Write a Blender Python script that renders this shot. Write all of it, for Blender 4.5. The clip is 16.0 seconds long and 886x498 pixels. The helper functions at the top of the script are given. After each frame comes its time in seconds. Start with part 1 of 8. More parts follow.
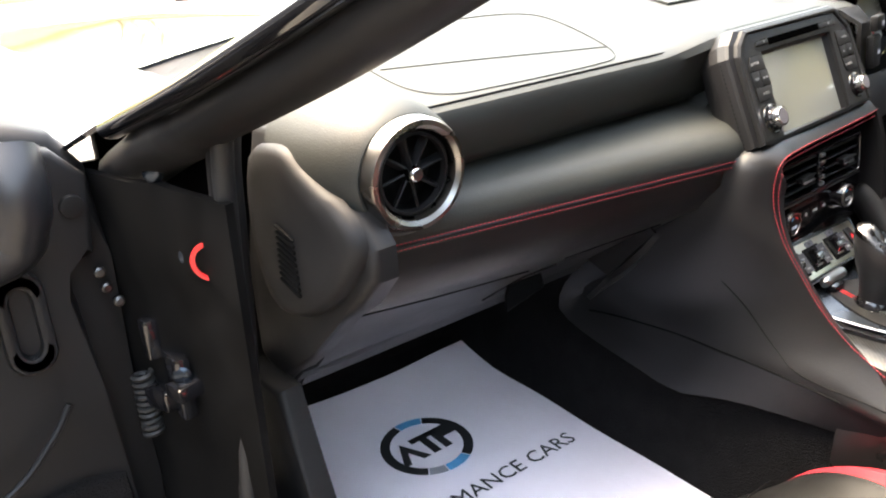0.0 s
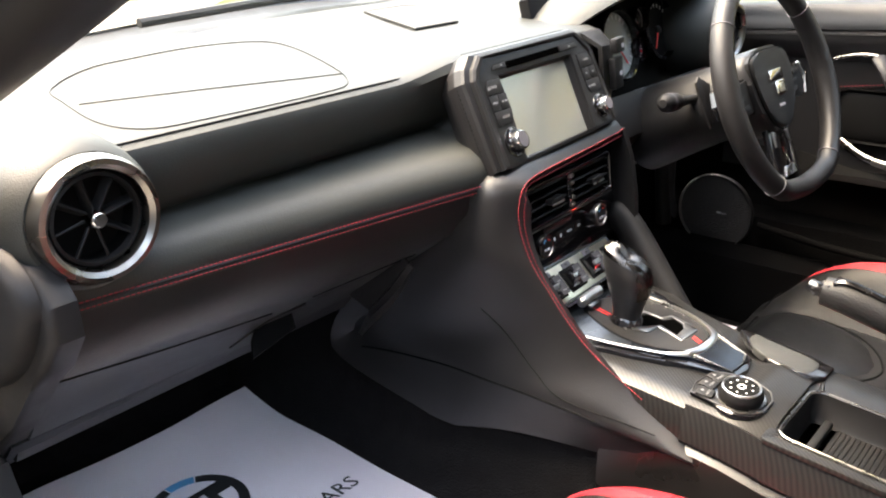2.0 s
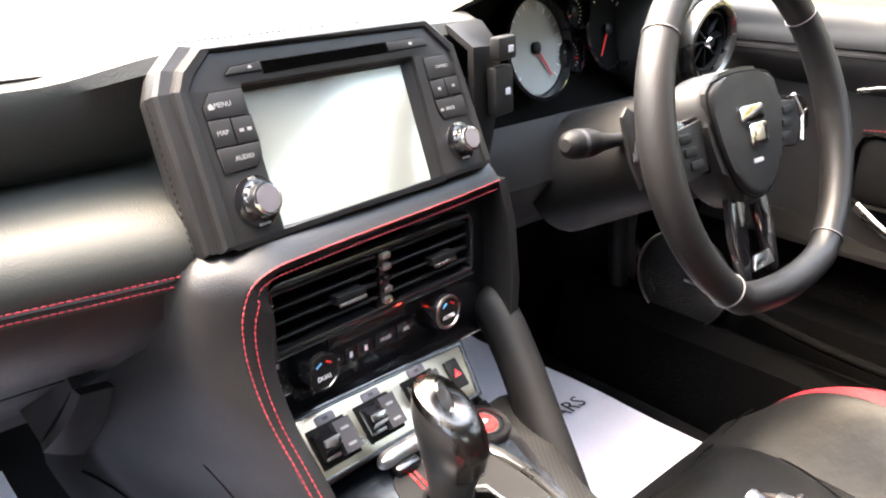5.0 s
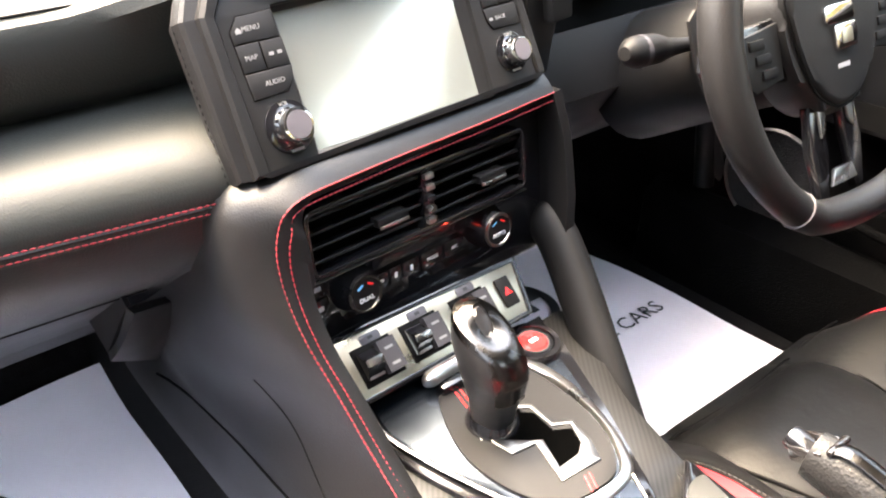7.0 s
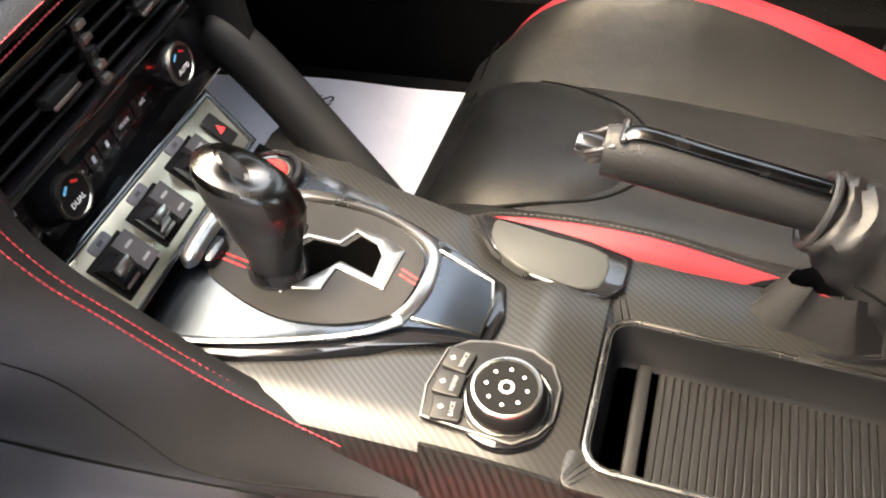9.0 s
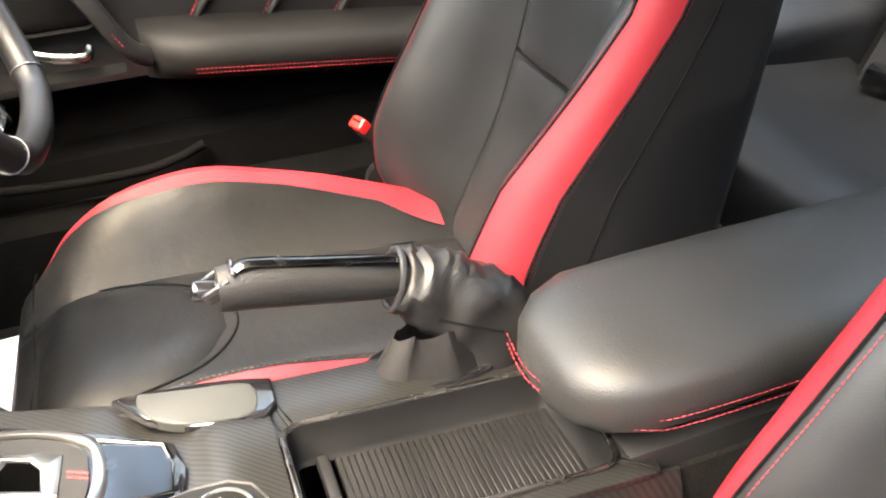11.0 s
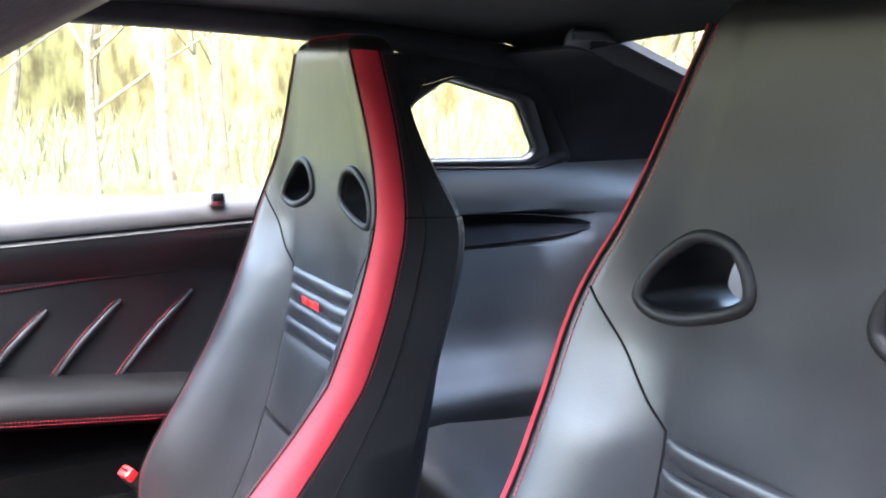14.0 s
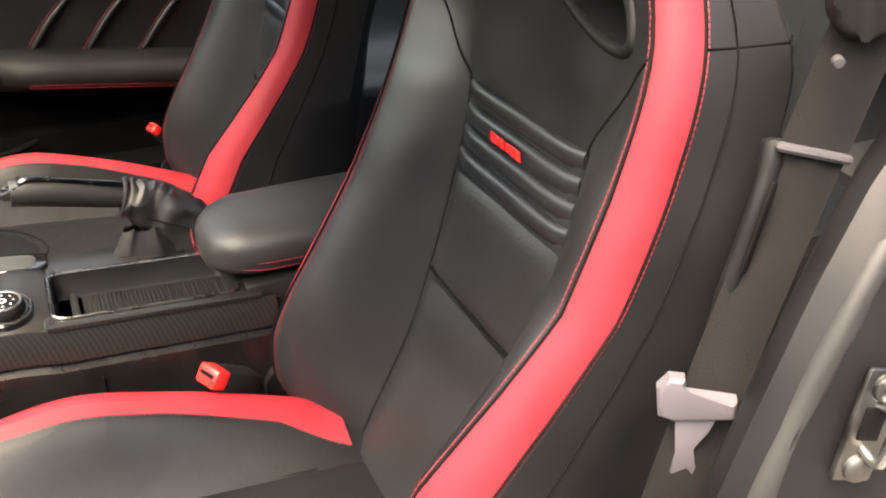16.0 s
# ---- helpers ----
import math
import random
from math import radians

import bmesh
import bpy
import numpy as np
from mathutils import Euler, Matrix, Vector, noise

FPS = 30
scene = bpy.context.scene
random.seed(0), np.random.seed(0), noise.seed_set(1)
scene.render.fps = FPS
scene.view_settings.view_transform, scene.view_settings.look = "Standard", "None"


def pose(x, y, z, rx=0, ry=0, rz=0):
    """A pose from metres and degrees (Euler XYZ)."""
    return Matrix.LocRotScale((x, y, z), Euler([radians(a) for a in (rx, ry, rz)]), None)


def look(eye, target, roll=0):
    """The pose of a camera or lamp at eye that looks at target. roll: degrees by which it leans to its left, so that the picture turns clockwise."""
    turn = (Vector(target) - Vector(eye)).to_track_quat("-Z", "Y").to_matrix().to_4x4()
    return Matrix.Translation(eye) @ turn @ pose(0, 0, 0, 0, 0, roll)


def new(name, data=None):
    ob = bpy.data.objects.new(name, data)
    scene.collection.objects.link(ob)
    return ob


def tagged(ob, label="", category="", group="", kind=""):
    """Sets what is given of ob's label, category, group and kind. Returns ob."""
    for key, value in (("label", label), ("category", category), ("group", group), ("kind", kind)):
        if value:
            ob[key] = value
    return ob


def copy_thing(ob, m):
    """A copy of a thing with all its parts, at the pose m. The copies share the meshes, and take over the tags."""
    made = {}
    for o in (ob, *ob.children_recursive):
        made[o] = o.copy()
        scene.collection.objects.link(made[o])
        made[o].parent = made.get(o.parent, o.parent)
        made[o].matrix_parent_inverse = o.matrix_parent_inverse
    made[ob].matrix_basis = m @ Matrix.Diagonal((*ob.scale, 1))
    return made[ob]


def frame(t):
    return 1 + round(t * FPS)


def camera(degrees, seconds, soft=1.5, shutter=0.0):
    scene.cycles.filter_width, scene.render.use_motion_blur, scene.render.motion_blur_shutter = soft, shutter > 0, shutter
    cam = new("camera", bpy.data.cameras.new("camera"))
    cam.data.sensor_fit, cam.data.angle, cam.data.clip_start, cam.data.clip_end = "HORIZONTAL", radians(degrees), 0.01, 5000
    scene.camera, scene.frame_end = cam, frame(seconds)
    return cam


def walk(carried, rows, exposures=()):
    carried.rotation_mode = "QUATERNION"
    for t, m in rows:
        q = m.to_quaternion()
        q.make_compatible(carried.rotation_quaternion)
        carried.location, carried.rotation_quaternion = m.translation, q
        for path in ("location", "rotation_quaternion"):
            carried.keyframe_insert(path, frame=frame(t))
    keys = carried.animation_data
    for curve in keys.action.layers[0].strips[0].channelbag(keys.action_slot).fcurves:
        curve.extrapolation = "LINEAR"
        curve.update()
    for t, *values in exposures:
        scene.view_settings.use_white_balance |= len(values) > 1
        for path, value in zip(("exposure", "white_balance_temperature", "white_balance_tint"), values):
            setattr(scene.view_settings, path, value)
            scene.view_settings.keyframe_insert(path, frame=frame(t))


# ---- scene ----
cam = camera(55.23, 16.0, 2.0)
PATH = [
    (0, (-1.0472, -0.6082, 0.9629), (0.0590, 0.8551, 0.1660), -2.67),
    (0.5, (-1.0087, -0.6508, 0.9683), (0.2150, 0.7561, 0.2450), -2.01),
    (1, (-0.9813, -0.6815, 0.9683), (0.3307, 0.6633, 0.2826), -1.99),
    (1.5, (-0.9647, -0.6983, 0.9595), (0.3990, 0.5793, 0.2466), -1.03),
    (2, (-0.9230, -0.6485, 0.9458), (0.4674, 0.5792, 0.1978), -1.81),
    (2.5, (-0.8337, -0.5242, 0.9398), (0.6652, 0.5536, 0.1705), -3.29),
    (3, (-0.7131, -0.4561, 0.9081), (0.8637, 0.4776, 0.1067), -2.97),
    (3.2, (-0.6652, -0.4403, 0.8925), (0.9133, 0.4832, 0.0830), -3.08),
    (5.3, (-0.4030, -0.5466, 0.8853), (0.8368, 0.8159, 0.1066), 2.57),
    (5.5, (-0.3928, -0.5520, 0.8949), (0.7816, 0.8652, 0.1122), 2.32),
    (6, (-0.3726, -0.5577, 0.9064), (0.7193, 0.9075, 0.0935), 1.45),
    (6.5, (-0.3689, -0.5539, 0.9117), (0.7113, 0.8769, 0.0251), 0.18),
    (7, (-0.3658, -0.5470, 0.9070), (0.7023, 0.7944, -0.1224), -0.96),
    (7.5, (-0.3625, -0.5436, 0.9000), (0.6939, 0.7012, -0.2552), -2.05),
    (8, (-0.3598, -0.5405, 0.8882), (0.6939, 0.6119, -0.3613), -3.31),
    (8.5, (-0.3559, -0.5214, 0.8700), (0.7840, 0.4253, -0.4733), -6.15),
    (8.7, (-0.3606, -0.4784, 0.8588), (0.8600, 0.3055, -0.5179), -6.95),
    (10.8, (-0.4646, -0.3683, 0.8731), (1.0904, -0.8443, -0.2911), -3.82),
    (11, (-0.4793, -0.3719, 0.8741), (1.1012, -0.9163, -0.2239), -3.16),
    (11.5, (-0.5175, -0.3708, 0.8770), (1.1343, -1.0424, -0.0288), -1.22),
    (12, (-0.5431, -0.3578, 0.8855), (1.1600, -1.1296, 0.1757), 0.43),
    (12.5, (-0.5527, -0.3558, 0.8938), (1.1780, -1.1872, 0.3338), 0.57),
    (13, (-0.5589, -0.3442, 0.9154), (1.1799, -1.2392, 0.4966), 0.30),
    (13.5, (-0.6244, -0.3392, 0.9371), (1.0790, -1.3368, 0.6157), 1.26),
    (14, (-0.7612, -0.3544, 0.9798), (0.8973, -1.4184, 0.6375), 1.91),
    (14.5, (-0.9183, -0.3926, 1.0058), (0.7632, -1.4074, 0.6279), 0.95),
    (15, (-1.0223, -0.4143, 1.0306), (0.6639, -1.3601, 0.5184), -0.65),
    (15.3, (-1.0569, -0.4233, 1.0345), (0.6071, -1.3300, 0.3951), -0.27),
    (15.5, (-1.0694, -0.4318, 1.0311), (0.5694, -1.3059, 0.2894), -0.37),
    (15.6, (-1.0830, -0.4369, 1.0329), (0.5415, -1.2837, 0.2304), 0.17),
    (16, (-1.1020, -0.4458, 1.0133), (0.4491, -1.2206, 0.0164), 0.66),
]
walk(cam, [(t, look(eye, target, roll)) for t, eye, target, roll in PATH], [(0, 4.15, 7500, 11), (1.5, 4.05, 7500, 12), (3, 4.1, 7400, 13), (5.5, 5.1, 7400, 14), (6.2, 5.0, 7500, 14), (8.0, 4.85, 7900, 12), (8.7, 4.4, 8000, 11), (11, 4.97, 7600, 10), (12.0, 5.42, 7400, 11), (12.5, 5.48, 7300, 12), (13.0, 5.28, 6800, 13), (13.5, 5.12, 6300, 14), (14.0, 5.4, 5800, 15), (14.5, 5.45, 5900, 16), (15.0, 4.78, 5800, 15), (15.3, 4.5, 6100, 15), (16, 3.9, 7600, 12)])

from mathutils.bvhtree import BVHTree

# ---- world, sun, exposure ----
world = bpy.data.worlds.new("sky_world")
scene.world = world
world.use_nodes = True
wn = world.node_tree.nodes
sky = wn.new("ShaderNodeTexSky")
sky.sky_type = "NISHITA"
sky.sun_disc = False
sky.sun_elevation = radians(66)
sky.sun_rotation = radians(338)
sky.dust_density = 6.0
sky.air_density = 1.6
wn["Background"].inputs["Strength"].default_value = 0.15
world.node_tree.links.new(sky.outputs[0], wn["Background"].inputs["Color"])
sun = new("sun", bpy.data.lights.new("sun", "SUN"))
sun.data.energy = 0.6
sun.data.angle = radians(55)
sun.data.color = (1.0, 0.985, 0.96)
sun.matrix_world = look((-1.62, 4.0, 9.7), (0, 0, 0))


# ---- materials ----
def mat(name, color, rough=0.5, metal=0.0, bump=None, var=None, coat=0.0, cells=None, spec=0.5):
    m = bpy.data.materials.new(name)
    m.use_nodes = True
    nt = m.node_tree
    b = nt.nodes["Principled BSDF"]
    b.inputs["Base Color"].default_value = (*color, 1)
    b.inputs["Roughness"].default_value = rough
    b.inputs["Metallic"].default_value = metal
    b.inputs["Coat Weight"].default_value = coat
    b.inputs["Coat Roughness"].default_value = 0.06
    b.inputs["Specular IOR Level"].default_value = spec
    tc = nt.nodes.new("ShaderNodeTexCoord")
    if var:
        n = nt.nodes.new("ShaderNodeTexNoise")
        n.inputs["Scale"].default_value = var[0]
        n.inputs["Detail"].default_value = 5
        nt.links.new(tc.outputs["Object"], n.inputs["Vector"])
        mp = nt.nodes.new("ShaderNodeMapRange")
        mp.inputs[1].default_value, mp.inputs[2].default_value = 0.3, 0.7
        mp.inputs[3].default_value, mp.inputs[4].default_value = 1 - var[1], 1 + var[1]
        nt.links.new(n.outputs[0], mp.inputs[0])
        mx = nt.nodes.new("ShaderNodeVectorMath")
        mx.operation = "SCALE"
        mx.inputs[0].default_value = color
        nt.links.new(mp.outputs[0], mx.inputs["Scale"])
        nt.links.new(mx.outputs[0], b.inputs["Base Color"])
        r2 = nt.nodes.new("ShaderNodeMapRange")
        r2.inputs[1].default_value, r2.inputs[2].default_value = 0.3, 0.7
        r2.inputs[3].default_value, r2.inputs[4].default_value = max(rough - 0.07, 0.02), min(rough + 0.07, 1)
        nt.links.new(n.outputs[0], r2.inputs[0])
        nt.links.new(r2.outputs[0], b.inputs["Roughness"])
    if bump or cells:
        bp = nt.nodes.new("ShaderNodeBump")
        if cells:
            t = nt.nodes.new("ShaderNodeTexVoronoi")
            t.inputs["Scale"].default_value = cells[0]
            bp.inputs["Strength"].default_value = cells[1]
            bp.inputs["Distance"].default_value = cells[2]
        else:
            t = nt.nodes.new("ShaderNodeTexNoise")
            t.inputs["Scale"].default_value = bump[0]
            t.inputs["Detail"].default_value = 4
            bp.inputs["Strength"].default_value = bump[1]
            bp.inputs["Distance"].default_value = bump[2]
        nt.links.new(tc.outputs["Object"], t.inputs["Vector"])
        nt.links.new(t.outputs[0], bp.inputs["Height"])
        nt.links.new(bp.outputs[0], b.inputs["Normal"])
    return m


LEATHER = mat("black_leather", (0.0090, 0.0088, 0.0092), 0.42, cells=(700, 0.25, 0.0005), var=(7, 0.25), spec=0.30)
SEATL = mat("seat_leather", (0.0098, 0.0099, 0.0110), 0.36, cells=(700, 0.13, 0.0005), var=(9, 0.25), spec=0.40)
PERF = mat("perforated_leather", (0.012, 0.012, 0.0124), 0.44, cells=(520, 0.35, 0.0008), var=(9, 0.2), spec=0.30)
# charcoal plastic lightened: rear window light is put into the base colour
REARP = mat("rear_panel_lit_plastic", (0.027, 0.027, 0.0275), 0.5, bump=(700, 0.2, 0.0005), var=(8, 0.15))
REDL = mat("red_leather", (0.235, 0.0145, 0.0215), 0.56, cells=(700, 0.22, 0.0005), var=(11, 0.12), spec=0.16)
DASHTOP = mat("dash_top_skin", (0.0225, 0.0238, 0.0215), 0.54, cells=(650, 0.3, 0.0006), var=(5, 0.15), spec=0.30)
PLASTIC = mat("black_plastic", (0.0055, 0.0055, 0.0058), 0.52, bump=(900, 0.25, 0.0005), var=(15, 0.2), spec=0.18)
TRIMGREY = mat("charcoal_plastic", (0.0092, 0.0091, 0.0094), 0.5, bump=(900, 0.2, 0.0005), var=(10, 0.2), spec=0.2)
GLOSSB = mat("gloss_black", (0.006, 0.006, 0.007), 0.12, var=(20, 0.3), coat=0.3)
DARKG = mat("recess_black", (0.004, 0.004, 0.004), 0.6, var=(20, 0.3), spec=0.05)
RUBBER = mat("black_rubber", (0.014, 0.014, 0.014), 0.6, bump=(300, 0.2, 0.0006), var=(9, 0.3), spec=0.3)
CARPET = mat("black_carpet", (0.007, 0.0065, 0.0065), 0.95, bump=(420, 1.0, 0.004), var=(30, 0.4), spec=0.1)
METAL = mat("satin_metal", (0.45, 0.445, 0.43), 0.30, 1.0, bump=(60, 0.06, 0.0005), var=(14, 0.12))
BLUEMET = mat("dark_brushed_metal", (0.034, 0.042, 0.053), 0.25, 0.85, var=(14, 0.15), spec=0.4)
CHAMP = mat("champagne_metal", (0.52, 0.48, 0.38), 0.32, 1.0, var=(30, 0.12))
CHROME = mat("chrome", (0.75, 0.75, 0.74), 0.10, 1.0, var=(20, 0.08))
GUN = mat("gunmetal_chrome", (0.22, 0.21, 0.195), 0.27, 1.0, var=(20, 0.15))
THREAD = mat("red_thread", (0.21, 0.009, 0.017), 0.75, bump=(2500, 0.5, 0.0004))
GTHREAD = mat("grey_thread", (0.09, 0.09, 0.09), 0.7, bump=(2500, 0.5, 0.0004))
PAPER = mat("white_paper", (0.87, 0.80, 0.84), 0.75, bump=(14, 0.35, 0.01), var=(6, 0.04))
INK = mat("black_ink", (0.02, 0.02, 0.022), 0.6, var=(40, 0.2))
BLUEINK = mat("blue_ink", (0.10, 0.38, 0.65), 0.6, var=(40, 0.1))
GREYINK = mat("grey_ink", (0.32, 0.32, 0.34), 0.6, var=(40, 0.1))
WHITEINK = mat("white_print", (0.65, 0.65, 0.65), 0.5)
DIMINK = mat("grey_legend_print", (0.16, 0.16, 0.16), 0.6)
REDPL = mat("red_plastic", (0.62, 0.02, 0.02), 0.3, var=(30, 0.1))
BELT = mat("belt_webbing", (0.0062, 0.0056, 0.0055), 0.8, bump=(700, 0.8, 0.001), var=(20, 0.3), spec=0.15)
GREYP = mat("grey_plastic", (0.078, 0.072, 0.082), 0.42, bump=(500, 0.2, 0.0005), var=(10, 0.1))
PAINT = mat("black_paint", (0.006, 0.006, 0.007), 0.08, coat=1.0, var=(3, 0.3))
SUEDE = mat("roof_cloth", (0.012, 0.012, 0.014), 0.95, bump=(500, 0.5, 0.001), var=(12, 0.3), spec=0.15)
# dark glass given a pale metallic base to stand for its bright reflection
SCREEN = mat("screen_sheen_grey", (0.30, 0.31, 0.28), 0.16, 0.6, coat=0.5, var=(4, 0.05))
BARK = mat("bark", (0.10, 0.078, 0.042), 0.9, bump=(18, 1.0, 0.03), var=(6, 0.4))
LEAF = mat("spring_leaves", (0.13, 0.118, 0.03), 0.7, var=(2.0, 0.5))
SCRUB = mat("scrub", (0.11, 0.10, 0.04), 0.9, var=(1.2, 0.5))
SATIN = mat("satin_grey_lacquer", (0.022, 0.023, 0.022), 0.5, var=(20, 0.1), spec=0.25)
LEVCHROME = mat("smoked_chrome", (0.075, 0.072, 0.070), 0.24, 1.0, var=(30, 0.15))
SPINE = mat("polished_dark_leather", (0.012, 0.011, 0.0115), 0.2, coat=0.6, var=(30, 0.2))
# darkened black: the shade low on the driver's door is in the colour
DOORLOW = mat("door_lower_shaded", (0.0016, 0.0016, 0.0017), 0.9, bump=(420, 0.8, 0.002), var=(20, 0.3), spec=0.06)
GATEM = mat("satin_gate_metal", (0.20, 0.197, 0.19), 0.32, 1.0, var=(30, 0.12))
STEEL = mat("dull_steel", (0.10, 0.098, 0.095), 0.42, 1.0, bump=(200, 0.2, 0.0006), var=(40, 0.3))
CUSHL = mat("cushion_leather", (0.0065, 0.0065, 0.0066), 0.46, bump=(26, 0.28, 0.006), var=(9, 0.25), spec=0.20)
SILL = mat("satin_sill_skin", (0.022, 0.022, 0.023), 0.48, bump=(900, 0.2, 0.0004), var=(30, 0.1), spec=0.24)
QUARTER = mat("rear_side_leather", (0.027, 0.027, 0.0274), 0.44, cells=(650, 0.25, 0.0005), var=(6, 0.2), spec=0.4)
# seat leather in a paler copy, with sky light put into its colour
REARL = mat("rear_seat_lit_leather", (0.018, 0.018, 0.0185), 0.42, cells=(700, 0.22, 0.0005), var=(9, 0.25), spec=0.42)
CONSIDE = mat("console_side_plastic", (0.0062, 0.0056, 0.0054), 0.28, var=(15, 0.2), spec=0.4)
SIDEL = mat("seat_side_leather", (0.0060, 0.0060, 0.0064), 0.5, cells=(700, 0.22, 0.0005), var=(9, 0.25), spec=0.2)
# near-zero black that puts the shade of slots and gaps into colour
SLOTSHADE = mat("slot_shade_black", (0.0008, 0.0008, 0.0008), 1.0, spec=0.0)
DOORARM = mat("door_armrest_leather", (0.0062, 0.0062, 0.0064), 0.6, cells=(700, 0.25, 0.0005), var=(9, 0.2), spec=0.14)
ARMPAD = mat("armrest_pad_leather", (0.0135, 0.0135, 0.0136), 0.5, cells=(700, 0.3, 0.0006), var=(9, 0.2), spec=0.36)
GREYD = mat("dark_grey_plastic", (0.034, 0.032, 0.035), 0.45, bump=(500, 0.2, 0.0005), var=(10, 0.1), spec=0.3)
# grey of the unseen light-blocking wall on the left
LIGHTBLOCK = mat("rendered_wall", (0.055, 0.056, 0.059), 0.9, bump=(12, 0.4, 0.01), var=(0.8, 0.3))
GLOW = mat("lit_red", (0.6, 0.01, 0.01), 0.4)
GLOW.node_tree.nodes["Principled BSDF"].inputs["Emission Color"].default_value = (1, 0.05, 0.03, 1)
GLOW.node_tree.nodes["Principled BSDF"].inputs["Emission Strength"].default_value = 1.5


def carbon_material():
    m = mat("carbon_weave", (0.02, 0.02, 0.02), 0.30, coat=0.22, spec=0.22)
    nt = m.node_tree
    b = nt.nodes["Principled BSDF"]
    tc = nt.nodes.new("ShaderNodeTexCoord")
    w = []
    for ang in (38, -52):
        mp = nt.nodes.new("ShaderNodeMapping")
        mp.inputs["Rotation"].default_value = (0, 0, radians(ang))
        nt.links.new(tc.outputs["Object"], mp.inputs["Vector"])
        wv = nt.nodes.new("ShaderNodeTexWave")
        wv.inputs["Scale"].default_value = 75
        nt.links.new(mp.outputs[0], wv.inputs["Vector"])
        w.append(wv)
    mix = nt.nodes.new("ShaderNodeMath")
    mix.operation = "MULTIPLY"
    nt.links.new(w[0].outputs[1], mix.inputs[0])
    mix.inputs[1].default_value = 1.0
    ramp = nt.nodes.new("ShaderNodeValToRGB")
    ramp.color_ramp.elements[0].color = (0.0022, 0.0022, 0.0022, 1)
    ramp.color_ramp.elements[1].color = (0.0115, 0.0113, 0.0108, 1)
    nt.links.new(mix.outputs[0], ramp.inputs[0])
    nt.links.new(ramp.outputs[0], b.inputs["Base Color"])
    rr = nt.nodes.new("ShaderNodeMapRange")
    rr.inputs[3].default_value, rr.inputs[4].default_value = 0.52, 0.34
    nt.links.new(mix.outputs[0], rr.inputs[0])
    nt.links.new(rr.outputs[0], b.inputs["Roughness"])
    b.inputs["Coat Roughness"].default_value = 0.28
    return m


CARBON = carbon_material()


def glass_material():
    m = bpy.data.materials.new("window_glass")
    m.use_nodes = True
    nt = m.node_tree
    out = nt.nodes["Material Output"]
    tr = nt.nodes.new("ShaderNodeBsdfTransparent")
    tr.inputs[0].default_value = (0.93, 0.96, 0.94, 1)
    gl = nt.nodes.new("ShaderNodeBsdfGlossy")
    gl.inputs["Roughness"].default_value = 0.03
    mx = nt.nodes.new("ShaderNodeMixShader")
    mx.inputs[0].default_value = 0.05
    nt.links.new(tr.outputs[0], mx.inputs[1])
    nt.links.new(gl.outputs[0], mx.inputs[2])
    nt.links.new(mx.outputs[0], out.inputs[0])
    return m


GLASS = glass_material()


def ground_material():
    m = mat("grass_and_gravel", (0.10, 0.13, 0.04), 0.95, bump=(9, 0.8, 0.04), spec=0.1)
    nt = m.node_tree
    b = nt.nodes["Principled BSDF"]
    tc = nt.nodes.new("ShaderNodeTexCoord")
    n = nt.nodes.new("ShaderNodeTexNoise")
    n.inputs["Scale"].default_value = 0.35
    n.inputs["Detail"].default_value = 8
    nt.links.new(tc.outputs["Object"], n.inputs["Vector"])
    ramp = nt.nodes.new("ShaderNodeValToRGB")
    ramp.color_ramp.elements[0].position = 0.35
    ramp.color_ramp.elements[0].color = (0.035, 0.058, 0.012, 1)
    ramp.color_ramp.elements[1].position = 0.68
    ramp.color_ramp.elements[1].color = (0.085, 0.080, 0.036, 1)
    nt.links.new(n.outputs[0], ramp.inputs[0])
    nt.links.new(ramp.outputs[0], b.inputs["Base Color"])
    return m


GROUND = ground_material()
ROAD = mat("grey_tarmac", (0.15, 0.142, 0.13), 0.95, bump=(40, 0.8, 0.02), var=(3, 0.2), spec=0.1)


# ---- mesh helpers ----
def mesh_of(bm, name, smooth=True):
    me = bpy.data.meshes.new(name)
    bmesh.ops.recalc_face_normals(bm, faces=bm.faces[:])
    bm.to_mesh(me)
    bm.free()
    if smooth:
        for p in me.polygons:
            p.use_smooth = True
        me.set_sharp_from_angle(angle=radians(38))
    return me


def part(name, bm, material, parent, label="", smooth=True):
    me = bm if isinstance(bm, bpy.types.Mesh) else mesh_of(bm, name, smooth)
    me.materials.clear()
    me.materials.append(material)
    ob = new(name, me)
    ob.parent = parent
    if label:
        tagged(ob, label)
    return ob


def thing(name, label, category, m=None, group="", kind=""):
    ob = new(name)
    ob.empty_display_size = 0.02
    if m is not None:
        ob.matrix_world = m
    return tagged(ob, label, category, group, kind)


def structure(name, bm, material, label, category="", smooth=True):
    ob = part(name, bm, material, None, "", smooth)
    return tagged(ob, label, category or name.split("_")[0], kind="structure")


def sheet(rows, thick=0.0, closed=False):
    """A grid of quads through rows of points; with thick, a shell."""
    bm = bmesh.new()
    vs = [[bm.verts.new(p) for p in r] for r in rows]
    n = len(rows[0])
    for a, b in zip(vs, vs[1:]):
        for i in range(n if closed else n - 1):
            j = (i + 1) % n
            bm.faces.new((a[i], a[j], b[j], b[i]))
    bm.normal_update()
    if thick:
        bmesh.ops.solidify(bm, geom=bm.faces[:], thickness=thick)
    return bm


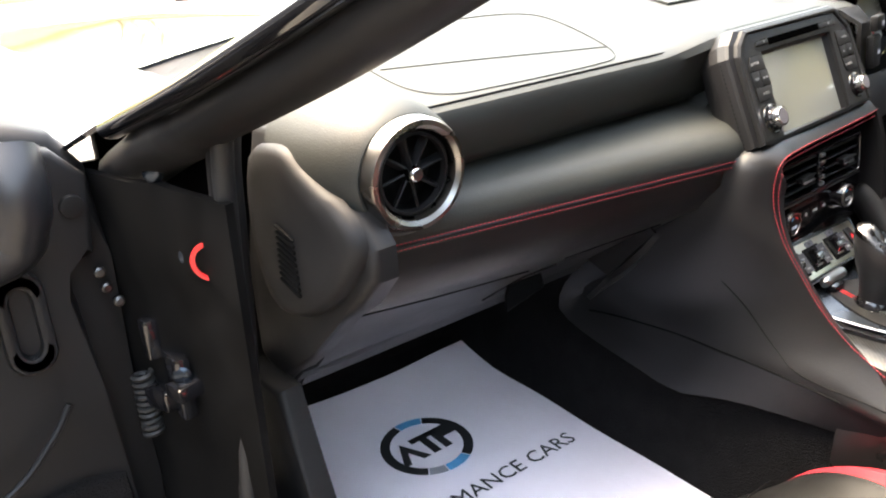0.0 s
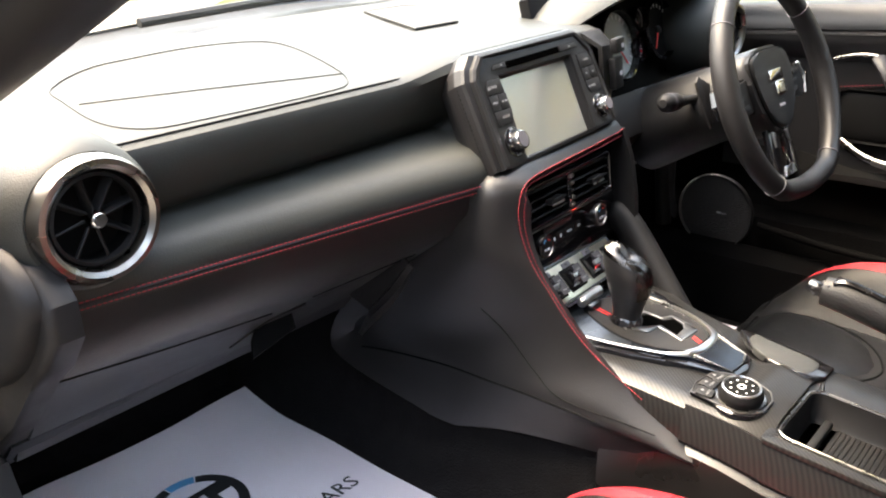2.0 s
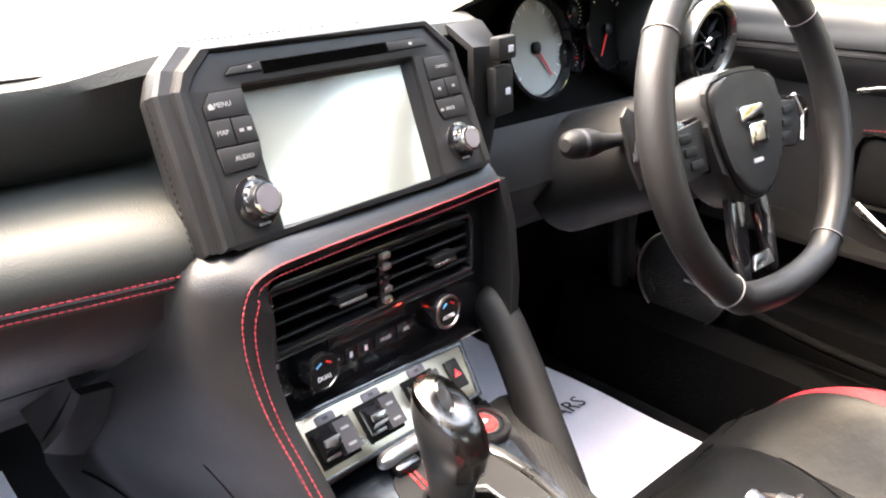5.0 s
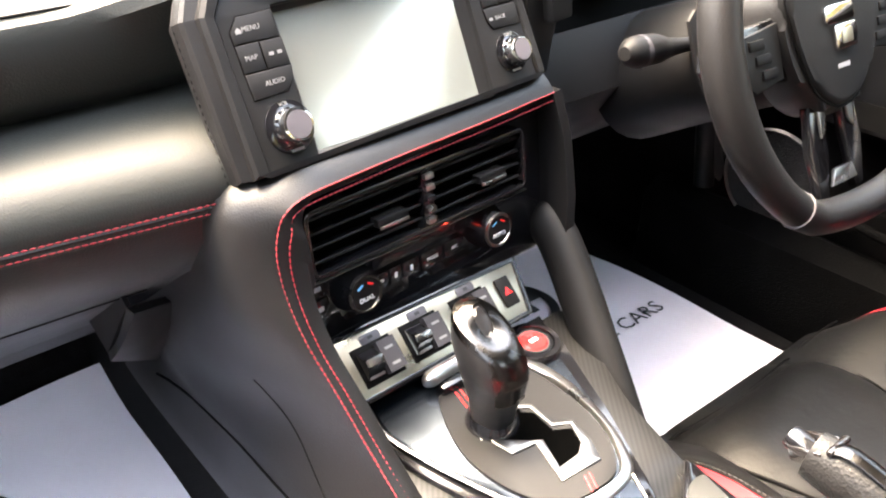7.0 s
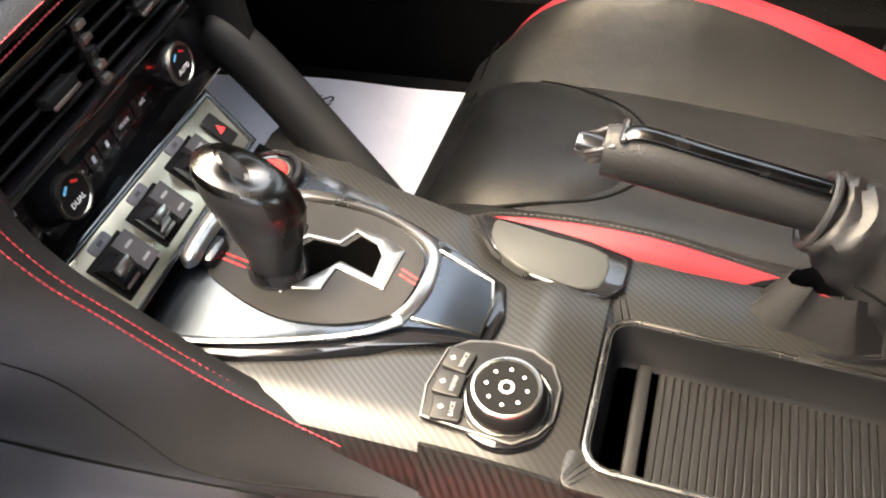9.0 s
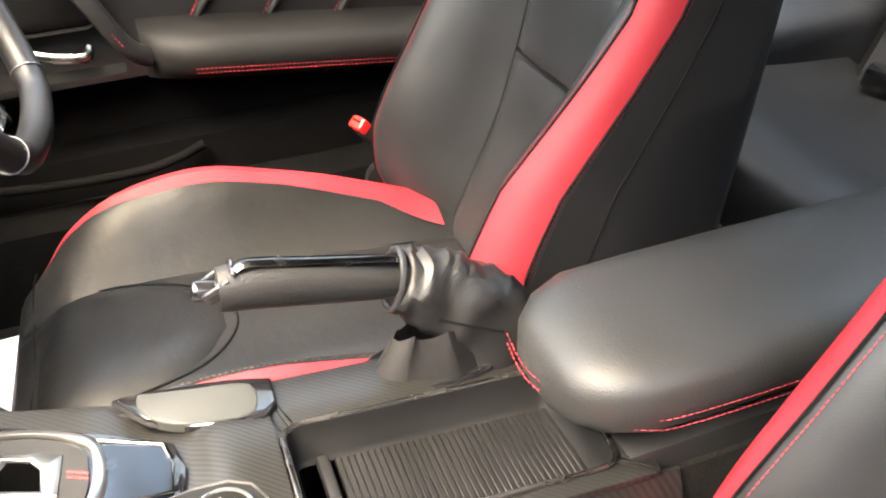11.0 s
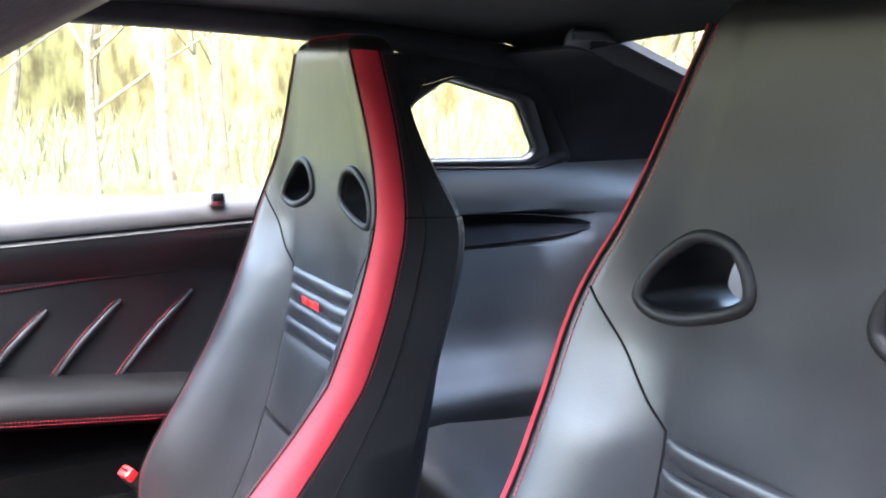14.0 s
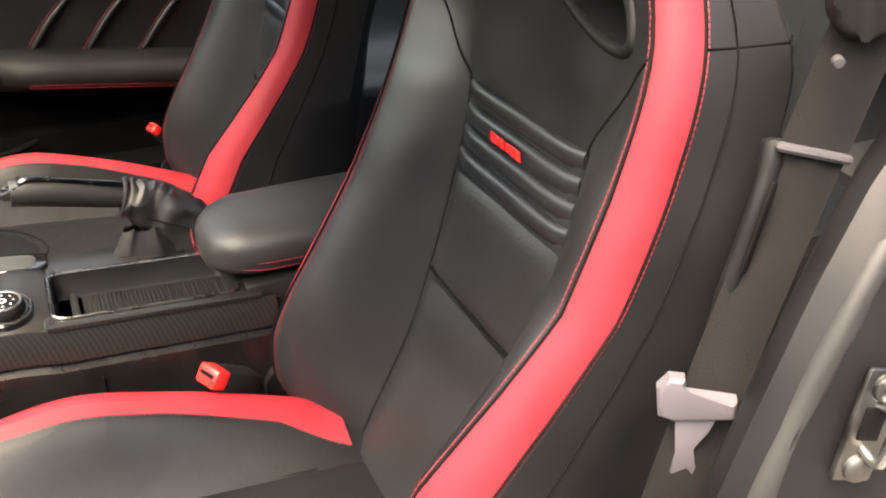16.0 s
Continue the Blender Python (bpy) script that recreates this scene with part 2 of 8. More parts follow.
def capped(rows):
    """A closed solid through closed rings of points."""
    bm = bmesh.new()
    vs = [[bm.verts.new(p) for p in r] for r in rows]
    n = len(rows[0])
    for a, b in zip(vs, vs[1:]):
        for i in range(n):
            j = (i + 1) % n
            bm.faces.new((a[i], a[j], b[j], b[i]))
    bm.faces.new(vs[0][::-1])
    bm.faces.new(vs[-1])
    return bm


def join(*bms):
    out = bmesh.new()
    for b in bms:
        me = bpy.data.meshes.new("tmp")
        b.to_mesh(me)
        b.free()
        out.from_mesh(me)
        bpy.data.meshes.remove(me)
    return out


def moved(bm, m):
    bmesh.ops.transform(bm, matrix=m, verts=bm.verts[:])
    return bm


def box(sx, sy, sz, bevel=0.0, m=None, seg=2):
    bm = bmesh.new()
    bmesh.ops.create_cube(bm, size=1.0)
    bmesh.ops.scale(bm, vec=(sx, sy, sz), verts=bm.verts[:])
    if bevel:
        bmesh.ops.bevel(bm, geom=bm.edges[:], offset=bevel, segments=seg, profile=0.5, affect="EDGES")
    return moved(bm, m) if m is not None else bm


def prism(outline, depth, bevel=0.0, m=None, seg=2):
    """An outline in x and y, from z = 0 up to depth, with rounded rims."""
    bm = bmesh.new()
    lo = [bm.verts.new((x, y, 0)) for x, y in outline]
    hi = [bm.verts.new((x, y, depth)) for x, y in outline]
    n = len(outline)
    bm.faces.new(lo[::-1])
    top = bm.faces.new(hi)
    for i in range(n):
        bm.faces.new((lo[i], lo[(i + 1) % n], hi[(i + 1) % n], hi[i]))
    if bevel:
        bmesh.ops.bevel(bm, geom=list(top.edges), offset=bevel, segments=seg, profile=0.5, affect="EDGES")
    return moved(bm, m) if m is not None else bm


def rim(outline, inner, depth, bevel=0.0, m=None):
    """A band between two outlines of equal count, raised by depth."""
    rows = [[(*p, 0) for p in outline], [(*p, depth) for p in outline], [(*p, depth) for p in inner], [(*p, 0) for p in inner]]
    rows.append(rows[0])
    bm = sheet([list(r) for r in zip(*rows)] + [[r[0] for r in rows]])
    bmesh.ops.remove_doubles(bm, verts=bm.verts[:], dist=1e-6)
    if bevel:
        es = [e for e in bm.edges if abs(e.verts[0].co.z - depth) < 1e-6 and abs(e.verts[1].co.z - depth) < 1e-6]
        bmesh.ops.bevel(bm, geom=es, offset=bevel, segments=2, profile=0.5, affect="EDGES")
    return moved(bm, m) if m is not None else bm


def lathe(profile, seg=40, m=None):
    """Rings of (radius, height) round z."""
    rows = [[(r * math.cos(2 * math.pi * i / seg), r * math.sin(2 * math.pi * i / seg), h) for i in range(seg)] for r, h in profile]
    bm = sheet(rows, closed=True)
    bmesh.ops.remove_doubles(bm, verts=bm.verts[:], dist=1e-6)
    return moved(bm, m) if m is not None else bm


def smooth_path(pts, n=8, closed=False):
    """A Catmull-Rom line through points."""
    P = [Vector(p) for p in pts]
    out = []
    k = len(P)
    for i in range(k if closed else k - 1):
        if closed:
            a, b, c, d = P[i - 1], P[i], P[(i + 1) % k], P[(i + 2) % k]
        else:
            a, b, c, d = P[max(i - 1, 0)], P[i], P[i + 1], P[min(i + 2, k - 1)]
        for j in range(n):
            t = j / n
            out.append(0.5 * ((2 * b) + (c - a) * t + (2 * a - 5 * b + 4 * c - d) * t * t + (3 * b - a - 3 * c + d) * t ** 3))
    if not closed:
        out.append(P[-1])
    return out


def tube(pts, r, sides=10, closed=False, flat=1.0, up=None):
    """A round bar along a line; r may be a list. flat squeezes it across up."""
    P = [Vector(p) for p in pts]
    k = len(P)
    rows = []
    ref = Vector(up) if up else Vector((0.13, 0.21, 0.97))
    for i, p in enumerate(P):
        if closed:
            d = P[(i + 1) % k] - P[i - 1]
        else:
            d = P[min(i + 1, k - 1)] - P[max(i - 1, 0)]
        d.normalize()
        s = d.cross(ref)
        if s.length < 1e-4:
            s = d.cross(Vector((1, 0, 0)))
        s.normalize()
        u = s.cross(d)
        if not up:
            ref = u
        rad = r[i] if isinstance(r, (list, tuple)) else r
        rows.append([p + s * rad * math.cos(2 * math.pi * j / sides) + u * rad * flat * math.sin(2 * math.pi * j / sides) for j in range(sides)])
    if closed:
        return sheet(rows + [rows[0]], closed=True)
    return capped(rows)


def stitches(pts, length=0.0042, gap=0.0020, r=0.0008, lift=(0, 0, 0)):
    """Short thread pieces along a line, one mesh."""
    P = [Vector(p) + Vector(lift) for p in pts]
    verts, faces = [], []
    walked, start, on = 0.0, P[0], True
    runs, cur = [], [P[0]]
    left = length
    for a, b in zip(P, P[1:]):
        seg = (b - a).length
        pos = 0.0
        while seg - pos > left:
            pos += left
            q = a + (b - a) * (pos / seg)
            if on:
                cur.append(q)
                runs.append((cur[0], cur[-1]))
            cur = [q]
            on = not on
            left = length if on else gap
        left -= seg - pos
    for a, b in runs:
        d = (b - a).normalized()
        s = d.cross(Vector((0.3, 0.4, 0.86))).normalized() * r
        u = d.cross(s).normalized() * r
        i = len(verts)
        mid = (a + b) / 2
        for p, k in ((a, 0.5), (mid, 1.15), (b, 0.5)):
            verts += [p + s * k, p + u * k, p - s * k, p - u * k]
        for o in (0, 4):
            for j in range(4):
                faces.append((i + o + j, i + o + (j + 1) % 4, i + o + 4 + (j + 1) % 4, i + o + 4 + j))
        faces += [(i + 3, i + 2, i + 1, i), (i + 8, i + 9, i + 10, i + 11)]
    me = bpy.data.meshes.new("stitching")
    me.from_pydata([tuple(v) for v in verts], [], faces)
    return me


def lettering(body, size, m, material, parent, name="lettering", extrude=0.0002, align="CENTER"):
    cu = bpy.data.curves.new("tmp_text", "FONT")
    cu.body, cu.size, cu.extrude = body, size, extrude
    cu.align_x, cu.align_y = align, "CENTER"
    cu.resolution_u = 2
    ob = bpy.data.objects.new("tmp_text", cu)
    scene.collection.objects.link(ob)
    bpy.context.view_layer.update()
    me = bpy.data.meshes.new_from_object(ob.evaluated_get(bpy.context.evaluated_depsgraph_get()))
    bpy.data.objects.remove(ob)
    me.transform(m)
    return part(name, me, material, parent)


def drape(bm, pts, way, lift=0.0003):
    """Lets points fall along a direction on to a mesh."""
    tree = BVHTree.FromBMesh(bm)
    w = Vector(way).normalized()
    out = []
    for p in pts:
        hit = tree.ray_cast(Vector(p) - w * 0.4, w)[0]
        if hit is not None:
            out.append(hit - w * lift)
    return out


def lerp(a, b, t):
    return a + (b - a) * t


def rounded(w, h, r, n=5, cx=0.0, cy=0.0):
    """The outline of a rectangle with round corners."""
    out = []
    for k, (sx, sy) in enumerate(((1, 1), (-1, 1), (-1, -1), (1, -1))):
        for i in range(n + 1):
            a = math.pi / 2 * (k + i / n)
            out.append((cx + sx * (w / 2 - r) + r * math.cos(a), cy + sy * (h / 2 - r) + r * math.sin(a)))
    return out


def inset(outline, d):
    """Every corner drawn towards the middle by about d."""
    cx = sum(p[0] for p in outline) / len(outline)
    cy = sum(p[1] for p in outline) / len(outline)
    out = []
    n = len(outline)
    for i in range(n):
        a, b, c = Vector(outline[i - 1]), Vector(outline[i]), Vector(outline[(i + 1) % n])
        e1, e2 = (b - a), (c - b)
        e1 = e1.normalized() if e1.length > 1e-9 else e2.normalized()
        e2 = e2.normalized() if e2.length > 1e-9 else e1
        nrm = Vector((-e1.y - e2.y, e1.x + e2.x))
        if nrm.length < 1e-6:
            nrm = Vector((cx, cy)) - b
        nrm.normalize()
        if nrm.dot(Vector((cx, cy)) - b) < 0:
            nrm = -nrm
        out.append(tuple(b + nrm * d))
    return out


def corners(pts, d, n=5):
    """A closed outline in y and z with its corners rounded over the distance d, n points each."""
    out = []
    for k, p in enumerate(pts):
        p = Vector((0, *p))
        a, b = Vector((0, *pts[k - 1])), Vector((0, *pts[(k + 1) % len(pts)]))
        a = p + (a - p) * min(d / (a - p).length, 0.45)
        b = p + (b - p) * min(d / (b - p).length, 0.45)
        out += [a.lerp(p, t).lerp(p.lerp(b, t), t) for t in np.linspace(0, 1, n)]
    return out


# ---- the ground and the car's shell ----
bm = bmesh.new()
bmesh.ops.create_grid(bm, x_segments=60, y_segments=60, size=400)
for v in bm.verts:
    v.co.z = -0.24 + 0.00004 * (v.co.x ** 2 + v.co.y ** 2) * 0.05
structure("ground", bm, GROUND, "rough spring grass reaching to the woods", "ground")
structure("road", sheet([[(x, y, -0.232) for x in (-9, -3, 3.2)] for y in (-40, -10, 6)] + [[(x, y, -0.232) for x in (-9, -3, e_)] for y, e_ in ((8.5, 4.2), (10.0, 6.4), (11.5, 8.0))], 0.01), ROAD, "grey tarmac drive under the car", "road")

# floor pan with its slope up to the toe board
floor_rows = []
for y, z in ((-1.15, 0.10), (-0.6, 0.10), (0.0, 0.105), (0.30, 0.106), (0.50, 0.108), (0.58, 0.13), (0.66, 0.34), (0.68, 0.60)):
    floor_rows.append([(x, y, z) for x in (-0.80, -0.4, -0.16, 0.16, 0.4, 0.80)])
structure("floor", sheet(floor_rows, 0.02), CARPET, "black carpeted footwell floor", "floor")
structure("wall_bulkhead", box(1.42, 0.03, 0.66, 0.004, pose(0, 0.70, 0.40)), DARKG, "black bulkhead behind the dashboard", "wall")
for s, nm in ((-1, "left"), (1, "right")):
    structure("wall_tunnel_" + nm, sheet([[(s * 0.100, y, 0.36), (s * 0.116, y, 0.25), (s * 0.148, y, 0.10)] for y in (-1.1, -0.5, 0.0, 0.3, 0.66)], 0.01), CARPET, "black carpeted side of the transmission tunnel", "wall")
    # door sill
    sill = [[(s * x, y, z) for x, z in ((0.70, 0.10), (0.715, 0.24), (0.75, 0.262), (0.79, 0.25), (0.83, 0.17), (0.84, 0.0), (0.84, -0.06))] for y in (-1.05, -0.5, 0.0, 0.25)]
    # right sill gets the shade-darkened black, left sill the plain plastic
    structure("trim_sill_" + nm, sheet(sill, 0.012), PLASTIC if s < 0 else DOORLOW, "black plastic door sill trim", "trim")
    # underside closure
    structure("wall_side_low_" + nm, box(0.03, 3.4, 0.35, 0.005, pose(s * 0.90, -0.9, -0.06)), PAINT, "glossy black lower body side", "wall")

# roof: headliner, rails, pillars
roof_rows = []
for y, dz in ((-0.30, -0.035), (-0.40, -0.012), (-0.7, 0.0), (-1.1, 0.0), (-1.36, -0.010), (-1.42, -0.024), (-1.447, -0.042)):
    roof_rows.append([(x, y, 1.150 + dz - 0.045 * (abs(x) / 0.6) ** 2.4) for x in np.linspace(-0.60, 0.60, 17)])
structure("ceiling", sheet(roof_rows, 0.035), SUEDE, "black cloth headlining", "ceiling")


def bar(name, pts, r, material, label, flat=0.7, category="pillar"):
    return structure(name, tube(smooth_path(pts, 6), r, 14, flat=flat), material, label, category)


for s, nm in ((-1, "left"), (1, "right")):
    bar("trim_a_pillar_" + nm, [(s * 0.768, 0.33, 0.680), (s * 0.759, 0.235, 0.726), (s * 0.753, 0.15, 0.761), (s * 0.743, 0.04, 0.806), (s * 0.724, -0.08, 0.860), (s * 0.684, -0.24, 0.944), (s * 0.640, -0.40, 1.032), (s * 0.602, -0.54, 1.100)], [0.040] * 12 + [0.034] * 18 + [0.042, 0.041, 0.040, 0.039, 0.038, 0.036, 0.034, 0.032, 0.030, 0.030, 0.030, 0.030, 0.030], TRIMGREY, "charcoal windscreen pillar trim")
    bar("wall_a_pillar_" + nm, [(s * 0.80, 0.27, 0.745), (s * 0.791, 0.15, 0.788), (s * 0.781, 0.04, 0.830), (s * 0.762, -0.08, 0.882), (s * 0.722, -0.24, 0.962), (s * 0.678, -0.40, 1.048), (s * 0.64, -0.54, 1.112), (s * 0.620, -0.7, 1.135)], 0.016, PAINT, "glossy black windscreen pillar", 0.7)
    bar("trim_roof_rail_" + nm, [(s * 0.602, -0.52, 1.098), (s * 0.592, -0.75, 1.100), (s * 0.592, -1.05, 1.092), (s * 0.61, -1.35, 1.072), (s * 0.64, -1.6, 1.03)], 0.034, SUEDE, "black cloth roof rail above the side windows")
    # quarter trim: the window's reveal, a satin surround and the cloth beyond it
    win = [(-1.245, 1.022), (-1.185, 0.975), (-1.155, 0.862), (-1.494, 0.865), (-1.512, 0.886), (-1.428, 0.985)]
    mid_ = [(-1.262, 1.030), (-1.165, 1.000), (-1.110, 0.852), (-1.520, 0.848), (-1.560, 0.872), (-1.462, 0.996)]
    out = [(-1.27, 1.09), (-1.03, 1.05), (-1.03, 0.848), (-1.54, 0.840), (-1.63, 0.862), (-1.48, 1.050)]
    xo = lambda z: s * (0.700 - 0.40 * max(z - 0.85, 0))
    loops = [corners(win, 0.016), corners(mid_, 0.02)]
    outer_ = corners(out, 0.02)
    band, cloth = [], []
    for w, m_, o in zip(loops[0], loops[1], outer_):
        row = [(xo(w.z) + s * 0.020, w.y, w.z), (xo(w.z) + s * 0.004, w.y, w.z)]
        for t, lift in ((0.12, -0.003), (0.35, -0.006), (0.7, -0.006), (1.0, 0.0)):
            q = w.lerp(m_, t)
            row.append((xo(q.z) + s * lift, q.y, q.z))
        band.append(row)
        cloth.append([(xo(q.z) + s * lift, q.y, q.z) for t, lift in ((0.0, 0.002), (0.15, -0.007), (0.4, -0.016), (0.7, -0.012), (1.0, 0.0)) for q in (m_.lerp(o, t),)])
    structure("trim_window_surround_" + nm, sheet(band + band[:1], 0.003), SILL, "satin charcoal surround of the rear quarter window", "trim")
    structure("trim_quarter_upper_" + nm, sheet(cloth + cloth[:1], 0.004), SUEDE, "black cloth trim round the rear quarter window", "trim")
    structure("trim_quarter_seal_" + nm, tube([(xo(p.z) + s * 0.012, p.y, p.z) for p in loops[0]], 0.0038, 8, True), RUBBER, "black rubber edge of the quarter window", "trim")
    pane = sheet([[(xo(p.z) + s * 0.015, p.y, p.z) for p in loops[0]], [(xo(0.93) + s * 0.015, -1.34, 0.93)] * len(loops[0])], 0, True)
    g = structure("window_quarter_" + nm, pane, GLASS, "rear quarter window pane", "window")
    g.visible_shadow = False
    # side panel in leather: ledge, undercut recess and a swelling above the cushion
    rows = []
    for y in np.linspace(-0.98, -2.25, 34):
        row = []
        dent = 0.085 * max(0.0, 1 - abs((y + 1.20) / 0.46) ** 3)
        swell = min(1.0, max(0.0, (1.72 + y) / 0.2))
        for z, x, d, sw in ((0.852, 0.735, 0, 0), (0.858, 0.715, 0, 0), (0.855, 0.702, 0, 0), (0.845, 0.693, 0, 0), (0.828, 0.687, 0, 0), (0.805, 0.683, 0, 0), (0.775, 0.682, 0, 0), (0.752, 0.684, 0, 0), (0.747, 0.689, 0.10, 0), (0.744, 0.690, 0.95, 0), (0.730, 0.690, 1, 0), (0.708, 0.690, 0.9, 0), (0.690, 0.690, 0.45, 0), (0.672, 0.690, 0.12, 0), (0.60, 0.691, 0, 0), (0.52, 0.690, 0, 0), (0.470, 0.688, 0, 0.05), (0.435, 0.688, 0, 0.30), (0.405, 0.688, 0, 0.68), (0.382, 0.688, 0, 0.95), (0.362, 0.688, 0, 1.0), (0.345, 0.688, 0, 0.95), (0.325, 0.688, 0, 0.85), (0.25, 0.688, 0, 0.8), (0.10, 0.688, 0, 0.8)):
            pinch = 0.28 * max(0.0, -1.50 - y) * min(1.0, (0.87 - z) / 0.2)
            row.append((s * (x + d * dent - sw * swell * 0.085 - pinch), y, z + (0.016 * min(max(-1.45 - y, 0), 0.5) / 0.5 if z > 0.75 else 0)))
        rows.append(row)
    structure("trim_quarter_lower_" + nm, sheet(rows, 0.01), QUARTER, "charcoal leather rear side panel with a dark undercut recess", "trim")
    # dark cloth strip added in the recess, standing in for its shade
    shade_strip = []
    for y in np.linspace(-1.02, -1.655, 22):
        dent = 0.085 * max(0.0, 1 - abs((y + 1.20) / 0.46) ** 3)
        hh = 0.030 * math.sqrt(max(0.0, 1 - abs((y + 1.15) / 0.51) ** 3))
        shade_strip.append([(s * (0.685 + dent * d - 0.21 * max(0.0, -1.50 - y)), y, 0.718 + hh * k) for d, k in ((0.10, 1.0), (0.55, 0.85), (0.80, 0.0), (0.40, -0.7), (0.0, -1.15))])
    structure("trim_recess_lining_" + nm, sheet(shade_strip, 0.002), SUEDE, "black strip that stands for the shade in the side panel recess", "trim")
    # rear pillar: satin lip along the rear window, cloth below it
    lip, cloth = [], []
    for y in np.linspace(-1.34, -2.30, 25):
        gx = float(np.interp(-y, [1.34, 1.445, 1.69, 2.06, 2.30], [0.385, 0.390, 0.428, 0.474, 0.505]))
        zg = 1.108 + 0.233 * (y + 1.445) if y < -1.445 else 1.108 - 0.004 * (y + 1.445) / 0.1
        lw = float(np.interp(-y, [1.34, 1.44, 1.52, 1.75, 2.06, 2.3], [0.02, 0.075, 0.085, 0.085, 0.13, 0.15]))
        lip.append([(s * (gx + a * lw), y, zg + b) for a, b in ((0.0, -0.012), (0.0, 0.0), (0.12, 0.003), (0.45, 0.000), (0.8, -0.012), (1.0, -0.026))])
        x0, z0 = gx + lw - 0.004, zg - 0.026
        zq = float(np.interp(-y, [1.34, 1.46, 1.52, 1.565, 1.62, 2.3], [1.070, 1.010, 0.950, 0.890, 0.850, 0.850]))
        xq = 0.698 - 0.40 * max(zq - 0.85, 0)
        cloth.append([(s * lerp(x0, xq, t ** 0.72), y, lerp(z0, zq, t)) for t in np.linspace(0, 1, 7)])
    structure("trim_rear_pillar_lip_" + nm, sheet(lip, 0.004), SILL, "satin charcoal edge along the rear window", "trim")
    structure("trim_rear_pillar_" + nm, sheet(cloth, 0.006), SUEDE, "black cloth rear pillar trim", "trim")

# rear shelf and bulkhead
structure("trim_parcel_shelf", sheet([[(x, y, z + 0.01 * math.cos(x * 4)) for x in np.linspace(-0.60, 0.60, 12)] for y, z in ((-1.98, 0.80), (-1.99, 0.865), (-2.02, 0.878), (-2.15, 0.880), (-2.4, 0.87))], 0.012), TRIMGREY, "charcoal shelf under the rear window", "trim")
structure("wall_rear", box(1.5, 0.02, 0.9, 0.003, pose(0, -2.06, 0.42)), CARPET, "black carpeted rear bulkhead", "wall")

# glass
def pane_of(name, rows, label):
    g = structure(name, sheet(rows, 0.0), GLASS, label, "window")
    g.visible_shadow = False
    return g


def glass_foot(x):
    return 0.44 - 0.27 * x * x


pane_of("window_windscreen", [[(x * lerp(1.46, 1.14, t), lerp(glass_foot(x * 1.46), -0.30 - 0.10 * x * x, t), lerp(0.795, 1.085, t) + 0.015 * math.sin(math.pi * t) - 0.05 * x * x) for x in np.linspace(-0.5, 0.5, 13)] for t in (0, 0.25, 0.5, 0.75, 1.0)], "raked windscreen pane")
pane_of("window_rear", [[(x * w, y, z + 0.02 * (1 - (2 * abs(x)) ** 2)) for x in np.linspace(-0.5, 0.5, 9)] for y, z, w in ((-1.445, 1.100, 0.84), (-1.9, 0.994, 0.98), (-2.38, 0.882, 1.14))], "sloping rear window pane")
pane_of("window_driver", [[(0.806, y, 0.74), (0.745, y, 0.90), (0.635, y, 1.06)] for y in (0.05, -0.4, -0.8, -1.06)], "side window pane of the closed door")
structure("trim_screen_header", tube(smooth_path([(-0.61, -0.48, 1.085), (-0.3, -0.34, 1.10), (0, -0.31, 1.106), (0.3, -0.34, 1.10), (0.61, -0.48, 1.085)], 6), 0.022, 10), SUEDE, "black cloth rail above the windscreen", "trim")

# cowl under the windscreen
structure("trim_cowl", sheet([[(x, glass_foot(x) + y, z - 0.06 * abs(x) ** 2) for x in np.linspace(-0.73, 0.73, 20)] for y, z in ((-0.012, 0.790), (0.03, 0.797), (0.06, 0.790), (0.10, 0.791), (0.125, 0.798))], 0.01), PLASTIC, "black plastic cowl below the windscreen", "trim")

# bonnet and wings
hood = []
for t in np.linspace(0, 1, 24):
    row = []
    for x in np.linspace(-0.712, 0.712, 26) * (1 + 0.11 * min(t / 0.17, 1)):
        y = lerp(glass_foot(x) + 0.125, 2.0 - 0.12 * x * x, t)
        z = 0.802 - 0.14 * t ** 1.3 - 0.06 * abs(x) ** 2 + 0.016 * math.exp(-((abs(x) - 0.45) / 0.09) ** 2) * math.sin(math.pi * min(t * 1.3, 1))
        z -= 0.26 * min(t * 2.0, 1.0) * min(max((x + 0.5) / 0.5, 0), 1)
        row.append((x, y, z))
    hood.append(row)
body_front = thing("car_bonnet", "glossy black bonnet mirroring the pale sky", "bonnet")
part("bonnet_panel", sheet(hood, 0.012), PAINT, body_front)
for s in (-1, 1):
    for k in (0.27,):
        part("bonnet_duct", join(prism(rounded(0.13, 0.07, 0.03), 0.012, 0.005, pose(s * k, 1.25, 0.745 if s < 0 else 0.655, -6, 0, s * 20))), GLOSSB, body_front, "black air duct on the bonnet")
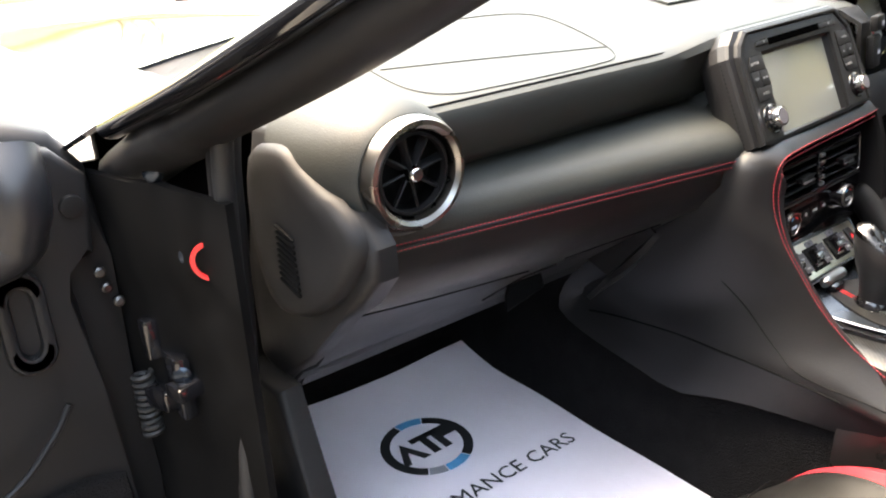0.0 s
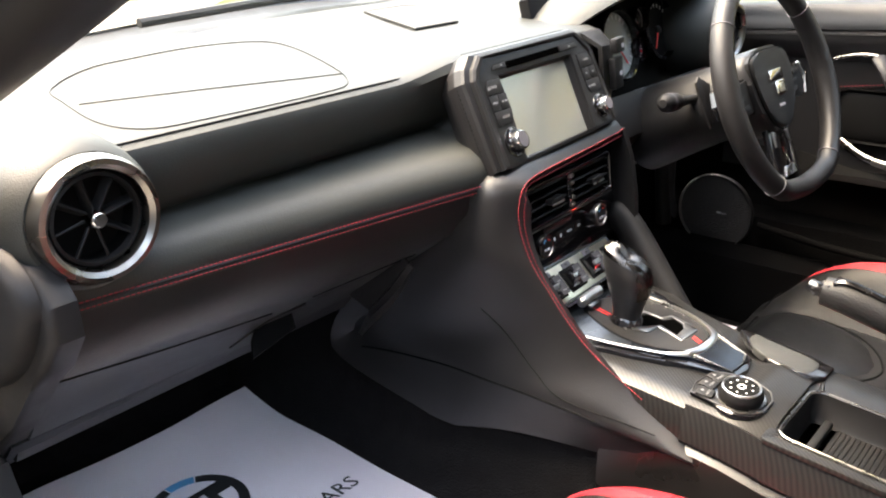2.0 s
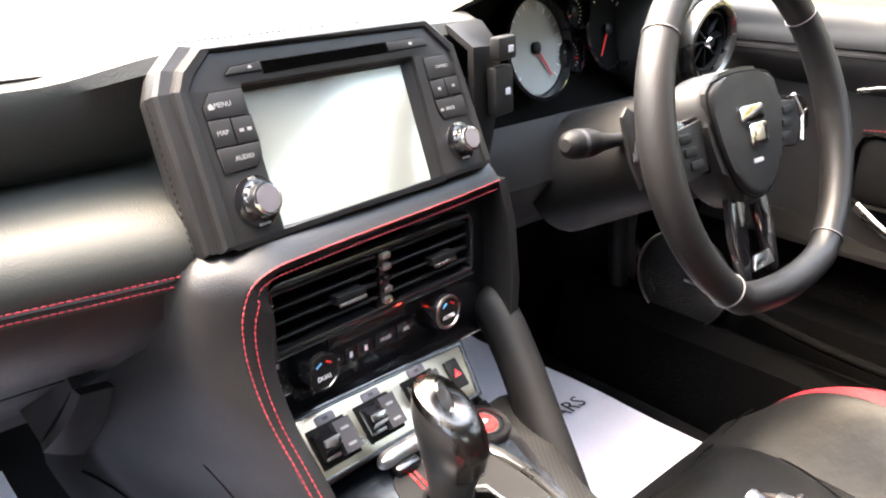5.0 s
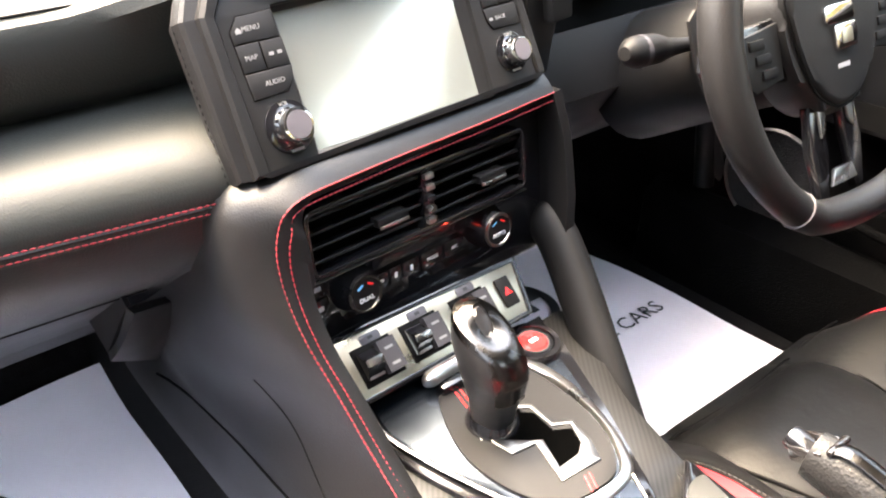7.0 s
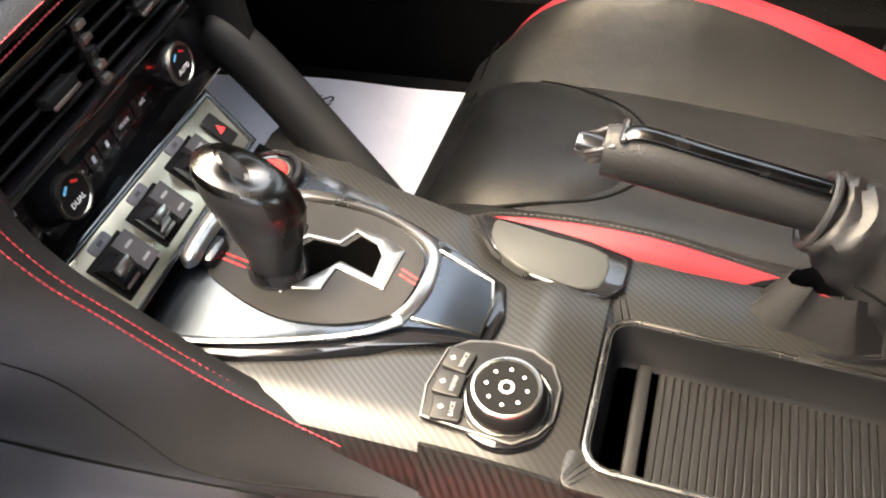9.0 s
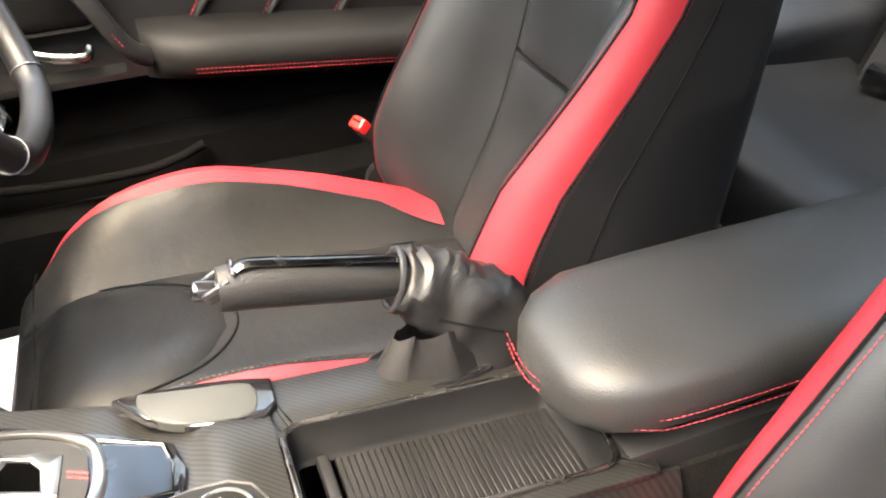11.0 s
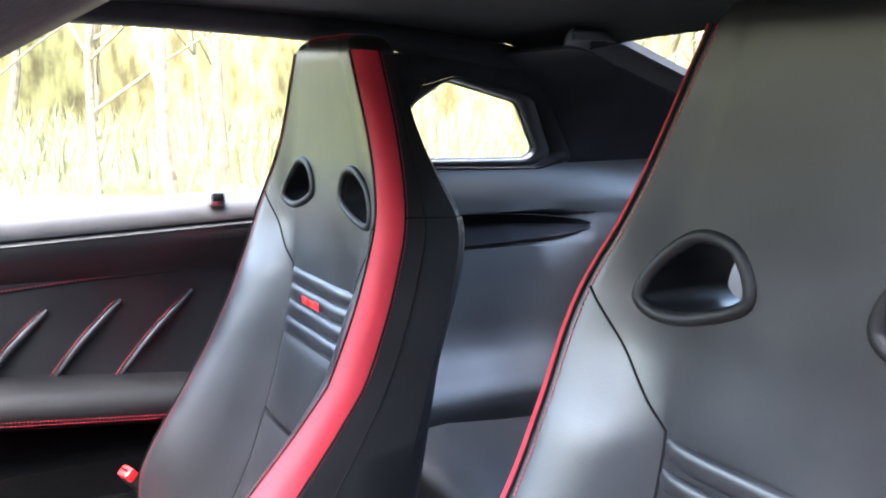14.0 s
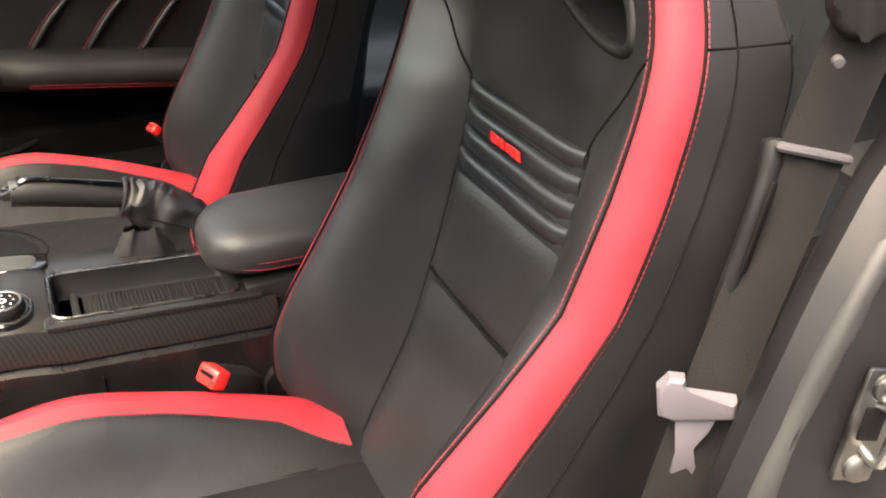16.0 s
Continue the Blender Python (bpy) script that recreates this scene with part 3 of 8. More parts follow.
for s, nm in ((-1, "left"), (1, "right")):
    wing = []
    for yy in np.linspace(0, 1, 30):
        row = []
        y = lerp(0.26, 1.95, yy)
        arch = max(0.0, 1 - ((y - 1.30) / 0.42) ** 2)
        for x, z in ((0.708, 0.752), (0.715, 0.766), (0.75, 0.765), (0.80, 0.748), (0.845, 0.715), (0.878, 0.66), (0.895, 0.59), (0.905, 0.46), (0.905, 0.3), (0.90, 0.1)):
            zz = z + 0.04 * arch * (x < 0.88) * (s < 0) - (0.09 if s < 0 else 0.20) * max(0, y - (0.9 if s < 0 else 0.45))
            if z < 0.5:
                zz = max(zz, 0.44 * math.sqrt(arch))
            yr = lerp(0.20 + max(0, x - 0.71) * 0.9, 1.95, yy)
            xi = 0.082 * min(max((yr - 0.42) / 0.27, 0), 1) * min(max((0.84 - x) / 0.1, 0), 1)
            row.append((s * (x + xi), yr, zz))
        wing.append(row)
    structure("wall_front_wing_" + nm, sheet(wing, 0.006), PAINT, "glossy black front wing", "wing")

# wiper
wiper = thing("windscreen_wiper", "black wiper arm resting at the windscreen foot", "wiper")
part("arm", tube(smooth_path([(0.42, 0.50, 0.815), (0.2, 0.49, 0.815), (-0.05, 0.475, 0.818)], 6), [0.008] * 12 + [0.006], 8), PLASTIC, wiper)
part("blade", tube([(0.28, 0.452, 0.815), (0.0, 0.45, 0.822), (-0.3, 0.44, 0.812)], 0.007, 8), RUBBER, wiper)

# ---- dashboard, passenger side ----
dash = thing("dashboard", "black leather dashboard with red double stitching", "dashboard")


def screen_foot(x):
    return 0.43 - 0.27 * x * x


def dash_section(x):
    s = min(max((x + 0.658) / 0.501, 0), 1)
    ys = lerp(0.044, -0.041, s)
    up = 0.012 * s
    a = [(0.64, 0.782), (0.52, 0.788), (0.38, 0.788 + up), (0.25, 0.779 + up), (0.12, 0.768), (0.065, 0.762), (0.047, 0.7595), (0.039, 0.755), (0.036, 0.747),
         (0.039, 0.73), (0.048, 0.703), (0.062, 0.690), (0.073, 0.682), (ys * 0.5 + 0.058, 0.6795),
         (ys + 0.024, 0.673), (ys + 0.008, 0.664), (ys - 0.001, 0.650), (ys - 0.001, 0.637), (ys + 0.001, 0.632), (ys + 0.003, 0.622)]
    b = [(0.64, 0.785), (0.52, 0.795), (0.38, 0.800), (0.25, 0.792), (0.12, 0.783), (0.065, 0.779), (0.040, 0.777), (0.026, 0.772), (0.020, 0.762)] + [(0.030 + 0.003 * k, 0.74 - 0.012 * k) for k in range(11)]
    out = []
    for k in range(20):
        t = (x + 0.22) / 0.11 if k < 9 else (x + 0.128) / 0.03
        t = min(max(t, 0), 1)
        t = t * t * (3 - 2 * t)
        out.append((lerp(a[k][0], b[k][0], t), lerp(a[k][1], b[k][1], t)))
    yb = screen_foot(x)
    for k, lim in enumerate((yb + 0.03, yb, yb - 0.06)):
        out[k] = (min(out[k][0], lim), out[k][1] + (0.004 if k == 2 else 0.0))
    return out


xs_d = list(np.linspace(-0.668, 0.20, 52))
pad_bm = sheet([[(x, y, z) for y, z in dash_section(x)] for x in xs_d], 0.006)
pad_skin = pad_bm.copy()
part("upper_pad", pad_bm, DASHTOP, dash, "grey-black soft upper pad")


def glove_section(x):
    s = min(max((x + 0.658) / 0.501, 0), 1)
    ys = lerp(0.044, -0.041, s)
    return [(ys + 0.006, 0.624), (ys + 0.010, 0.600), (lerp(0.062, -0.004, s), 0.565), (lerp(0.085, 0.035, s), 0.537), (lerp(0.120, 0.085, s), 0.500), (lerp(0.150, 0.135, s), 0.465), (lerp(0.162, 0.150, s), 0.452)]


xs_g = list(np.linspace(-0.655, -0.165, 24))
glove_bm = sheet([[(x, y, z) for y, z in glove_section(x)] for x in xs_g], 0.012)
glove_skin = glove_bm.copy()
glovebox = part("glovebox_lid", glove_bm, LEATHER, dash, "closed black glovebox lid")
# shelf behind the lid, closing the dash to the console
part("inner_frame", sheet([[(x, y + 0.012, z) for y, z in glove_section(x)] + [(x, 0.20, 0.41), (x, 0.26, 0.40)] for x in np.linspace(-0.66, -0.06, 14)], 0.004), LEATHER, dash, "black frame behind the glovebox lid")
# lower panel under the lid
part("lower_panel", sheet([[(x, y, z) for y, z in ((lerp(0.166, 0.156, (x + 0.66) / 0.5), 0.449), (0.185, 0.43), (0.218, 0.402), (0.225, 0.396), (0.26, 0.40), (0.5, 0.44))] for x in np.linspace(-0.672, -0.150, 20)], 0.008), TRIMGREY, dash, "charcoal panel below the glovebox")
# hinge flap at the lid's lower corner beside the console
flap_a, flap_b, flap_c, flap_d = Vector((-0.228, 0.100, 0.451)), Vector((-0.221, 0.030, 0.534)), Vector((-0.140, 0.108, 0.477)), Vector((-0.147, 0.221, 0.338))
part("corner_flap", sheet([[flap_a.lerp(flap_b, u).lerp(flap_d.lerp(flap_c, u), v) + Vector((0, -0.006, -0.006)) * math.sin(math.pi * u) * math.sin(math.pi * min(v + 0.15, 1)) for u in np.linspace(0, 1, 8)] for v in np.linspace(0, 1, 8)], 0.008), LEATHER, dash, "black leather corner flap beside the console")
part("flap_return", sheet([[flap_a, flap_b], [flap_a + Vector((0, 0.06, 0.02)), flap_b + Vector((0, 0.03, 0.02))]], 0.004), LEATHER, dash)
# glovebox latch: recessed pull
latch = prism([(-0.050, -0.033), (0.020, -0.018), (0.032, 0.030), (-0.016, 0.016), (-0.040, -0.012)], 0.005, 0.002, pose(-0.372, 0.113, 0.4885, 47, 0, -4))
part("latch", latch, DARKG, glovebox, "black glovebox release handle")
part("latch_lip", tube([(-0.417, 0.146, 0.462), (-0.392, 0.098, 0.503), (-0.346, 0.083, 0.512)], 0.0022, 6), PLASTIC, glovebox)
part("lid_joint", tube(drape(glove_skin, [(lerp(-0.652, -0.40, t), 0.07, lerp(0.548, 0.5175, t)) for t in np.linspace(0, 1, 16)], (0, 1, 0.6), 0.0), 0.0014, 6), DARKG, glovebox)
part("lid_joint", tube(drape(glove_skin, [(lerp(-0.345, -0.20, t), 0.05, lerp(0.512, 0.545, t)) for t in np.linspace(0, 1, 12)], (0, 1, 0.6), 0.0), 0.0012, 6), DARKG, glovebox)

# airbag lid: groove lines on the pad
lid = [(-0.538, 0.19), (-0.525, 0.242), (-0.465, 0.278), (-0.41, 0.288), (-0.32, 0.292), (-0.243, 0.272), (-0.217, 0.225), (-0.232, 0.126), (-0.265, 0.070), (-0.315, 0.058), (-0.46, 0.060), (-0.52, 0.068), (-0.545, 0.11)]
part("airbag_groove", tube(drape(pad_skin, [(p.x, p.y, 0.8) for p in smooth_path([(a, b, 0) for a, b in lid], 6, True)], (0, 0, -1)), 0.0010, 6, True), PLASTIC, dash, "fine groove round the airbag lid")
part("airbag_crease", tube(drape(pad_skin, [(x, lerp(0.176, 0.104, (x + 0.53) / 0.29), 0.8) for x in np.linspace(-0.53, -0.24, 20)], (0, 0, -1)), 0.0009, 6), PLASTIC, dash)
# seam along the rear lip
part("lip_seam", tube([(x, 0.047, 0.7602) for x in np.linspace(-0.60, -0.125, 20)], 0.0011, 6), DARKG, dash)
for off, dz in ((-0.0010, 0.6335), (0.0012, 0.6262)):
    pts = []
    for x in np.linspace(-0.655, -0.158, 24):
        s = (x + 0.658) / 0.501
        pts.append((x, lerp(0.044, -0.041, s) - 0.0015 + (0.0012 if dz < 0.63 else 0.0), dz))
    part("stitching", stitches(pts, 0.0042, 0.0009, 0.0007), THREAD, dash, "red stitching")
pts = []
for x in np.linspace(-0.655, -0.158, 24):
    s = (x + 0.658) / 0.501
    pts.append((x, lerp(0.044, -0.041, s) + 0.0015, 0.6300))
part("piping", tube(pts, 0.0018, 6), LEATHER, dash)

# round air vent pod at the dashboard's end
vent_m = pose(-0.618, -0.004, 0.717, 90, 0, 0)
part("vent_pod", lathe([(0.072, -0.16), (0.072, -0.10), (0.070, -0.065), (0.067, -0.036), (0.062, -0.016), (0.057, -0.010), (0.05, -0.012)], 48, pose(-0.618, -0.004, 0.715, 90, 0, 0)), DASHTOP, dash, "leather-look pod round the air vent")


def round_vent(name, m, label):
    v = thing(name, label, "air vent", m, "round air vents")
    part("ring", lathe([(0.0545, -0.014), (0.0545, 0.002), (0.052, 0.0075), (0.0475, 0.0085), (0.0435, 0.005), (0.042, -0.003), (0.042, -0.012)], 56), GUN, v, "gunmetal chrome ring")
    part("barrel", lathe([(0.044, -0.004), (0.0405, -0.006), (0.039, -0.03), (0.0, -0.034)], 40), DARKG, v, "black barrel")
    part("inner_ring", lathe([(0.0395, -0.008), (0.0395, -0.002), (0.0365, -0.001), (0.0355, -0.008)], 48), PLASTIC, v)
    for k in range(8):
        a = radians(k * 45 + 12)
        vane = box(0.030, 0.0022, 0.010, 0.0006, pose(0, 0, -0.010, 0, 0, math.degrees(a)) @ pose(0.0225, 0, 0, 24))
        part("vane", vane, PLASTIC, v)
    part("hub", lathe([(0.0, 0.004), (0.006, 0.004), (0.0075, 0.0025), (0.009, -0.004), (0.010, -0.014), (0.0, -0.014)], 8), CHROME, v, "polished vent hub")
    return v


round_vent("round_air_vent", vent_m, "gunmetal-ringed round air vent on the passenger pod")

# side cover of the dashboard with its demister slots
cov = [(-0.196, 0.742), (-0.131, 0.749), (-0.094, 0.722), (-0.041, 0.707), (-0.005, 0.690), (0.020, 0.663), (0.021, 0.631), (-0.012, 0.592), (-0.048, 0.565), (-0.115, 0.499), (-0.203, 0.420), (-0.255, 0.442), (-0.250, 0.556), (-0.228, 0.662)]
hump = [(-0.190, 0.712), (-0.120, 0.736), (-0.081, 0.721), (-0.048, 0.709), (-0.022, 0.702), (0.006, 0.684), (0.014, 0.659), (-0.004, 0.628), (-0.045, 0.586), (-0.110, 0.548), (-0.175, 0.545), (-0.205, 0.62)]
# local x is -y, local y is z
def side_m(x):
    return Matrix(((0, 0, -1, x), (-1, 0, 0, 0), (0, 1, 0, 0), (0, 0, 0, 1)))


end_cover = part("end_cover", prism(cov, 0.028, 0.010, side_m(-0.655), 3), TRIMGREY, dash, "charcoal plastic dashboard end cover")
hump_o = [(p.x, p.y) for p in smooth_path([(a, b, 0) for a, b in hump], 4, True)]
bm = bmesh.new()
levels = ((1.0, 0.0), (0.985, 0.007), (0.95, 0.013), (0.88, 0.0175), (0.70, 0.020), (0.35, 0.021))
cxh, czh = -0.10, 0.645
bm = capped([[(-0.681 - h, -(cxh + (px - cxh) * k), czh + (pz - czh) * k) for px, pz in hump_o] for k, h in levels])
part("raised_face", bm, TRIMGREY, end_cover, "raised face of the end cover")
for k in range(10):
    t = k / 9
    part("slot", box(0.004, lerp(0.036, 0.040, t), 0.0036, 0.001, pose(-0.7028, 0.107, lerp(0.650, 0.590, t), 11)), DARKG, end_cover, "dark demister slot")
kick = prism([(-0.27, 0.10), (-0.02, 0.10), (-0.10, 0.30), (-0.16, 0.44), (-0.25, 0.44), (-0.30, 0.30)], 0.03, 0.010, Matrix(((0, 0, -1, -0.680), (-1, 0, 0, 0), (0, 1, 0, 0), (0, 0, 0, 1))), 3)
structure("trim_kick_panel", kick, TRIMGREY, "charcoal kick panel ahead of the door opening", "trim")

# closing panels of the driver's footwell
structure("wall_kick_right", box(0.02, 0.52, 0.58, 0.004, pose(0.792, 0.45, 0.38)), CARPET, "black carpeted side of the driver's footwell", "wall")
# unseen wall, added to hold back low sky light from the left
structure("wall_left", sheet([[(-5.0, y, z) for y in np.linspace(-14, 12, 14)] for z in (-0.24, 1.0, 2.3, 3.6)], 0.2), LIGHTBLOCK, "plain grey yard wall", "wall")

# speaker grille in the dash top
spk = thing("dash_speaker_grille", "dark mesh speaker grille sunk in the dash top", "speaker grille")
gril = [(-0.080, -0.070), (0.015, -0.070), (0.070, 0.065), (0.055, 0.078), (-0.035, 0.078)]
gm = pose(0.045, 0.245, 0.7925, 4.5, 0, 0)
part("mesh", prism(gril, 0.003, 0.001, gm), mat("speaker_mesh", (0.022, 0.022, 0.022), 0.6, cells=(420, 1.0, 0.002), var=(20, 0.2)), spk)
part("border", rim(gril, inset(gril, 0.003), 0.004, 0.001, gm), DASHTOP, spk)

# instrument binnacle hood
hoodr = []
for x in np.linspace(0.155, 0.665, 30):
    t = (x - 0.41) / 0.255
    bulge = max(0.0, 1 - abs(t) ** 2.6)
    zt = 0.772 + 0.066 * bulge
    yf = 0.06 - 0.055 * bulge
    hoodr.append([(x, 0.62, 0.785), (x, 0.45, 0.790 + 0.010 * bulge), (x, 0.30, 0.793 + 0.028 * bulge), (x, 0.16, zt - 0.004), (x, yf + 0.05, zt), (x, yf + 0.012, zt - 0.003), (x, yf, zt - 0.012), (x, yf + 0.012, zt - 0.022), (x, yf + 0.07, zt - 0.026), (x, 0.20, zt - 0.04)])
binn = thing("instrument_binnacle", "black hooded instrument binnacle with round dials", "instrument cluster")
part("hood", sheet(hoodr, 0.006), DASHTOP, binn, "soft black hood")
part("back_panel", box(0.46, 0.02, 0.20, 0.004, pose(0.40, 0.115, 0.715, -14)), DARKG, binn, "black dial panel")
part("side_cheek", sheet([[(0.155, y, z) for y, z in ((0.075, 0.775), (0.02, 0.770), (-0.012, 0.755), (-0.018, 0.70), (-0.005, 0.64))], [(0.20, y, z) for y, z in ((0.09, 0.775), (0.02, 0.772), (-0.004, 0.752), (-0.008, 0.70), (0.0, 0.635))], [(0.235, y, z) for y, z in ((0.11, 0.77), (0.05, 0.762), (0.025, 0.745), (0.02, 0.70), (0.03, 0.635))]], 0.006), PLASTIC, binn, "black side cheek")


def dial_gauge(x, z, r, face, label, ang):
    g = part("dial", lathe([(r, 0.0), (r, 0.004), (r * 0.96, 0.006), (0.0, 0.006)], 40, pose(x, 0.094, z, 76)), face, binn, label)
    part("bezel", lathe([(r * 1.1, 0.0), (r * 1.1, 0.016), (r * 1.03, 0.018), (r * 0.99, 0.006)], 40, pose(x, 0.094, z, 76)), GLOSSB, g)
    part("needle", box(0.0022, r * 0.75, 0.002, 0.0006, pose(x, 0.094, z, 76) @ pose(0, 0, 0.009, 0, 0, ang) @ pose(0, r * 0.36, 0)), REDPL, g, "red needle")
    part("cap", lathe([(0.007, 0.006), (0.007, 0.011), (0.005, 0.0125), (0, 0.0125)], 20, pose(x, 0.094, z, 76)), PLASTIC, g)
    for k in range(19):
        a = radians(-135 + 15 * k)
        part("tick", box(0.0012, r * 0.12, 0.001, 0, pose(x, 0.094, z, 76) @ pose(0, 0, 0.0065, 0, 0, -math.degrees(a)) @ pose(0, r * 0.85, 0)), WHITEINK, g)
    return g


DIALF = mat("dial_face", (0.24, 0.25, 0.24), 0.45, var=(20, 0.1))
dial_gauge(0.372, 0.718, 0.056, DIALF, "large grey rev counter face", 215)
dial_gauge(0.515, 0.728, 0.050, DARKG, "black speedometer face", 150)
dial_gauge(0.438, 0.754, 0.021, DARKG, "small black gauge", 120)
dial_gauge(0.440, 0.702, 0.021, DARKG, "small black gauge", 250)
# trip buttons at the binnacle's side
for k, z in enumerate((0.752, 0.712)):
    b = part("button", box(0.032, 0.012, (0.022, 0.046)[k], 0.003, pose(0.192, -0.016, z, -6, 0, 10)), PLASTIC, binn, "black trip button")
    part("symbol", box(0.008, 0.001, 0.006, 0, pose(0.196, -0.0225, z, -6, 0, 10)), GREYINK, b)

# driver-side dash end with vent
drv_end = []
for x in np.linspace(0.60, 0.775, 12):
    drv_end.append([(x, y, z) for y, z in ((0.62, 0.775), (0.40, 0.785), (0.2, 0.785), (0.10, 0.775), (0.06, 0.745), (0.055, 0.70), (0.04, 0.66), (0.03, 0.63), (0.06, 0.58), (0.13, 0.50), (0.2, 0.42))])
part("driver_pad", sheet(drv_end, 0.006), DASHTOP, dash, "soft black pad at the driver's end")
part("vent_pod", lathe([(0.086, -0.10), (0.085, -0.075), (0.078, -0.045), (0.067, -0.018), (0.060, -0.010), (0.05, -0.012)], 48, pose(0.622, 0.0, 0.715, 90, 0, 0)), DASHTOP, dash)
round_vent("round_air_vent", pose(0.622, -0.002, 0.717, 90, 0, -4), "gunmetal-ringed round air vent by the driver's door")
# knee panel below the driver's dash
part("knee_panel", sheet([[(x, y, z) for y, z in ((0.02, 0.66), (0.0, 0.63), (-0.01, 0.60), (0.02, 0.56), (0.08, 0.50), (0.2, 0.44), (0.45, 0.46))] for x in np.linspace(0.145, 0.775, 16)], 0.008), PLASTIC, dash, "black knee panel under the steering column")

# ---- centre screen ----
screen_m = pose(0.006, -0.0305, 0.7005, 66, 0, 3.4)
unit = thing("centre_screen_unit", "dark multimedia screen unit, switched off, with rotary knobs", "screen unit", screen_m)
panel_o = [(-0.137, -0.0545), (0.138, -0.0505), (0.135, 0.002), (0.131, 0.055), (0.106, 0.080), (-0.113, 0.081), (-0.131, 0.066), (-0.138, 0.056)]
ridge_o = [(-0.1485, -0.0535), (0.147, -0.0495), (0.144, 0.004), (0.139, 0.061), (0.110, 0.0875), (-0.122, 0.0865), (-0.141, 0.072), (-0.149, 0.058)]
shell_o = [(-0.1575, -0.0535), (0.153, -0.0495), (0.151, 0.006), (0.147, 0.064), (0.114, 0.0925), (-0.132, 0.0915), (-0.151, 0.076), (-0.1595, 0.059)]
hole = [(-0.0945, -0.0535), (0.0835, -0.0525), (0.0840, 0.002), (0.0845, 0.0560), (0.0800, 0.0565), (-0.0900, 0.0565), (-0.0945, 0.0563), (-0.0948, 0.0540)]
glass_o = [(-0.0895, -0.0500), (0.0735, -0.0490), (0.0740, 0.002), (0.0745, 0.0520), (0.0740, 0.0525), (-0.0890, 0.0522), (-0.0896, 0.0520), (-0.0897, 0.0515)]


def loft(name, levels, material, label=""):
    """A band of equal outlines, each at a height of its own."""
    rows = [[(x, y, z) for x, y in o] for o, z in levels]
    return part(name, sheet(rows, 0.0, True), material, unit, label, False)


part("bezel", rim(panel_o, hole, 0.008, 0.0012, pose(0, 0, -0.008)), TRIMGREY, unit, "charcoal bezel with cut corners")
loft("bevel", [(panel_o, 0.0), (inset(panel_o, -0.0015), 0.0022), (inset(ridge_o, 0.003), 0.0030), (ridge_o, 0.0005), (inset(ridge_o, -0.0012), -0.006)], TRIMGREY, "rounded raised bevel round the bezel")
loft("outer_shell", [(inset(ridge_o, -0.0004), -0.004), (inset(shell_o, 0.002), -0.006), (shell_o, -0.010), (inset(shell_o, -0.001), -0.020), (inset(shell_o, 0.003), -0.034), (inset(shell_o, 0.018), -0.058)], LEATHER, "stitched leather surround")
loft("screen_frame", [(hole, -0.0010), (inset(hole, 0.0006), -0.004), (glass_o, -0.0085)], TRIMGREY, "sloping inner frame of the screen")
part("screen", prism(glass_o, 0.002, 0.0, pose(0, 0, -0.0105)), SCREEN, unit, "blank glass screen with its bright reflection put into a pale base")
part("ledge", box(0.176, 0.0026, 0.0022, 0.0008, pose(-0.006, -0.0528, 0.0002)), GREYD, unit, "pale edge below the glass")
part("back_box", box(0.25, 0.12, 0.06, 0.01, pose(0, 0.004, -0.046)), PLASTIC, unit)
# flat black strip in place of the slot's shaded inside
part("disc_slot", prism([(-0.073, 0.0618), (0.056, 0.0632), (0.056, 0.0718), (-0.073, 0.0705)], 0.0006, 0, pose(0, 0, 0.0002)), SLOTSHADE, unit, "dark disc slot")


def key(outline, words="", size=0.0046, marks=()):
    k = part("button", prism(inset(outline, 0.0004), 0.0022, 0.0005, pose(0, 0, -0.0008)), TRIMGREY, unit, "charcoal push button")
    part("gap", prism(inset(outline, -0.0003), 0.0004, 0, pose(0, 0, -0.0001)), SLOTSHADE, k)
    cx = sum(p[0] for p in outline) / len(outline)
    cy = sum(p[1] for p in outline) / len(outline)
    if words:
        lettering(words, size, pose(cx, cy, 0.0015), DIMINK, k)
    for dx in marks:
        part("symbol", box(0.0036, 0.0024, 0.0003, 0, pose(cx + dx, cy, 0.0015)), DIMINK, k)
    return k


menu_key = key([(-0.1315, 0.0355), (-0.0960, 0.0345), (-0.0962, 0.0542), (-0.1236, 0.0540), (-0.1315, 0.0444)], "MENU", 0.0052)
part("symbol", prism([(-0.0022, -0.0018), (0.0022, -0.0018), (0.0022, 0.0006), (0.0, 0.0026), (-0.0022, 0.0006)], 0.0003, 0, pose(-0.1255, 0.0440, 0.0014)), DIMINK, menu_key)
key([(-0.1312, 0.0154), (-0.1132, 0.0154), (-0.1132, 0.0350), (-0.1312, 0.0350)], "MAP", 0.0050)
key([(-0.1124, 0.0154), (-0.0940, 0.0150), (-0.0945, 0.0345), (-0.1124, 0.0347)], "", 0, (-0.0032, 0.0034))
key([(-0.1302, -0.0030), (-0.1024, -0.0024), (-0.0952, 0.0057), (-0.0938, 0.0147), (-0.1310, 0.0152)], "AUDIO", 0.0050)
key([(0.0948, 0.0336), (0.1312, 0.0343), (0.1316, 0.0443), (0.1232, 0.0542), (0.0952, 0.0538)], "CAMERA", 0.0040)
key([(0.0955, 0.0168), (0.1142, 0.0172), (0.1138, 0.0338), (0.0955, 0.0330)], "", 0, (0.0,))
key([(0.1146, 0.0172), (0.1325, 0.0172), (0.1325, 0.0340), (0.1142, 0.0338)], "", 0, (0.0,))
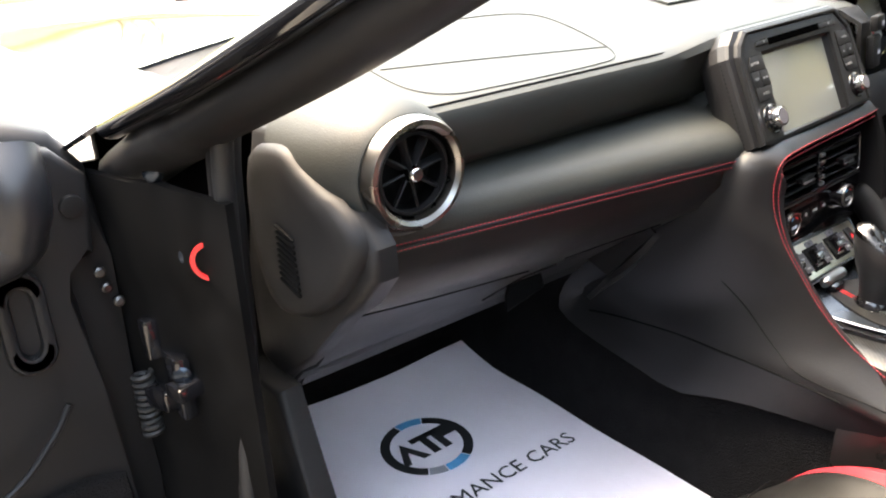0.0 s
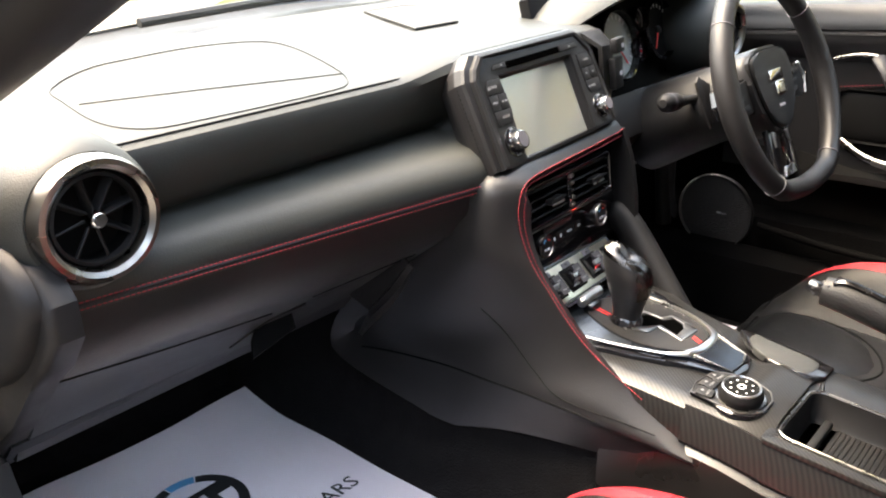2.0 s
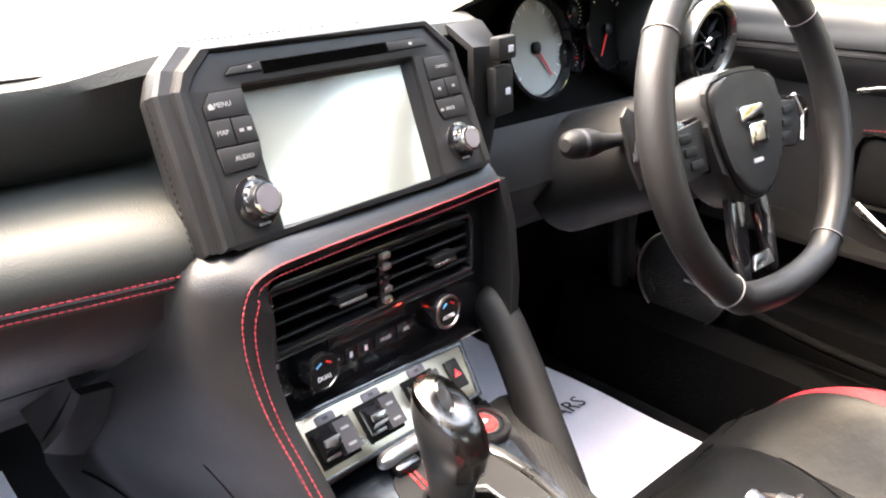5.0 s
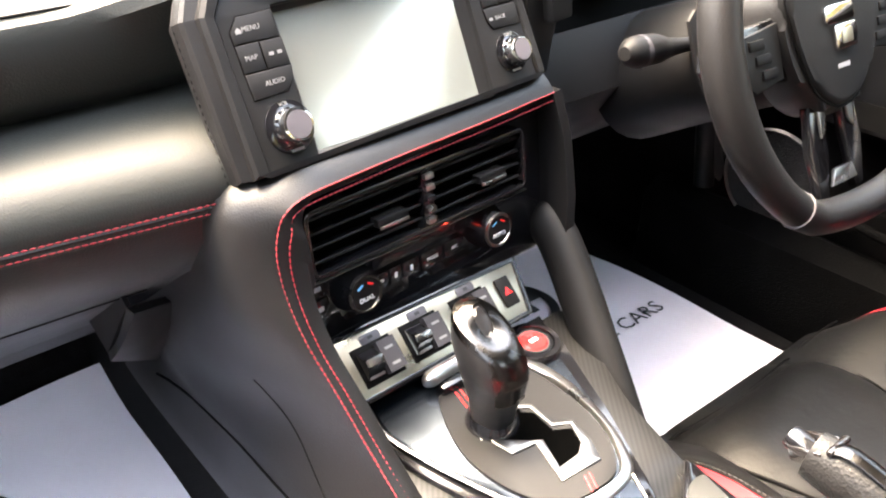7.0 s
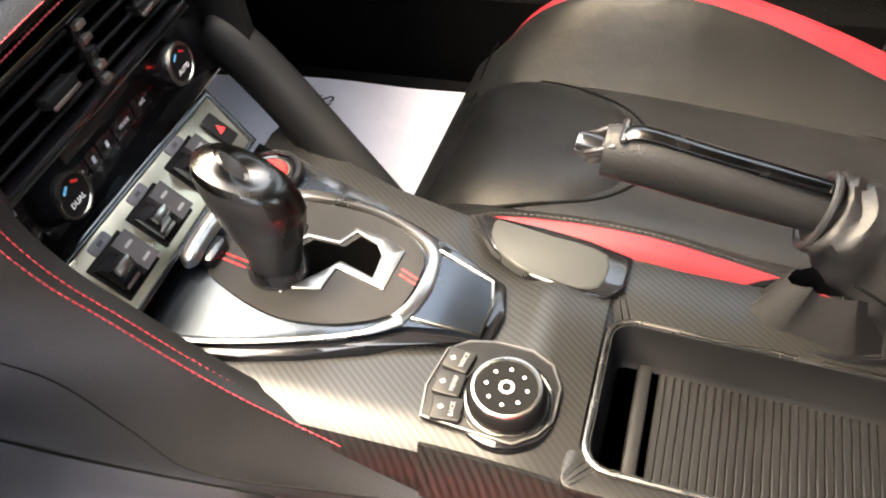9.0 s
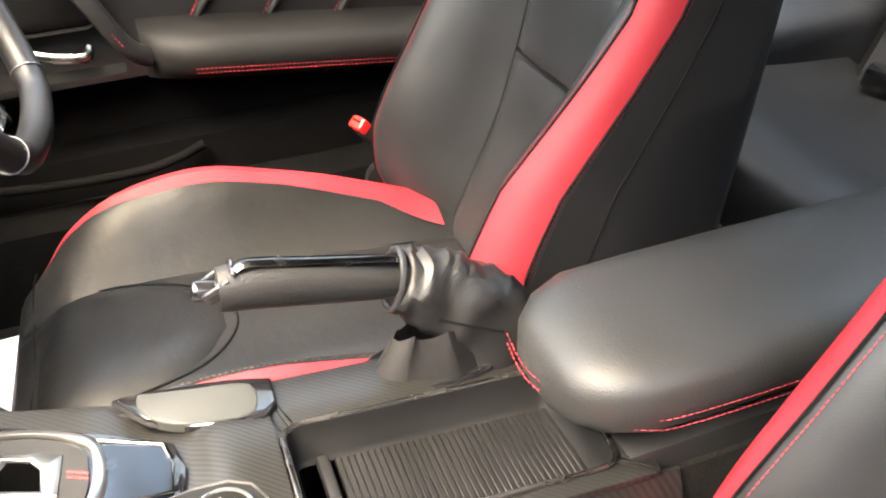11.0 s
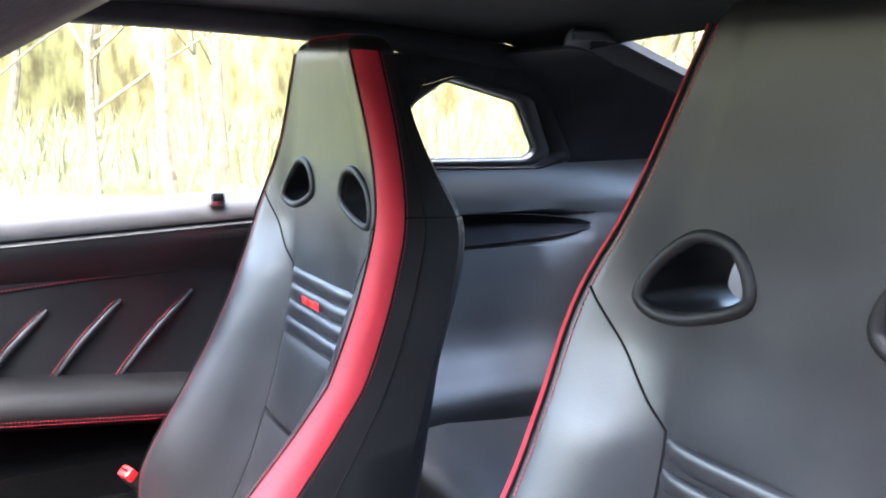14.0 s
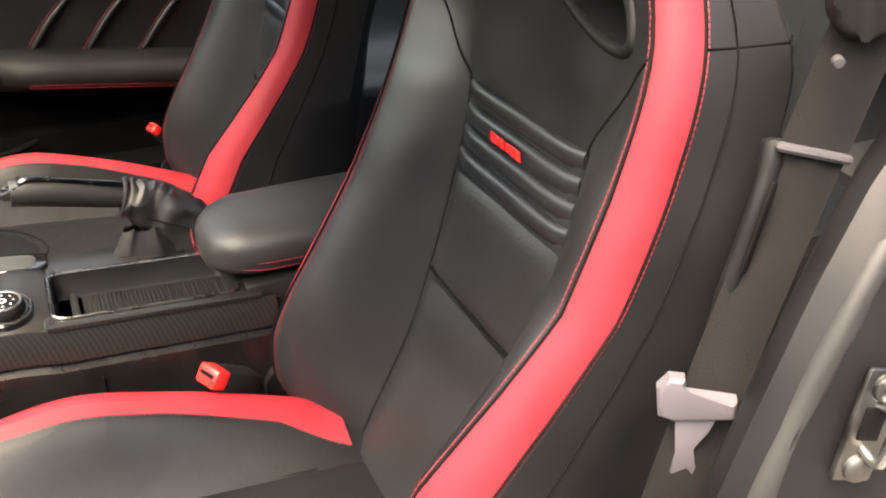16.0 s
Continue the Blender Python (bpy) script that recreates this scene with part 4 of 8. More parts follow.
key([(0.1012, -0.0020), (0.1330, -0.0026), (0.1330, 0.0160), (0.0955, 0.0158), (0.0968, 0.0050)], "BACK", 0.0046, (-0.0110,))
eject = key([(-0.1068, 0.0640), (-0.0743, 0.0640), (-0.0747, 0.0712), (-0.1006, 0.0696)])
part("symbol", prism([(-0.0022, 0.0), (0.0022, 0.0), (0.0, 0.0024)], 0.0003, 0, pose(-0.0845, 0.0668, 0.0015)), DIMINK, eject)
key([(0.0568, 0.0634), (0.1050, 0.0640), (0.1012, 0.0718), (0.0563, 0.0714)], "", 0, (0.004,))


def knob(x, y, r, words):
    k = part("knob", lathe([(r * 1.08, 0.0), (r * 1.05, 0.006), (r * 1.0, 0.0085), (r * 1.0, 0.0125), (r * 0.95, 0.0142), (r * 0.82, 0.0146)], 36, pose(x, y, 0.0)), CHROME, unit, "chrome-rimmed rotary knob")
    part("cap", lathe([(r * 0.84, 0.0140), (r * 0.80, 0.0146), (0, 0.0148)], 30, pose(x, y, 0.0)), GREYP, k, "matt grey cap")
    part("skirt", lathe([(r * 1.58, 0.0), (r * 1.55, 0.0009), (r * 1.2, 0.0012), (r * 1.0, 0.0030)], 36, pose(x, y, 0.0)), GLOSSB, k, "gloss black dish")
    for n in range(12):
        a = radians(30 * n)
        part("notch", box(0.0022, 0.0030, 0.0050, 0.0006, pose(x + r * 1.04 * math.cos(a), y + r * 1.04 * math.sin(a), 0.0045, 0, 0, math.degrees(a))), GLOSSB, k)
    lettering(words, 0.0040, pose(x, y + r * 1.34, 0.0015), DIMINK, k)
    part("print", box(0.010, 0.0018, 0.0002, 0, pose(x, y - r * 1.36, 0.0013)), DIMINK, k)


knob(-0.1105, -0.0262, 0.0122, "VOL")
knob(0.1150, -0.0240, 0.0112, "TUNE")
stm = stitches([(-0.1612, y, -0.017) for y in np.linspace(-0.052, 0.060, 12)], 0.003, 0.0025, 0.0006)
part("stitching", stm, DARKG, unit, "dark seam thread")
part("stitching", stitches([(x, 0.0945, -0.017) for x in np.linspace(-0.13, 0.11, 12)], 0.003, 0.0025, 0.0007), DARKG, unit, "dark seam thread")

# ---- centre stack and console flank ----
console = thing("centre_console", "black leather and carbon centre console with red stitching", "centre console")
# one skin: the lip under the screen turns down into the flank
line = [(0.158, -0.0515, 0.6385), (0.071, -0.0590, 0.6370), (-0.020, -0.0675, 0.6375), (-0.080, -0.0760, 0.6388), (-0.115, -0.0808, 0.6382), (-0.134, -0.0830, 0.6310), (-0.1415, -0.0825, 0.6150), (-0.1440, -0.0840, 0.594), (-0.1430, -0.0905, 0.566), (-0.1385, -0.104, 0.533), (-0.131, -0.124, 0.499), (-0.1245, -0.152, 0.460), (-0.1215, -0.190, 0.427), (-0.1205, -0.250, 0.394), (-0.1190, -0.321, 0.354)]
edge = [(x + 0.0018, y + 0.0012, z - 0.0010) for x, y, z in line]
foot = [(0.158, -0.020, 0.656), (0.071, -0.028, 0.654), (-0.020, -0.036, 0.653), (-0.080, -0.042, 0.653), (-0.120, -0.045, 0.651), (-0.150, -0.043, 0.646), (-0.165, -0.041, 0.632), (-0.171, -0.034, 0.610), (-0.173, -0.020, 0.580), (-0.173, 0.004, 0.545), (-0.170, 0.095, 0.458), (-0.163, 0.205, 0.364), (-0.158, 0.05, 0.352), (-0.155, -0.09, 0.356), (-0.126, -0.325, 0.338)]
E1 = smooth_path(edge, 6)
F1 = smooth_path(foot, 6)
rows = []
for k, (e, f) in enumerate(zip(E1, F1)):
    w = min(max((k - 22) / 13, 0), 1)
    inner_way = Vector((0.004, 0.016, -0.014)).lerp(Vector((0.020, -0.004, -0.013)), w)
    deep = Vector((0.0, 0.030, -0.004)).lerp(Vector((0.004, 0.004, -0.035)), w)
    row = [e + inner_way + deep, e + inner_way, e + inner_way * 0.45 + Vector((0, -0.001, 0.0015 * w)), e]
    swell = Vector((0, -0.001, 0.004)).lerp(Vector((-0.012, 0, 0)), w)
    for t in (0.06, 0.15, 0.3, 0.5, 0.7, 0.85, 1.0):
        row.append(e.lerp(f, t) + swell * math.sin(math.pi * t))
    kk = min(max((k - 34) / 6, 0), 1)
    under = Vector((-0.012, 0.05, 0.035)) * kk
    if k > 60:
        under = under.lerp(Vector((-0.022, 0.03, -0.03)), min((k - 60) / 6, 1))
    if k > 66:
        under = Vector((-0.022, 0.03, -0.03)).lerp(Vector((-0.010, 0.0, -0.075)), min((k - 66) / 6, 1))
    if k > 74:
        under = under.lerp(Vector((0.022, 0.0, -0.03)), min((k - 74) / 10, 1))
    row += [f + under * 0.45 + Vector((-0.004, 0, 0)) * kk, f + under]
    rows.append(row)
flank_bm = sheet(rows, 0.005)
flank_skin = flank_bm.copy()
part("flank", flank_bm, LEATHER, console, "black leather lip and flank of the console")
part("flank_seam", tube(drape(flank_skin, smooth_path([(-0.15, 0.185, 0.343), (-0.15, 0.112, 0.352), (-0.15, 0.033, 0.361), (-0.15, -0.033, 0.363), (-0.15, -0.097, 0.365), (-0.15, -0.162, 0.362), (-0.15, -0.205, 0.358)], 5), (1, 0, 0), 0.0), 0.0016, 6), DARKG, console)
part("flank_seam", tube(drape(flank_skin, smooth_path([(-0.15, -0.030, 0.464), (-0.15, -0.070, 0.426), (-0.15, -0.112, 0.394), (-0.15, -0.154, 0.374), (-0.15, -0.226, 0.368), (-0.15, -0.275, 0.362)], 6), (1, 0, 0), 0.0), 0.0008, 6), DARKG, console)
L1 = smooth_path(line, 10)
part("stitching", stitches(L1, 0.0040, 0.0009, 0.0007), THREAD, console, "red stitching")
line2 = [(p.x + 0.0085, p.y - 0.0022, p.z - 0.006) if k > 54 else (p.x + (0.0 if k < 40 else 0.0085 * (k - 40) / 14), p.y + 0.0015, p.z - 0.0085 + 0.0025 * max(0, k - 40) / 14) for k, p in enumerate(L1)]
part("stitching", stitches(line2, 0.0040, 0.0009, 0.0007), THREAD, console, "red stitching")
# inner wall beside the stitched edge, driver's side cheek
part("stack_cheek", sheet([[(0.158, y, z) for y, z in ((-0.050, 0.638), (-0.02, 0.636))], [(0.160, y, z) for y, z in ((-0.064, 0.60), (-0.02, 0.60))], [(0.158, y, z) for y, z in ((-0.076, 0.545), (-0.02, 0.54))], [(0.152, y, z) for y, z in ((-0.082, 0.505), (-0.02, 0.49))]], 0.010), PLASTIC, console, "black cheek of the stack")

stack_m = pose(0.006, -0.062, 0.562, 84, 0, 3.0)
stack = thing("air_and_climate_panel", "gloss black air vents and climate control panel", "climate panel", stack_m)
part("panel", box(0.276, 0.146, 0.02, 0.004, pose(0.017, -0.008, -0.026)), GLOSSB, stack)
ventf = rounded(0.234, 0.058, 0.008, 3, 0.0, 0.0255)
part("vent_surround", rim(ventf, inset(ventf, 0.005), 0.016, 0.002, pose(0, 0, -0.014)), GLOSSB, stack, "gloss black vent surround")
# black backing painted as the shade behind the slats
part("vent_cavity", box(0.226, 0.050, 0.004, 0.0, pose(0.0, 0.0255, -0.0165)), SLOTSHADE, stack)
for side in (-1, 1):
    for k in range(4):
        part("slat", box(0.106, 0.0026, 0.013, 0.0008, pose(side * 0.0575, 0.0075 + 0.0120 * k, -0.008, -18)), PLASTIC, stack, "black louvre slat")
for x in (-0.0380, 0.0725):
    tab = part("tab", box(0.031, 0.0085, 0.012, 0.0018, pose(x, 0.0225, -0.001)), PLASTIC, stack, "black sliding tab with bright edge")
    part("edge", box(0.029, 0.0030, 0.0016, 0.0006, pose(x, 0.0190, 0.0054)), METAL, tab)
part("divider", box(0.012, 0.052, 0.012, 0.002, pose(0.003, 0.0255, -0.006)), GLOSSB, stack)
for k in range(5):
    part("wheel_tab", box(0.0095, 0.0048, 0.006, 0.001, pose(0.003, 0.0055 + 0.0098 * k, 0.001)), METAL if k != 2 else GLOSSB, stack, "bright thumb tab")
part("lower_edge", box(0.232, 0.0012, 0.003, 0.0005, pose(0.0, -0.0052, 0.0)), STEEL, stack)
part("display", box(0.112, 0.0155, 0.004, 0.001, pose(0.003, -0.0165, -0.014)), GLOSSB, stack, "dark climate display")
part("warning_light", prism([(-0.0035, -0.0022), (0.0035, -0.0022), (0.0, 0.0034)], 0.0008, 0, pose(0.0276, -0.0100, -0.0112)), GLOW, stack, "small lit red symbol")
for k, (x, w) in enumerate(((-0.0490, 0.0180), (-0.0325, 0.0130), (-0.0155, 0.0185), (0.0080, 0.0250), (0.0336, 0.0230))):
    b = part("button", box(w, 0.0145, 0.006, 0.001, pose(x, -0.0348, -0.0125)), GLOSSB, stack, "black climate button")
    words = ("OFF", "", "", "MODE", "A/C")[k]
    if words:
        lettering(words, 0.0044, pose(x, -0.0348, -0.0092), WHITEINK, b)
    else:
        part("symbol", box(0.0028, 0.0048, 0.0004, 0, pose(x, -0.0348, -0.0092)), WHITEINK, b)
for k, (x, words) in enumerate(((-0.0735, "DUAL"), (0.0750, "AUTO"))):
    r = 0.0175
    kn = part("knob", lathe([(r * 1.20, -0.014), (r * 1.16, -0.008), (r * 1.0, -0.003), (r * 0.96, 0.006), (r * 0.88, 0.0085), (r * 0.78, 0.009)], 40, pose(x, -0.0300, -0.004)), GLOSSB, stack, "black rotary temperature knob")
    part("ring", lathe([(r * 0.92, 0.0075), (r * 0.89, 0.0096), (r * 0.79, 0.0096), (r * 0.76, 0.0085)], 40, pose(x, -0.0300, -0.004)), GUN, kn)
    part("face", lathe([(r * 0.78, 0.0086), (0, 0.0086)], 30, pose(x, -0.0300, -0.004)), PLASTIC, kn)
    lettering(words, 0.0056, pose(x, -0.0345, 0.0050), WHITEINK, kn)
    part("mark", box(0.006, 0.0018, 0.0004, 0, pose(x + 0.005, -0.0225, 0.0050, 0, 0, -30)), REDPL, kn)
    part("mark", box(0.006, 0.0018, 0.0004, 0, pose(x - 0.005, -0.0225, 0.0050, 0, 0, 30)), BLUEINK, kn)
for k in range(2):
    b = part("button", box(0.0175, 0.0165, 0.006, 0.001, pose(-0.1075, -0.0165 - 0.0180 * k, -0.0125)), GLOSSB, stack, "black demist button")
    part("symbol", box(0.006, 0.004, 0.0004, 0, pose(-0.1085, -0.0160 - 0.0180 * k, -0.0092)), GREYINK, b)

# switch plate
swm = pose(0.004, -0.079, 0.4765, 44, 0, 2.0)
swp = thing("toggle_switch_plate", "champagne metal plate with three toggle switches", "switch plate", swm)
so = [(-0.107, -0.028), (0.086, -0.028), (0.0965, 0.018), (-0.1035, 0.023)]
part("plate", prism(so, 0.005, 0.0015, pose(0, 0, -0.004)), CHAMP, swp, "brushed champagne metal plate")
part("border", rim([(-0.112, -0.032), (0.091, -0.032), (0.102, 0.023), (-0.108, 0.028)], so, 0.006, 0.001, pose(0, 0, -0.004)), GLOSSB, swp)
for x in (-0.0755, -0.0255, 0.0300):
    t = part("toggle_well", box(0.040, 0.034, 0.004, 0.001, pose(x + 0.003, -0.005, 0.0)), DARKG, swp, "black toggle recess")
    part("toggle", capped([[(x - 0.006 + a * w, -0.005 + b * h, z) for a, b in ((-1, -1), (1, -1), (1, 1), (-1, 1))] for z, w, h in ((0.0, 0.0085, 0.013), (0.006, 0.0085, 0.0115), (0.009, 0.0080, 0.007), (0.015, 0.0075, 0.0045), (0.0162, 0.0065, 0.0035))]), GLOSSB, t, "dark wedge toggle")
    part("tip", box(0.0155, 0.0065, 0.004, 0.0012, pose(x - 0.006, -0.0045, 0.0152, 12)), METAL, t, "bright toggle tip")
    part("foot", box(0.0150, 0.0030, 0.004, 0.001, pose(x - 0.006, -0.0150, 0.0055, 25)), METAL, t)
    blk = part("guard", capped([[(x + 0.0135 + sx * 0.0085, -0.005 + yy, z) for sx, yy in ((-1, -0.014), (1, -0.014), (1, 0.014), (-1, 0.014))] for z, yy in ((0.0, 0), (0.006, 0), (0.0085, 0), (0.009, 0))]), GREYD, t, "charcoal legend block")
    for dy in (-0.008, 0.006):
        part("print", box(0.008, 0.0022, 0.0003, 0, pose(x + 0.0135, -0.005 + dy, 0.0092)), DIMINK, t)
    part("label_plate", prism(rounded(0.020, 0.008, 0.002, 2), 0.0012, 0.0004, pose(x + 0.006, 0.0155, 0.0008)), GREYP, t, "small grey legend plate")
    part("symbol", box(0.005, 0.0028, 0.0003, 0, pose(x + 0.006, 0.0155, 0.0022)), INK, t)
hz = part("hazard_button", box(0.016, 0.028, 0.006, 0.0015, pose(0.0747, -0.0040, 0.001)), PLASTIC, swp, "black hazard button")
part("symbol", prism([(-0.0045, -0.003), (0.0045, -0.003), (0, 0.0045)], 0.0004, 0, pose(0.0747, -0.0040, 0.0041)), REDPL, hz)

# console body: carbon top, following its slope
def con_z(y):
    return float(np.interp(-y, [0.07, 0.10, 0.30, 0.36, 0.40, 0.64, 0.70], [0.432, 0.427, 0.410, 0.405, 0.396, 0.376, 0.372]))


rows = []
for y in np.linspace(-0.085, -0.395, 26):
    z = con_z(y)
    wl = float(np.interp(-y, [0.08, 0.25, 0.33, 0.40], [0.118, 0.114, 0.112, 0.112]))
    wr = float(np.interp(-y, [0.08, 0.14, 0.205, 0.274, 0.33, 0.40], [0.150, 0.132, 0.104, 0.088, 0.092, 0.088]))
    dip = 0.010 * min(max((-0.275 - y) / 0.02, 0), 1)
    low = 0.009 * min(max((0.352 + y) / 0.02, 0), 1)
    rows.append([(-wl - 0.006, y, z - 0.060), (-wl - 0.004, y, z - 0.024), (-wl, y, z - 0.012), (-wl + 0.010, y, z - 0.006), (-wl + 0.022, y, z - 0.0025 - 0.3 * low), (-0.08, y, z + 0.002 - 0.8 * low), (-0.03, y, z + 0.003 - low), (0.02, y, z + 0.003 - low), (wr - 0.05 - dip, y, z + 0.002 - low), (wr - 0.03, y, z + 0.001 - low - dip), (wr - 0.01, y, z - low * 0.7 - dip), (wr, y, z - 0.008 - dip), (wr + 0.003, y, z - 0.07)])
part("carbon_top", sheet(rows, 0.004), CARBON, console, "carbon weave console top")
# rear console with the open tray
tx0, tx1, ty0, ty1 = -0.098, 0.016, -0.402, -0.636
outl = rounded(0.196, 0.275, 0.006, 4, -0.019, -0.526)
inl = rounded(tx1 - tx0, ty0 - ty1, 0.014, 4, (tx0 + tx1) / 2, (ty0 + ty1) / 2)
tilt = Matrix.Translation((0, -0.39, 0.3975)) @ Matrix.Rotation(math.atan2(0.020, 0.24), 4, "X") @ Matrix.Translation((0, 0.39, 0))
part("tray_deck", rim(outl, inl, 0.006, 0.002, tilt @ pose(0, 0, -0.004)), CARBON, console, "carbon weave deck round the tray")
inl2 = inset(inl, 0.008)
part("tray_well", moved(sheet([[(*p, 0.003) for p in inl], [(*p, -0.030) for p in inset(inl, 0.004)], [(*p, -0.034) for p in inl2]], 0.002, True), tilt), PLASTIC, console, "black tray well")
for k in range(34):
    yk = lerp(ty0 - 0.040, ty1 + 0.010, k / 33)
    part("tray_slat", box(tx1 - tx0 - 0.020, 0.0053, 0.004, 0.0008, tilt @ pose((tx0 + tx1) / 2, yk, -0.032), 1), PLASTIC, console, "ribbed black roller slat" if k == 0 else "")
part("tray_handle", box(tx1 - tx0 - 0.024, 0.010, 0.012, 0.003, tilt @ pose((tx0 + tx1) / 2, ty0 - 0.027, -0.026)), PLASTIC, console, "raised pull edge of the tray cover")
part("tray_rim", tube([tilt @ Vector((p[0], p[1], 0.0030)) for p in inset(inl, -0.003)], 0.0022, 8, True), GUN, console, "bright tray rim")
# console sides under the deck
part("side_band", sheet([[(-0.114, y, con_z(y) - 0.004), (-0.121, y, con_z(y) - 0.022), (-0.126, y, con_z(y) - 0.046), (-0.124, y, con_z(y) - 0.050)] for y in np.linspace(-0.30, -0.68, 12)], 0.004), CARBON, console, "carbon weave side band")
part("side_panel", sheet([[(-0.122, y, con_z(y) - 0.052), (-0.130, y, con_z(y) - 0.058), (-0.133, y, con_z(y) - 0.09), (-0.140, y, 0.20), (-0.15, y, 0.10)] for y in np.linspace(-0.20, -0.95, 16)], 0.006), CONSIDE, console, "semi-gloss black console side")
part("side_joint", box(0.004, 0.003, 0.10, 0.001, pose(-0.1335, -0.44, 0.27)), DARKG, console)
part("driver_side", sheet([[(0.075, y, con_z(y) - 0.01), (0.10, y, con_z(y) - 0.03), (0.125, y, con_z(y) - 0.08), (0.14, y, 0.10)] for y in np.linspace(-0.28, -0.95, 14)], 0.006), PLASTIC, console, "black plastic console side")
# satin shoulder pad beside the driver's seat, set in a dark well
well = [(0.0890, -0.2790), (0.0560, -0.3040), (0.0365, -0.3370), (0.0300, -0.3670), (0.0310, -0.3920), (0.0450, -0.4040), (0.0770, -0.4050), (0.0840, -0.3720), (0.0890, -0.3330), (0.0920, -0.2880)]
part("shoulder_well", prism([(a, b + 0.345) for a, b in well], 0.008, 0.003, pose(0, -0.345, 0.4035, 4.5, 2, 0), 3), GLOSSB, console, "gloss black well round the shoulder pad")
pad = [(0.0640, -0.3010), (0.0850, -0.2980), (0.0860, -0.3060), (0.0800, -0.3450), (0.0735, -0.3870), (0.0380, -0.3865), (0.0345, -0.3610), (0.0425, -0.3240)]
part("shoulder_pad", prism([(p.x, p.y + 0.345) for p in smooth_path([(a, b, 0) for a, b in pad], 3, True)], 0.0090, 0.0025, pose(0, -0.345, 0.4035, 4.5, 2, 0), 3), SATIN, console, "satin metal pad on the console shoulder")

# selector plate
plate_m = pose(0.0, -0.21, 0.4270, 5, 0, 0)
shp = thing("gear_selector_plate", "dark brushed metal gear selector plate with bright rim", "selector plate", plate_m)
po = [(-0.082, 0.122), (-0.0890, 0.084), (-0.0795, 0.046), (-0.0675, 0.0105), (-0.0515, -0.031), (-0.0340, -0.0590), (-0.0300, -0.1090), (-0.0030, -0.1110), (0.0190, -0.1060), (0.0370, -0.0600), (0.0500, -0.0440), (0.0665, -0.0090), (0.0770, 0.0355), (0.0900, 0.075), (0.1050, 0.122)]
tub = [(-0.092, 0.126), (-0.1000, 0.084), (-0.0900, 0.041), (-0.0780, 0.004), (-0.0610, -0.038), (-0.0430, -0.0660), (-0.0340, -0.1150), (-0.0040, -0.1200), (0.0235, -0.1140), (0.0460, -0.0690), (0.0590, -0.0400), (0.0770, 0.0000), (0.0950, 0.0480), (0.1080, 0.082), (0.1200, 0.126)]
part("tub", prism(tub, 0.012, 0.004, pose(0, 0, -0.0165)), GLOSSB, shp, "gloss black edge round the plate")
part("plate", prism(po, 0.012, 0.0025, pose(0, 0, -0.0125)), BLUEMET, shp, "dark blue-grey brushed plate")
ring_in = [(0.0500, 0.0800), (0.0550, 0.0690), (0.0595, 0.0395), (0.0580, 0.0000), (0.0475, -0.0310), (0.0290, -0.0533), (0.0045, -0.0560), (-0.0180, -0.0530), (-0.0337, -0.0460)]
ring_out = [(0.0640, 0.0840), (0.0680, 0.0735), (0.0720, 0.0370), (0.0650, -0.0080), (0.0520, -0.0420), (0.0370, -0.0610), (0.0040, -0.0665), (-0.0200, -0.0630), (-0.0370, -0.0560)]
ra, rb = smooth_path([(a, b, 0) for a, b in ring_in], 5), smooth_path([(a, b, 0) for a, b in ring_out], 5)
band = []
for a, b in zip(ra, rb):
    band.append([a.lerp(b, t) + Vector((0, 0, h)) for t, h in ((0.0, -0.002), (0.04, 0.0028), (0.16, 0.0044), (0.5, 0.0040), (0.84, 0.0024), (0.97, 0.0008), (1.0, -0.002))])
part("bright_rim", sheet(band), METAL, shp, "bright curved metal rim")
left_edge = smooth_path([(-0.0870, 0.122, 0.0002), (-0.0905, 0.084, 0.0002), (-0.0812, 0.045, 0.0002), (-0.0690, 0.0095, 0.0004), (-0.0520, -0.0310, 0.0010), (-0.0345, -0.0540, 0.0022)], 5)
part("bright_edge", tube(left_edge, [0.0024] * 20 + [0.0027, 0.0031, 0.0037, 0.0042, 0.0046, 0.0048], 10, flat=0.6, up=(0, 0, 1)), METAL, shp, "bright bevelled edge")
part("tip_edge", tube([(-0.0300, -0.0600, 0.0006), (-0.0300, -0.1085, -0.0010), (-0.0030, -0.1105, -0.0012), (0.0190, -0.1055, -0.0010), (0.0365, -0.0610, 0.0006)], 0.0014, 8), GUN, shp, "fine bright edge of the plate tip")
ins = [(0.0480, 0.0820), (0.0530, 0.0690), (0.0575, 0.0395), (0.0560, 0.0000), (0.0460, -0.0300), (0.0280, -0.0515), (0.0045, -0.0540), (-0.0180, -0.0515), (-0.0340, -0.0440), (-0.0500, -0.0135), (-0.0560, 0.0200), (-0.0515, 0.0490), (-0.0400, 0.0780), (-0.0270, 0.0950), (0.0100, 0.1000)]
ins_s = [(p.x, p.y) for p in smooth_path([(a, b, 0) for a, b in ins], 4, True)]
part("surround", prism(ins_s, 0.003, 0.0012, pose(0, 0, -0.001)), TRIMGREY, shp, "matt charcoal selector surround")
gate_in = [(0.0165, -0.0225), (-0.0050, -0.0230), (0.0040, 0.0045), (-0.0060, 0.0110), (-0.0260, 0.0270), (-0.0120, 0.0600), (0.0120, 0.0420), (0.0205, 0.0360), (0.0200, 0.0105), (0.0345, 0.0030), (0.0275, -0.0150)]
